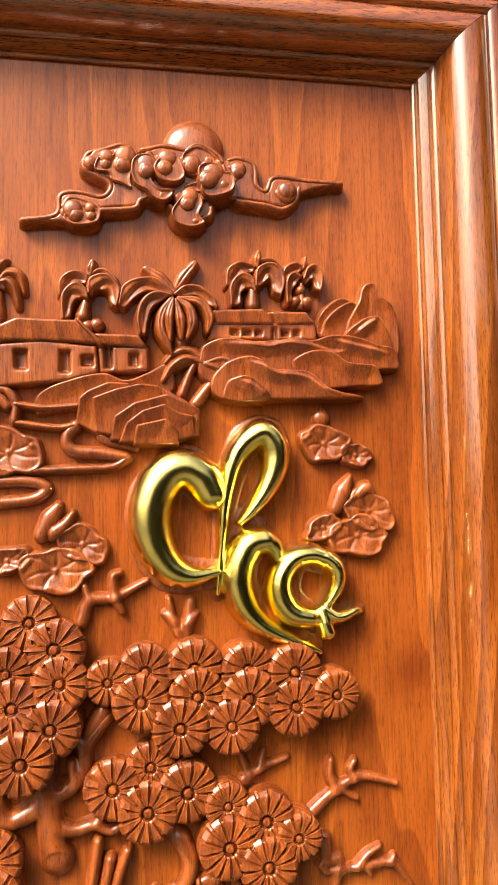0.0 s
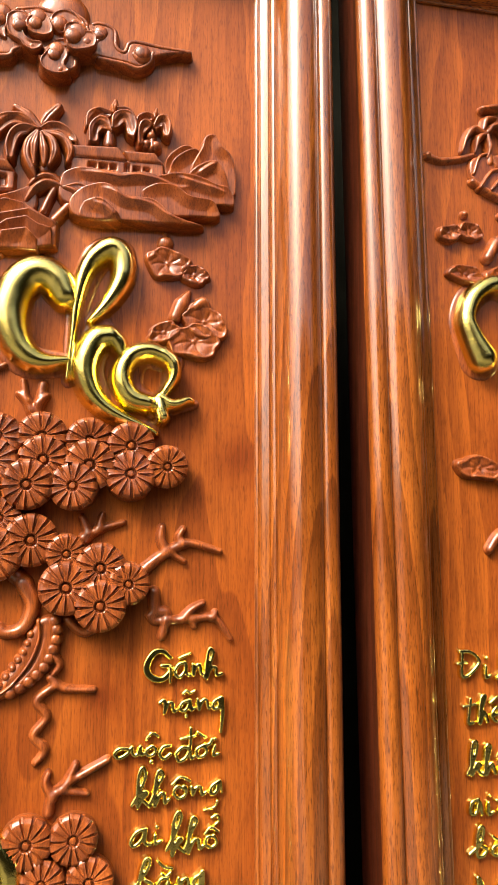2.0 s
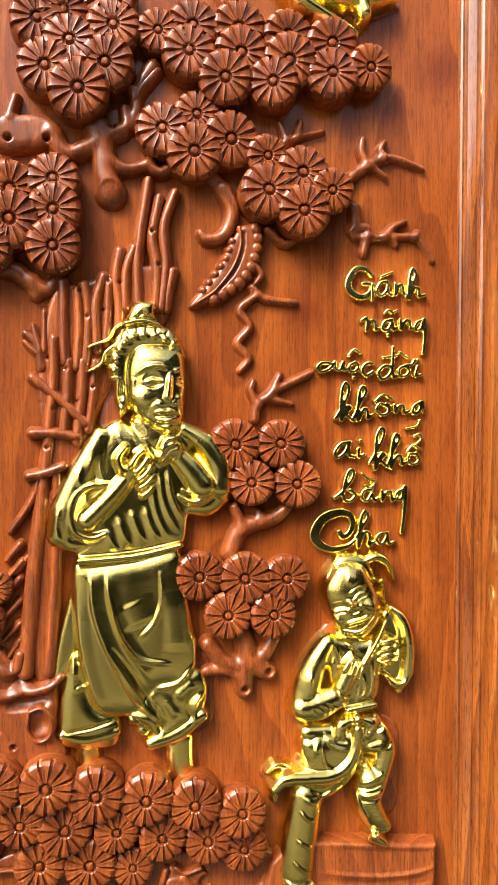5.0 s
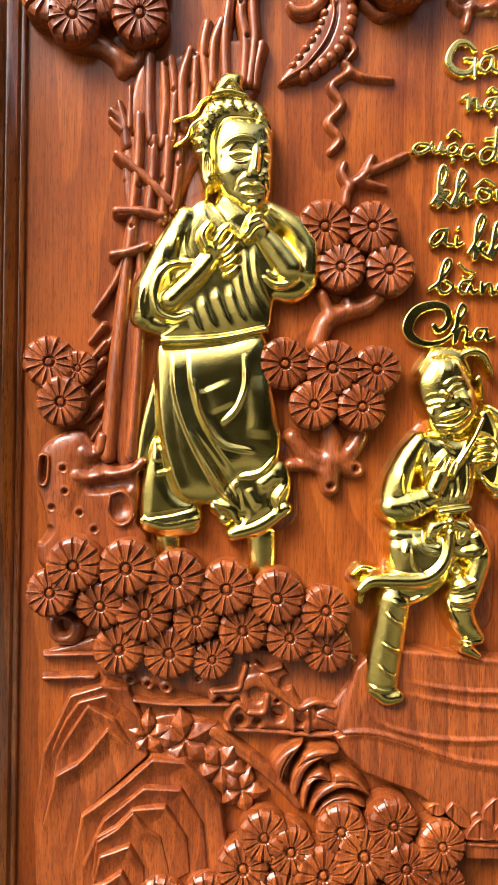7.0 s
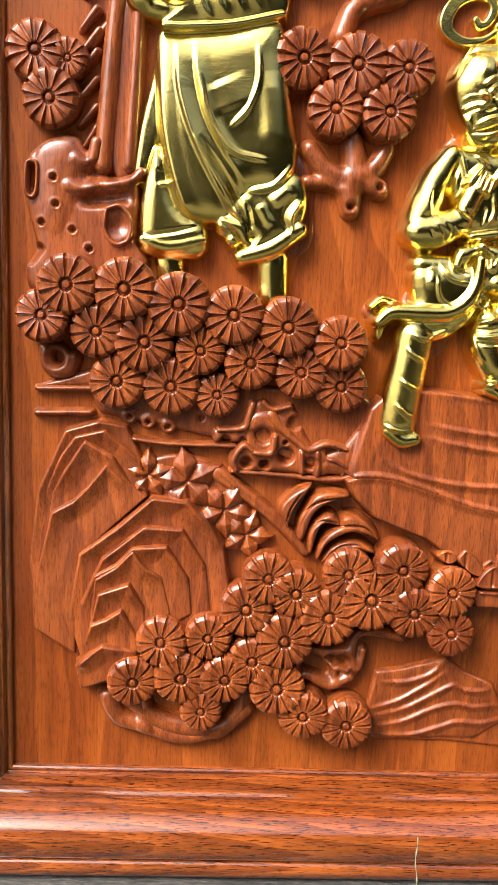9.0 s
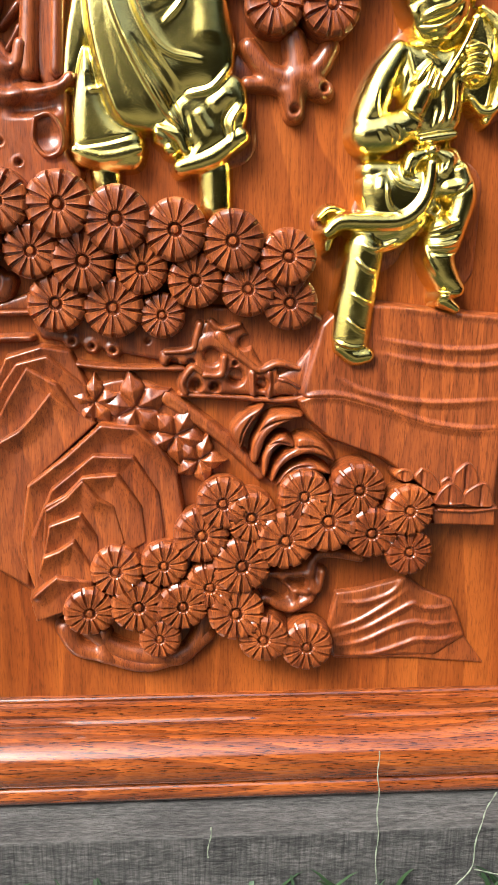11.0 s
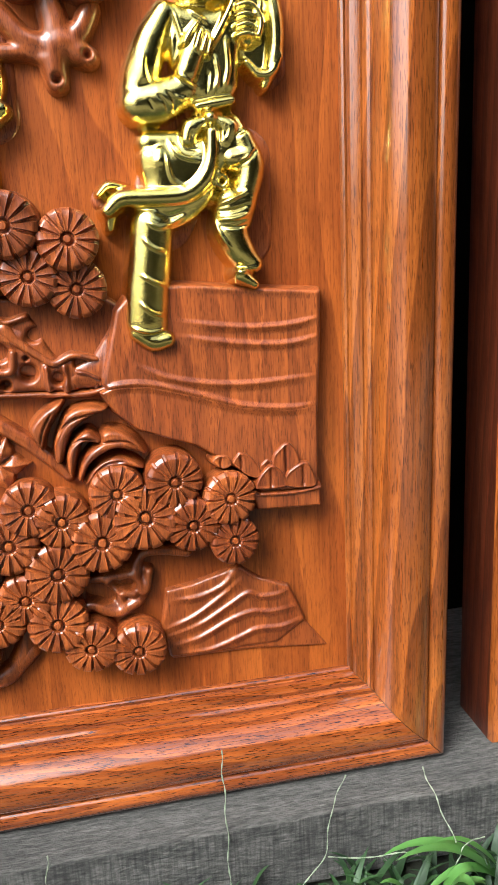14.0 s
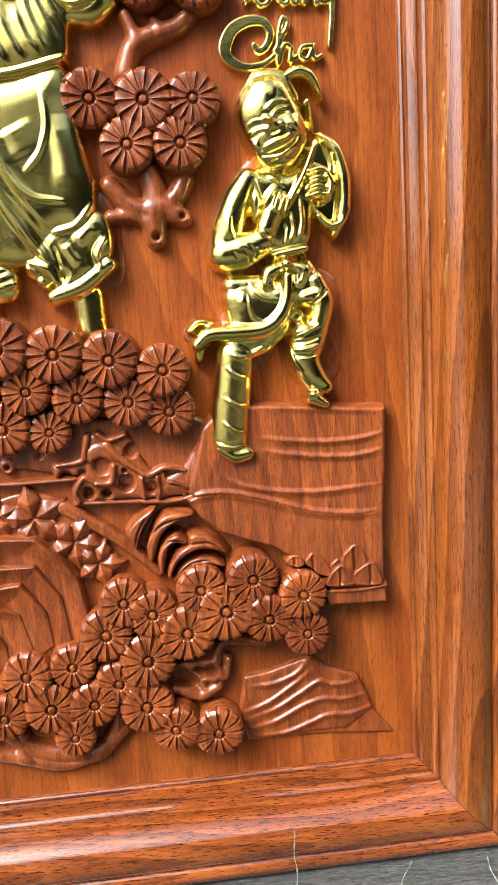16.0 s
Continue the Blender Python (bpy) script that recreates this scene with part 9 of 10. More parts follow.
m.star(-23.1, 226.2, 16.9, 60)
carved_part("leaf", m, whole)
m = Relief(0.5)
m.star(-9.9, 211.4, 14.8, 70)
carved_part("leaf", m, whole)

whole = thing("peak_relief", "carved craggy peaks with bright chiselled ridges", "rock carving")
m = Relief(0.6)
m.area([(-138.6, 191.1), (-133.5, 236.1), (-122.6, 260.0), (-116.8, 272.3), (-96.8, 278.4), (-81.5, 275.1), (-72.0, 254.9), (-79.6, 243.7), (-68.6, 232.8), (-110.0, 194.9), (-107.9, 128.8), (-136.3, 148.4)], 4.8, 1.0)
m.scarp([(-137.4, 192.3), (-131.9, 235.5), (-121.8, 258.5), (-116.4, 270.7), (-97.1, 276.7), (-82.2, 273.6)], 3.9, 11, True)
carved_part("crag", m, whole)
m = Relief(0.6)
m.area([(-130.7, 232.5), (-119.3, 257.9), (-111.0, 269.1), (-93.6, 273.4), (-72.7, 255.1), (-68.5, 233.1), (-109.0, 195.3), (-111.8, 139.3), (-133.7, 188.3)], 5.8, 1.0)
m.scarp([(-129.0, 232.1), (-118.6, 256.3), (-110.8, 267.4), (-94.0, 271.8), (-74.0, 254.0)], 3.9, 11, True)
carved_part("crag", m, whole)
m = Relief(0.6)
m.area([(-125.1, 233.7), (-117.5, 248.8), (-105.2, 267.1), (-88.7, 257.8), (-79.3, 242.6), (-68.4, 233.4), (-108.8, 195.6), (-128.1, 208.1)], 6.8, 1.0)
m.scarp([(-123.4, 233.9), (-116.2, 247.7), (-105.1, 265.4), (-89.6, 256.4), (-80.9, 242.1)], 3.9, 11, True)
carved_part("crag", m, whole)
m = Relief(0.6)
m.area([(-133.2, 187.5), (-124.9, 223.7), (-111.9, 231.1), (-103.6, 239.2), (-92.8, 252.8), (-79.2, 241.3), (-68.3, 233.7), (-108.6, 196.0), (-110.6, 133.7), (-135.6, 149.9)], 7.8, 1.0)
m.scarp([(-131.9, 188.6), (-123.6, 222.6), (-111.5, 229.4), (-103.8, 237.5), (-93.3, 251.2), (-80.3, 240.0)], 3.9, 11, True)
carved_part("crag", m, whole)
m = Relief(0.6)
m.area([(-115.2, 157.3), (-108.9, 198.3), (-86.4, 216.1), (-65.2, 234.8), (-45.1, 232.9), (-33.3, 221.2), (-22.8, 206.1), (-13.0, 142.3), (-66.4, 131.5), (-107.2, 131.0)], 8.8, 1.0)
m.scarp([(-113.7, 158.2), (-107.3, 197.9), (-85.4, 214.7), (-65.2, 233.1), (-45.8, 231.4), (-34.5, 220.0), (-24.4, 205.4)], 3.9, 11, True)
carved_part("crag", m, whole)
m = Relief(0.6)
m.area([(-108.8, 166.0), (-95.2, 197.0), (-83.0, 206.9), (-70.1, 217.5), (-47.0, 216.4), (-32.5, 193.4), (-29.4, 165.7), (-50.8, 142.3), (-107.1, 133.2)], 9.8, 1.0)
m.scarp([(-107.2, 166.6), (-93.7, 196.1), (-82.2, 205.4), (-70.1, 215.8), (-47.9, 215.0), (-34.1, 192.9)], 3.9, 11, True)
carved_part("crag", m, whole)
m = Relief(0.6)
m.area([(-107.9, 164.9), (-99.6, 186.9), (-86.6, 194.4), (-76.4, 205.0), (-56.0, 206.2), (-42.4, 185.5), (-40.3, 162.7), (-74.2, 142.4), (-106.9, 133.7)], 10.8, 1.0)
m.scarp([(-106.3, 165.5), (-98.1, 186.2), (-85.8, 192.9), (-76.4, 203.3), (-57.0, 204.8), (-44.0, 185.0)], 3.9, 11, True)
carved_part("crag", m, whole)
m = Relief(0.6)
m.area([(-101.5, 158.8), (-99.1, 184.8), (-86.5, 193.1), (-76.0, 203.7), (-67.2, 191.8), (-58.6, 186.4), (-52.7, 162.9), (-74.2, 146.1), (-103.7, 142.4)], 11.6, 1.0)
m.scarp([(-100.1, 159.8), (-97.6, 184.0), (-85.9, 191.5), (-76.2, 202.0), (-68.2, 190.4), (-60.1, 185.6)], 3.9, 11, True)
carved_part("crag", m, whole)
m = Relief(0.6)
m.area([(-101.3, 154.3), (-96.9, 176.3), (-77.8, 183.1), (-68.3, 167.9), (-67.9, 148.3), (-97.4, 142.9)], 12.4, 1.0)
m.scarp([(-99.8, 155.0), (-95.8, 175.0), (-78.3, 181.5), (-69.9, 167.3)], 3.9, 11, True)
carved_part("crag", m, whole)
m = Relief(0.6)
m.area([(-105.0, 143.2), (-101.2, 157.1), (-91.3, 161.4), (-82.1, 167.2), (-74.2, 153.5), (-70.8, 138.8), (-97.2, 135.1)], 13.2, 1.0)
m.scarp([(-103.5, 143.9), (-99.7, 156.3), (-90.9, 159.7), (-82.7, 165.6), (-75.9, 153.2)], 3.9, 11, True)
carved_part("crag", m, whole)
m = Relief(0.6)
m.area([(-110.2, 129.5), (-106.4, 134.4), (-93.3, 145.3), (-72.3, 140.7), (-70.5, 125.8), (-92.3, 118.9), (-107.0, 113.8)], 13.8, 1.0)
m.scarp([(-108.5, 129.5), (-104.8, 133.8), (-93.3, 143.6), (-73.8, 139.9)], 3.9, 11, True)
carved_part("crag", m, whole)

whole = thing("plank_relief", "carved plank edge with pointed leaf peaks", "leaf carving")
m = Relief(0.7)
m.area([(126.2, 183.4), (167.6, 182.9), (168.5, 170.6), (129.6, 172.1)], 12.6, 1.6)
carved_part("plank", m, whole)
m = Relief(0.7)
m.line([(132.5, 182.1), (151, 181.3), (166.9, 182.9)], 1.3, 1.6, 12.4)
carved_part("ridge", m, whole)
m = Relief(0.5)
m.area([(104.8, 202.6), (106.0, 206.3), (109.9, 207.9), (114.7, 206.7), (116.7, 201.0), (111.2, 198.7)], 13, 1.4, round_=True)
m.window(curve_through([(106.0, 203.4), (107.0, 205.3), (110.0, 206.5), (113.7, 205.7), (115.4, 201.6), (111.4, 200.1)], 6, True), 0.9)
m.swell([(109.9, 205.9), (110.2, 203.3), (109.9, 198.7)], 1.3, -1.8)
carved_part("leaf", m, whole)
m = Relief(0.5)
m.area([(116.1, 202.3), (118.7, 206.5), (121.4, 208.5), (127.1, 205.7), (132.4, 198.2), (132.3, 191.5), (125.1, 193.2), (119.8, 197.6)], 13.5, 1.4, round_=True)
m.window(curve_through([(117.5, 202.5), (119.8, 205.6), (121.3, 207.1), (126.1, 204.7), (131.1, 197.7), (131.5, 192.7), (125.7, 194.5), (120.8, 198.6)], 6, True), 0.9)
m.swell([(121.4, 206.5), (121.7, 200.0), (121.4, 191.5)], 1.3, -1.8)
carved_part("leaf", m, whole)
m = Relief(0.5)
m.area([(132.2, 199.2), (134.8, 201.8), (137.6, 202.9), (141.7, 199.0), (138.5, 193.6), (133.0, 195.2)], 13, 1.4, round_=True)
m.window(curve_through([(133.6, 198.8), (135.6, 200.6), (137.1, 201.6), (140.3, 198.9), (137.9, 194.9), (133.9, 196.2)], 6, True), 0.9)
m.swell([(137.6, 200.9), (137.9, 198.2), (137.6, 193.6)], 1.3, -1.8)
carved_part("leaf", m, whole)
m = Relief(0.5)
m.area([(139.3, 202.3), (142.7, 207.9), (147.4, 211.5), (151.3, 210.1), (155.3, 202.4), (155.8, 184.5), (139.8, 185.9)], 14, 1.4, round_=True)
m.window(curve_through([(140.7, 202.1), (143.8, 207.0), (147.7, 210.1), (150.2, 209.2), (153.9, 202.2), (154.8, 185.5), (140.8, 186.9)], 6, True), 0.9)
m.swell([(147.4, 209.5), (147.70000000000002, 198.0), (147.4, 184.5)], 1.3, -1.8)
carved_part("leaf", m, whole)
m = Relief(0.5)
m.area([(146.6, 193.0), (151.3, 197.1), (157.2, 199.7), (161.6, 197.4), (164.5, 184.1), (146.5, 185.4)], 15.2, 1.4, round_=True)
m.window(curve_through([(147.9, 192.5), (152.0, 195.9), (157.2, 198.3), (160.3, 196.8), (163.6, 185.2), (147.1, 186.7)], 6, True), 0.9)
m.swell([(157.2, 197.7), (157.5, 191.9), (157.2, 184.1)], 1.3, -1.8)
carved_part("leaf", m, whole)
m = Relief(0.5)
m.area([(129.3, 190.6), (133.6, 196.8), (138.2, 199.7), (142.6, 197.7), (146.5, 193.1), (146.9, 185.5), (129.5, 185.5)], 15.5, 1.4, round_=True)
m.window(curve_through([(130.6, 190.1), (134.6, 195.8), (138.3, 198.3), (141.7, 196.6), (145.2, 192.6), (146.3, 186.8), (129.9, 186.8)], 6, True), 0.9)
m.swell([(138.2, 197.7), (138.5, 192.6), (138.2, 185.5)], 1.3, -1.8)
carved_part("leaf", m, whole)

whole = thing("knoll_relief", "carved knoll with flowing ridges at the foot", "hill carving")
m = Relief(0.6)
m.area([(74.4, 125.9), (90, 128), (108, 133), (117.7, 136.2), (129.6, 126.9), (148.7, 119), (154.7, 105.4), (158.5, 94.5), (140.3, 81.4), (74.2, 81.6), (70, 101.8)], 4.5, 3, 3)
m.scarp([(77.4, 119.5), (93.3, 120), (107.8, 125.3), (115.9, 133.7)], 1.9, 4.5)
m.scarp([(72, 100.8), (89.4, 107.3), (104, 116.5), (118.7, 127.3)], 1.9, 4.5)
m.scarp([(71.8, 95.3), (92.8, 101.4), (111.1, 111.8), (122.9, 118.3), (129.5, 115.3), (140.5, 114.8), (149.4, 117)], 1.9, 4.5)
m.scarp([(76.2, 89.3), (92.6, 92.8), (110.9, 101.7), (124.9, 105.6), (136.7, 103.8), (154.7, 105.4)], 1.9, 4.5)
m.scarp([(78.5, 82.7), (99.6, 84), (118.1, 90.1), (127.4, 93.4), (144.1, 93), (158.1, 97)], 1.9, 4.5)
carved_part("knoll", m, whole)
m = Relief(0.6)
m.area([(74.2, 83.2), (110.7, 89), (155.4, 97.3), (162.3, 88.4), (173.1, 74), (125.3, 78.8), (75.5, 79.9)], 2.6, 2.5, 1.5)
m.scarp([(72, 100.8), (89.4, 107.3), (104, 116.5), (118.7, 127.3)], 1.9, 4.5)
m.scarp([(71.8, 95.3), (92.8, 101.4), (111.1, 111.8), (122.9, 118.3), (129.5, 115.3), (140.5, 114.8), (149.4, 117)], 1.9, 4.5)
m.scarp([(76.2, 89.3), (92.6, 92.8), (110.9, 101.7), (124.9, 105.6), (136.7, 103.8), (154.7, 105.4)], 1.9, 4.5)
m.scarp([(78.5, 82.7), (99.6, 84), (118.1, 90.1), (127.4, 93.4), (144.1, 93), (158.1, 97)], 1.9, 4.5)
carved_part("knoll", m, whole)


# ---- the carvings on the second panel ----
ON_BESIDE = BESIDE @ pose(0.005, 0, 0)

whole = thing("gold_word", "gilded script word on the neighbouring panel", "gold lettering")
m = Relief(0.6, 1.5)
m.line([(-113.1, 902.4), (-121.2, 918.0), (-125.7, 934.0), (-118.2, 952.4), (-100.4, 963.8), (-84.0, 958.4), (-76.8, 941.2), (-73.9, 917.6), (-76.4, 891.3), (-83.4, 881.4)], (13, 10.5, 8.6, 8.2, 8.2, 7.8, 7.4, 7, 5, 2.5), 15, 2)
carved_part("letter", m, whole, GOLD, at=ON_BESIDE)

whole = thing("word_backing", "carved wooden backing rim of the neighbouring gilded word", "carved backing")
m = Relief(0.9)
m.line([(-113.1, 902.4), (-121.2, 918.0), (-125.7, 934.0), (-118.2, 952.4), (-100.4, 963.8), (-84.0, 958.4), (-76.8, 941.2)], (18, 13, 12, 12, 12), 3.2, 0)
carved_part("rim", m, whole, at=ON_BESIDE)

whole = thing("palm_relief", "carved palm with drooping fronds on the neighbouring panel", "palm carving")
m = Relief(0.9)
m.line([(-99.5, 1095.2), (-108.5, 1098.8), (-116, 1090.4), (-120.5, 1077.5)], (2.6, 3.2, 1.2), 5, 3)
carved_part("frond", m, whole, at=ON_BESIDE)
m = Relief(0.9)
m.line([(-98.6, 1093.9), (-105.9, 1089.4), (-109.5, 1076.6)], (2.6, 3.2, 1.2), 5, 4)
carved_part("frond", m, whole, at=ON_BESIDE)
m = Relief(0.9)
m.line([(-97.5, 1095.5), (-89.9, 1103), (-83, 1097.6), (-82.6, 1084.2)], (2.6, 3.2, 1.2), 5, 4)
carved_part("frond", m, whole, at=ON_BESIDE)
m = Relief(0.9)
m.line([(-97.6, 1093), (-96, 1082.3), (-98.5, 1073.1)], (2.6, 3.2, 1.2), 5, 4)
carved_part("frond", m, whole, at=ON_BESIDE)
m = Relief(0.9)
m.line([(-101, 1097.5), (-96.9, 1108), (-87.5, 1110.4)], (2.6, 3.2, 1.2), 5, 3)
carved_part("frond", m, whole, at=ON_BESIDE)
m = Relief(0.9)
m.line([(-100.1, 1117.5), (-81.8, 1121.3), (-64.1, 1120.4)], (3, 3.4, 2), 6, 2)
carved_part("frond", m, whole, at=ON_BESIDE)
m = Relief(0.9)
m.line([(-96, 1069.2), (-96.2, 1088.9)], (4, 3.4), 6, 1)
carved_part("trunk", m, whole, at=ON_BESIDE)
m = Relief(0.9)
m.line([(-151, 1070.6), (-139.3, 1068.3), (-121.7, 1071.7), (-108.9, 1076.3)], (3.4, 3), 5, 0)
carved_part("trunk", m, whole, at=ON_BESIDE)
m = Relief(0.9)
m.ball(-151, 1071.6, 3.6, 5, 1)
carved_part("root", m, whole, at=ON_BESIDE)

whole = thing("bank_relief", "carved looped banks on the neighbouring panel", "hill carving")
m = Relief(0.9)
m.area([(-113.7, 1070), (-93, 1077.7), (-56.7, 1075.1), (-53, 1045.6), (-79.5, 1037.5), (-109.6, 1048.5)], 5, 4, round_=True)
carved_part("bank", m, whole, at=ON_BESIDE)
m = Relief(0.9)
m.line([(-111.7, 1058), (-105.5, 1073.5), (-95.2, 1075.9), (-90.5, 1065.7)], 2, 4, 3)
carved_part("ridge", m, whole, at=ON_BESIDE)
m = Relief(0.9)
m.line([(-106.6, 1046.5), (-95.8, 1061), (-83.4, 1063.6), (-73.2, 1060)], 2, 4, 4)
carved_part("ridge", m, whole, at=ON_BESIDE)
m = Relief(0.9)
m.line([(-96.5, 1045.3), (-83.6, 1058.7), (-68, 1060.6)], 2, 4, 4)
carved_part("ridge", m, whole, at=ON_BESIDE)
m = Relief(0.9)
m.line([(-86.5, 1041.6), (-75.6, 1052.8), (-63.1, 1054.3)], 2, 4, 4)
carved_part("ridge", m, whole, at=ON_BESIDE)
m = Relief(0.9)
m.line([(-112, 1052.1), (-94.6, 1042.6), (-76.4, 1037.9)], 3.4, 5, 1)
carved_part("ridge", m, whole, at=ON_BESIDE)
m = Relief(0.9)
m.line([(-87.8, 1024.3), (-74.6, 1030.7), (-64.4, 1028.5)], 3.4, 5, 1)
carved_part("ridge", m, whole, at=ON_BESIDE)
m = Relief(0.9)
m.line([(-85.9, 1011.4), (-70.1, 1019)], 3, 5, 1)
carved_part("ridge", m, whole, at=ON_BESIDE)

whole = thing("lotus_relief", "carved pair of lotus leaves on the neighbouring panel", "lotus carving", 'lotus leaves')
m = Relief(0.9)
m.pad(-135.2, 1005.1, 10.2, 6.4, 10)
carved_part("leaf", m, whole, at=ON_BESIDE)
m = Relief(0.9)
m.pad(-117.3, 1008, 11.1, 7.2, -10)
carved_part("leaf", m, whole, at=ON_BESIDE)
m = Relief(0.9)
m.ball(-120.7, 1023, 3.6, 5, 1)
carved_part("bud", m, whole, at=ON_BESIDE)

whole = thing("lotus_relief", "carved spread of lotus leaves on the neighbouring panel", "lotus carving", 'lotus leaves')
m = Relief(0.9)
m.pad(-122.8, 971.4, 15.3, 6.8, -8)
carved_part("leaf", m, whole, at=ON_BESIDE)
m = Relief(0.9)
m.pad(-87.8, 971.3, 18.7, 9.4, 5)
carved_part("leaf", m, whole, at=ON_BESIDE)
m = Relief(0.9)
m.line([(-102.2, 986.6), (-91.4, 1002.1), (-80.6, 993.6)], (5, 5, 3), 6, 2)
carved_part("bud", m, whole, at=ON_BESIDE)
m = Relief(0.9)
m.line([(-81.4, 998.4), (-70.9, 1001.9)], 4, 5, 2)
carved_part("bud", m, whole, at=ON_BESIDE)
m = Relief(0.9)
m.pad(-119.6, 813.8, 20.4, 8.5, -6)
carved_part("leaf", m, whole, at=ON_BESIDE)
m = Relief(0.9)
m.pad(-85.7, 806.6, 21.3, 9.4, -10)
carved_part("leaf", m, whole, at=ON_BESIDE)
m = Relief(0.9)
m.line([(-94.8, 824.4), (-83.2, 838.5), (-74.4, 834.3)], (5, 5, 3), 6, 2)
carved_part("bud", m, whole, at=ON_BESIDE)
m = Relief(0.9)
m.line([(-113.7, 750.7), (-105, 761.8), (-92.6, 766.3), (-78, 764.2)], (4, 4, 2.4), 6, 0)
carved_part("bud", m, whole, at=ON_BESIDE)

whole = thing("gold_word", "small gilded script word Đi of the second verse", "gold lettering", 'verse words on the second panel')
m = Relief(0.5, flat=1.7)
m.line([(-141.4, 672.6), (-142, 657), (-134.5, 658.9), (-127.6, 667.1), (-133.8, 674), (-143.1, 675.1)], 1.6, 2.6, 1.6)
carved_part("letter", m, whole, GOLD, at=ON_BESIDE)
m = Relief(0.5, flat=1.7)
m.line([(-145.3, 666), (-137.9, 666.6)], 1.3, 2.4, 1.6)
carved_part("letter", m, whole, GOLD, at=ON_BESIDE)
m = Relief(0.5, flat=1.7)
m.line([(-122.1, 663.5), (-122.5, 655.1), (-118.6, 656.7)], 1.5, 2.6, 1.6)
carved_part("letter", m, whole, GOLD, at=ON_BESIDE)
m = Relief(0.5, flat=1.7)
m.ball(-120.9, 669.4, 1.6, 2.4, 1.6)
carved_part("accent", m, whole, GOLD, at=ON_BESIDE)

whole = thing("gold_word", "small gilded script word khắp of the second verse", "gold lettering", 'verse words on the second panel')
m = Relief(0.5, flat=1.7)
m.line([(-113.1, 653.9), (-105.7, 668.6), (-104.4, 677.1), (-108.3, 675.1), (-110.3, 653), (-105.1, 662.2), (-102.3, 660.4), (-105.3, 657.9), (-100.7, 653.5)], 1.6, 2.6, 1.6)
carved_part("letter", m, whole, GOLD, at=ON_BESIDE)
m = Relief(0.5, flat=1.7)
m.line([(-98.8, 653.4), (-93.3, 668.2), (-91.9, 675.9), (-95.4, 673.8), (-97.9, 652.5), (-92.6, 661.8), (-90.1, 654)], 1.6, 2.6, 1.6)
carved_part("letter", m, whole, GOLD, at=ON_BESIDE)
m = Relief(0.5, flat=1.7)
m.line([(-81, 661.4), (-85.9, 660.7), (-87.2, 654.7), (-82.4, 654.6), (-80.1, 660.5), (-79.5, 653.6)], 1.5, 2.6, 1.6)
carved_part("letter", m, whole, GOLD, at=ON_BESIDE)

whole = thing("gold_word", "small gilded script word thế of the second verse", "gold lettering", 'verse words on the second panel')
m = Relief(0.5, flat=1.7)
m.line([(-136.2, 640.1), (-138.7, 623.6), (-135, 623)], 1.6, 2.6, 1.6)
carved_part("letter", m, whole, GOLD, at=ON_BESIDE)
m = Relief(0.5, flat=1.7)
m.line([(-141.9, 635), (-131.7, 636.2)], 1.3, 2.4, 1.6)
carved_part("letter", m, whole, GOLD, at=ON_BESIDE)
m = Relief(0.5, flat=1.7)
m.line([(-130.4, 623.2), (-126.1, 635.5), (-124, 641.7), (-127.3, 639.8), (-129.5, 621.9), (-125.4, 630.1), (-122.9, 622.9)], 1.6, 2.6, 1.6)
carved_part("letter", m, whole, GOLD, at=ON_BESIDE)
m = Relief(0.5, flat=1.7)
m.line([(-118, 627.2), (-112.3, 629.5), (-115, 632.9), (-118.9, 628.1), (-116.4, 623), (-110.6, 624.4)], 1.5, 2.6, 1.6)
carved_part("letter", m, whole, GOLD, at=ON_BESIDE)
m = Relief(0.5, flat=1.7)
m.line([(-119.5, 636.5), (-113.7, 640.5), (-108.2, 636.9)], 1.3, 2.4, 1.6)
carved_part("letter", m, whole, GOLD, at=ON_BESIDE)

whole = thing("gold_word", "small gilded script word gian of the second verse", "gold lettering", 'verse words on the second panel')
m = Relief(0.5, flat=1.7)
m.line([(-95, 632.9), (-100.8, 631.5), (-101.1, 625.6), (-96.3, 626.2), (-94.1, 632.9), (-94.9, 615.2), (-98.4, 602.8)], 1.5, 2.6, 1.6)
carved_part("letter", m, whole, GOLD, at=ON_BESIDE)
m = Relief(0.5, flat=1.7)
m.line([(-89.3, 631.8), (-89.7, 625.1), (-85.8, 625.7)], 1.5, 2.6, 1.6)
carved_part("letter", m, whole, GOLD, at=ON_BESIDE)

whole = thing("gold_word", "small gilded script word không of the second verse", "gold lettering", 'verse words on the second panel')
m = Relief(0.5, flat=1.7)
m.line([(-141.1, 586.8), (-134.1, 600.7), (-132.8, 608.9), (-136.6, 607), (-138.3, 586.2), (-133.4, 594.1), (-130.7, 592.3), (-133.6, 590), (-129.2, 585.6)], 1.6, 2.6, 1.6)
carved_part("letter", m, whole, GOLD, at=ON_BESIDE)
m = Relief(0.5, flat=1.7)
m.line([(-128.2, 586), (-123, 600.1), (-121.8, 605.8), (-125.1, 604.3), (-126.4, 585.4), (-121.4, 593.4), (-119, 585.8)], 1.6, 2.6, 1.6)
carved_part("letter", m, whole, GOLD, at=ON_BESIDE)
m = Relief(0.5, flat=1.7)
m.line([(-109.3, 592.6), (-114, 591.3), (-114.3, 586.3), (-109.6, 586), (-107.5, 590.9), (-109.3, 592.6)], 1.5, 2.6, 1.6)
carved_part("letter", m, whole, GOLD, at=ON_BESIDE)
m = Relief(0.5, flat=1.7)
m.line([(-115.7, 595.5), (-110.9, 599.4), (-104.4, 595.7)], 1.3, 2.4, 1.6)
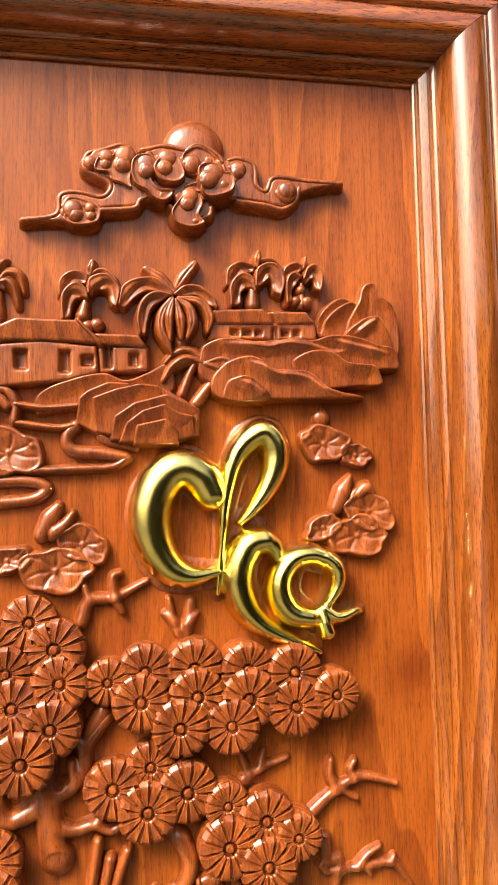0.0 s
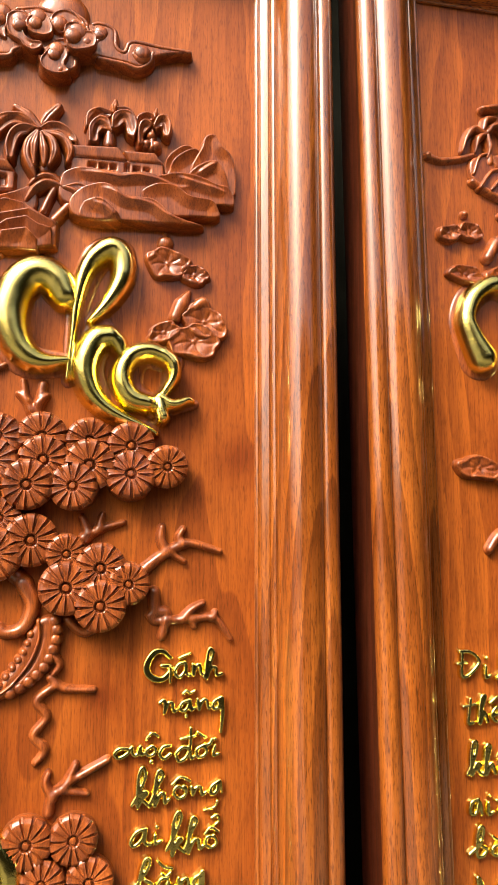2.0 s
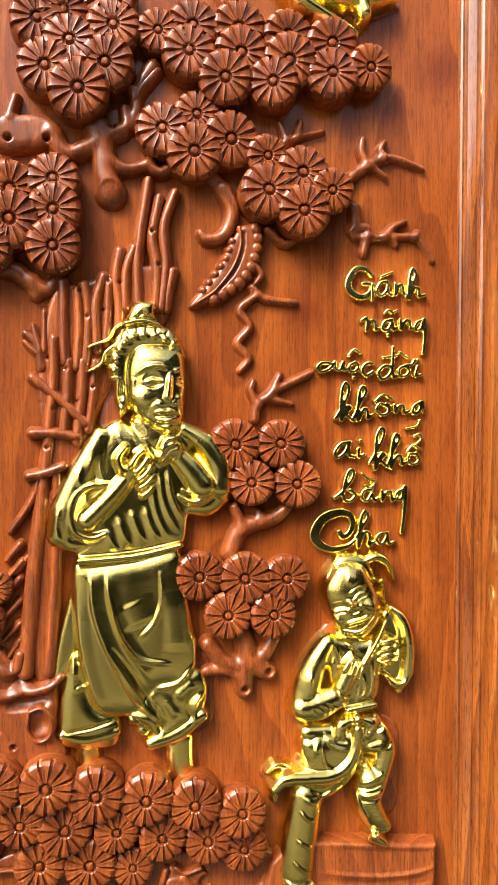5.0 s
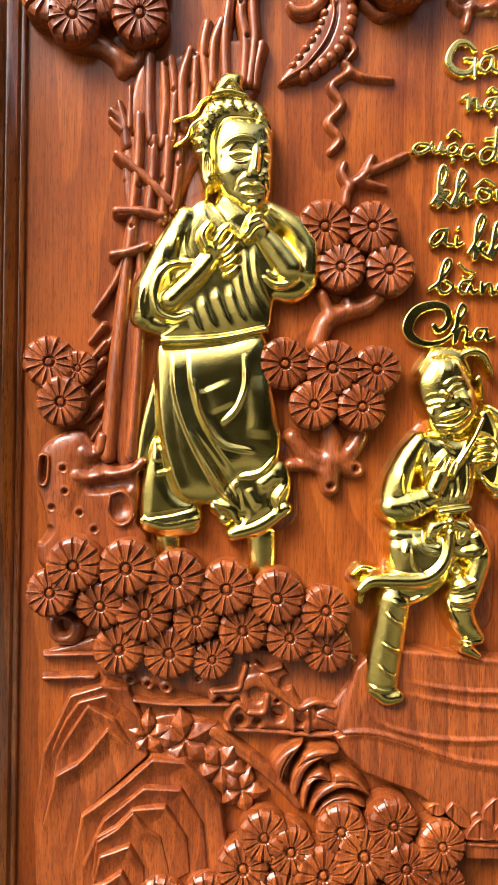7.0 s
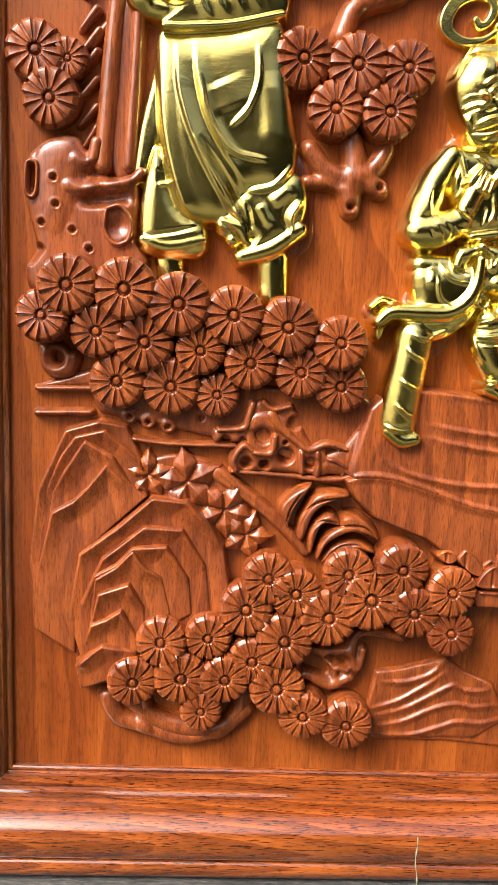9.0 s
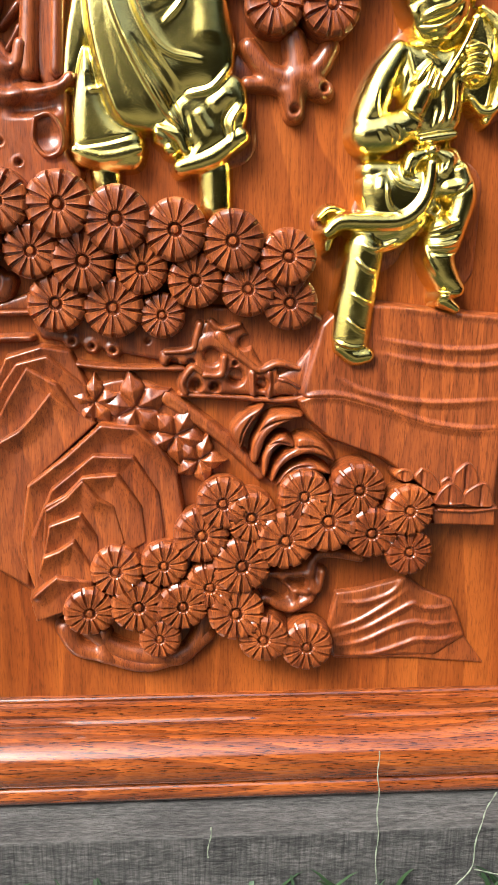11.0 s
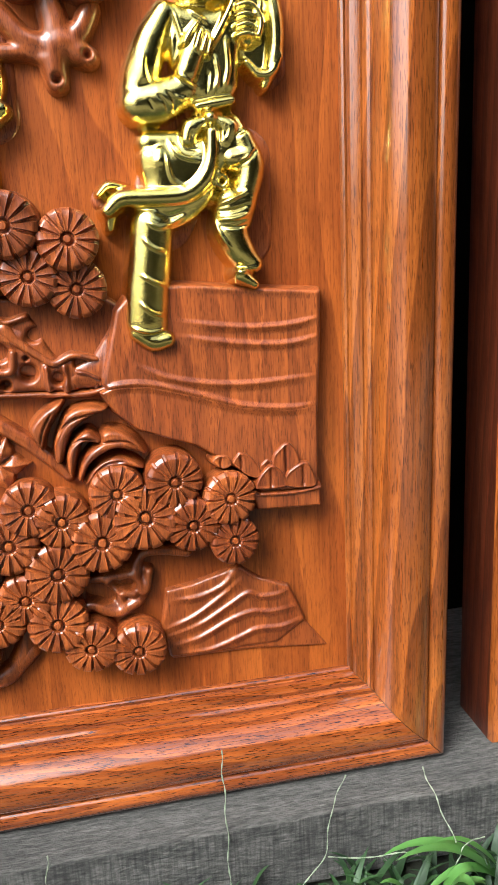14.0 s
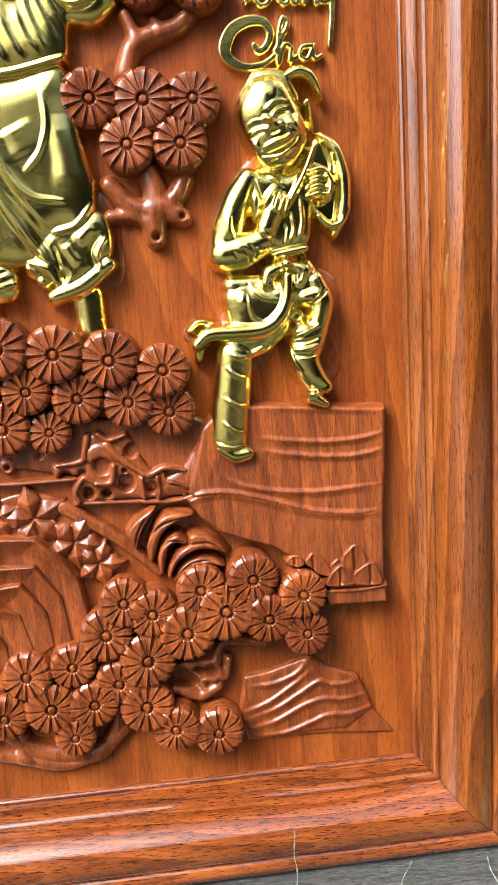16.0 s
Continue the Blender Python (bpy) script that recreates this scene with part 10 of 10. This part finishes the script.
carved_part("letter", m, whole, GOLD, at=ON_BESIDE)
m = Relief(0.5, flat=1.7)
m.line([(-102.7, 592.2), (-102.1, 585.6), (-98, 591.1), (-95.5, 585.1)], 1.5, 2.6, 1.6)
carved_part("letter", m, whole, GOLD, at=ON_BESIDE)
m = Relief(0.5, flat=1.7)
m.line([(-85.6, 591.2), (-91.5, 589.1), (-90.7, 584.8), (-85.9, 585.4), (-83.7, 591.1), (-85.6, 572.9)], 1.5, 2.6, 1.6)
carved_part("letter", m, whole, GOLD, at=ON_BESIDE)

whole = thing("gold_word", "small gilded script word ai of the second verse", "gold lettering", 'verse words on the second panel')
m = Relief(0.5, flat=1.7)
m.line([(-133.6, 568.8), (-139.1, 566.7), (-140.3, 559.6), (-135.8, 559.2), (-132.7, 567.1), (-131.3, 558.1)], 1.6, 2.6, 1.6)
carved_part("letter", m, whole, GOLD, at=ON_BESIDE)
m = Relief(0.5, flat=1.7)
m.line([(-125.4, 565.8), (-125.8, 557.7), (-122, 559)], 1.5, 2.6, 1.6)
carved_part("letter", m, whole, GOLD, at=ON_BESIDE)
m = Relief(0.5, flat=1.7)
m.ball(-124.3, 570.6, 1.6, 2.4, 1.6)
carved_part("accent", m, whole, GOLD, at=ON_BESIDE)

whole = thing("gold_word", "small gilded script word tốt of the second verse", "gold lettering", 'verse words on the second panel')
m = Relief(0.5, flat=1.7)
m.line([(-114, 572.3), (-116.5, 557), (-112.8, 556.7)], 1.6, 2.6, 1.6)
carved_part("letter", m, whole, GOLD, at=ON_BESIDE)
m = Relief(0.5, flat=1.7)
m.line([(-118.9, 566.9), (-109.5, 567.9)], 1.3, 2.4, 1.6)
carved_part("letter", m, whole, GOLD, at=ON_BESIDE)
m = Relief(0.5, flat=1.7)
m.line([(-104, 564.2), (-107.9, 562.9), (-108.1, 558), (-103.4, 557.6), (-101.4, 561.6), (-104, 564.2)], 1.5, 2.6, 1.6)
carved_part("letter", m, whole, GOLD, at=ON_BESIDE)
m = Relief(0.5, flat=1.7)
m.line([(-108.6, 567.8), (-104.6, 571.7), (-99.1, 568.8)], 1.3, 2.4, 1.6)
carved_part("letter", m, whole, GOLD, at=ON_BESIDE)
m = Relief(0.5, flat=1.7)
m.line([(-93.3, 570.9), (-96, 555.4), (-91.2, 555.9)], 1.6, 2.6, 1.6)
carved_part("letter", m, whole, GOLD, at=ON_BESIDE)
m = Relief(0.5, flat=1.7)
m.line([(-98.3, 565.5), (-87.9, 566.4)], 1.3, 2.4, 1.6)
carved_part("letter", m, whole, GOLD, at=ON_BESIDE)

whole = thing("gold_word", "small gilded script word bằng of the second verse", "gold lettering", 'verse words on the second panel')
m = Relief(0.5, flat=1.7)
m.line([(-142.4, 531.6), (-133.9, 537.7), (-130.7, 548.3), (-134.4, 547.8), (-136.9, 531.2), (-132.5, 529.2), (-128.6, 533.7), (-133.1, 536.4)], 1.6, 2.6, 1.6)
carved_part("letter", m, whole, GOLD, at=ON_BESIDE)
m = Relief(0.5, flat=1.7)
m.line([(-117.5, 536), (-123.1, 534.8), (-124.2, 530.1), (-119.7, 528.9), (-116.6, 534.3), (-115.1, 528.5)], 1.5, 2.6, 1.6)
carved_part("letter", m, whole, GOLD, at=ON_BESIDE)
m = Relief(0.5, flat=1.7)
m.line([(-123.7, 542.1), (-118.3, 539.3), (-112.6, 542)], 1.3, 2.4, 1.6)
carved_part("letter", m, whole, GOLD, at=ON_BESIDE)
m = Relief(0.5, flat=1.7)
m.line([(-109.2, 534.5), (-108.6, 527.9), (-104.6, 533.3), (-102.1, 527.4)], 1.5, 2.6, 1.6)
carved_part("letter", m, whole, GOLD, at=ON_BESIDE)
m = Relief(0.5, flat=1.7)
m.line([(-90.5, 533.7), (-96.2, 531.7), (-95.5, 526.8), (-90.8, 527.2), (-88.6, 533.5), (-90.7, 511.8)], 1.5, 2.6, 1.6)
carved_part("letter", m, whole, GOLD, at=ON_BESIDE)

whole = thing("gold_word", "small gilded script word Mẹ of the second verse", "gold lettering", 'verse words on the second panel')
m = Relief(0.5, flat=1.7)
m.line([(-136.7, 514.4), (-135.5, 500), (-137.8, 487.7)], 2.6, 3, 1.6)
carved_part("letter", m, whole, GOLD, at=ON_BESIDE)
m = Relief(0.5, flat=1.7)
m.line([(-136.7, 514.4), (-126.6, 495.2), (-116.7, 512.6)], 2.6, 3, 1.6)
carved_part("letter", m, whole, GOLD, at=ON_BESIDE)
m = Relief(0.5, flat=1.7)
m.line([(-116.7, 512.6), (-116.6, 495.8), (-110.6, 484.8)], 2.6, 3, 1.6)
carved_part("letter", m, whole, GOLD, at=ON_BESIDE)
m = Relief(0.5, flat=1.7)
m.line([(-103.7, 494.5), (-95.1, 498.5), (-98.6, 503.6), (-104.5, 497), (-102.1, 488.7), (-92.7, 491)], 1.6, 2.6, 1.6)
carved_part("letter", m, whole, GOLD, at=ON_BESIDE)



# ---- weeds round the beam ----
def ribbon(verts, faces, root, tip, droop, width, fold=0.25, steps=6):
    """A grass blade from root to tip, bent by droop, with a folded midrib."""
    root, tip = Vector(root), Vector(tip)
    side = (tip - root).cross(Vector((0, 0, 1)))
    side = side.normalized() if side.length > 1e-6 else Vector((1, 0, 0))
    first = len(verts)
    for k in range(steps + 1):
        s = k / steps
        c = root.lerp(tip, s) + Vector((0, 0, droop * 4 * s * (1 - s)))
        w = width * (1 - s) ** 0.7 * min(1, 0.45 + 2 * s)
        verts += [c - side * w, c - Vector((0, 0, fold * w)), c + side * w]
    for k in range(steps):
        q = first + 3 * k
        faces += [(q, q + 1, q + 4, q + 3), (q + 1, q + 2, q + 5, q + 4)]


def weed_mesh(name, blades, material):
    verts, faces = [], []
    for b in blades:
        ribbon(verts, faces, *b)
    return mesh_of(name, verts, faces, material)


rng = random.Random(4)
blades = []
for _ in range(3200):
    x, y = rng.uniform(-0.35, 0.65), rng.choice((rng.uniform(-0.30, -0.058), rng.uniform(-0.14, -0.058)))
    a, n = rng.uniform(0, 6.28), rng.uniform(0.015, 0.05)
    blades.append(((x, y, -0.062), (x + n * math.cos(a), y + n * math.sin(a) * 0.7, -0.06 + rng.uniform(0.008, 0.034)), 0.008, rng.uniform(0.0012, 0.0034)))
tagged(part("grass", weed_mesh("grass", blades, GRASS)), "low dark green grass and weeds beside the beam", "grass", kind="stuff")


def leafy_weed(x, y, spread, n, seed):
    r = random.Random(seed)
    whole_weed = thing("broad_grass_plant", "fresh green broad-bladed grass growing before the beam", "plant", "weeds by the beam", at=(x, y, -0.06))
    for k in range(n):
        a = r.uniform(2.6, 6.6)
        ln = spread * r.uniform(0.6, 1.1)
        b = [((x, y, -0.06), (x + ln * math.cos(a), y + 0.45 * ln * math.sin(a), -0.045 + r.uniform(0, 0.035)), r.uniform(0.012, 0.028), r.uniform(0.004, 0.0075), 0.35, 10)]
        part("blade", weed_mesh("blade", b, LEAF), whole_weed)


LEAF = rough_stuff("fresh_grass_blade", (0.045, 0.11, 0.02), (0.09, 0.21, 0.04), 40, 0.4, 0.1)
leafy_weed(0.262, -0.085, 0.085, 9, 3)
leafy_weed(0.20, -0.10, 0.05, 6, 5)
leafy_weed(0.34, -0.09, 0.07, 7, 8)
leafy_weed(0.07, -0.10, 0.035, 5, 11)
leafy_weed(0.45, -0.08, 0.08, 7, 12)


def stalk(pts, r=0.00032):
    cu = bpy.data.curves.new("dry_stalk", "CURVE")
    cu.dimensions, cu.bevel_depth, cu.bevel_resolution = "3D", r, 1
    sp = cu.splines.new("POLY")
    way = curve_through(pts, 12)
    sp.points.add(len(way) - 1)
    for n, (p, c) in enumerate(zip(sp.points, way)):
        p.co = (c[0] + 0.0006 * math.sin(n * 0.55 + 9 * pts[0][0]), c[1], c[2], 1)
        p.radius = 1.5 if n % 4 < 2 else 0.7
    tmp = bpy.data.objects.new("tmp", cu)
    me = bpy.data.meshes.new_from_object(tmp)
    bpy.data.objects.remove(tmp)
    me.materials.append(STRAW)
    tagged(part("dry_stalk", me), "thin pale dry grass stalk leaning over the beam", "stalk", "dry stalks")


stalk([(0.0955, -0.047, 0.0442), (0.0953, -0.052, 0.0216), (0.095, -0.057, -0.005), (0.094, -0.062, -0.0348)])
stalk([(0.1675, -0.05, 0.016), (0.1563, -0.0583, -0.0002), (0.1488, -0.0667, -0.0229), (0.1312, -0.075, -0.0326)])
stalk([(0.2159, -0.05, 0.0121), (0.2171, -0.0675, 0.0039), (0.2213, -0.085, -0.0126)])
stalk([(0.1498, -0.07, -0.0198), (0.1735, -0.0717, -0.0241), (0.194, -0.0733, -0.0236), (0.2022, -0.075, -0.0254)])
stalk([(0.2414, -0.08, -0.0176), (0.2296, -0.0833, -0.016), (0.2221, -0.0867, -0.023), (0.2181, -0.09, -0.0338)])
stalk([(-0.0036, -0.06, 0.007), (-0.0055, -0.065, -0.0093)])
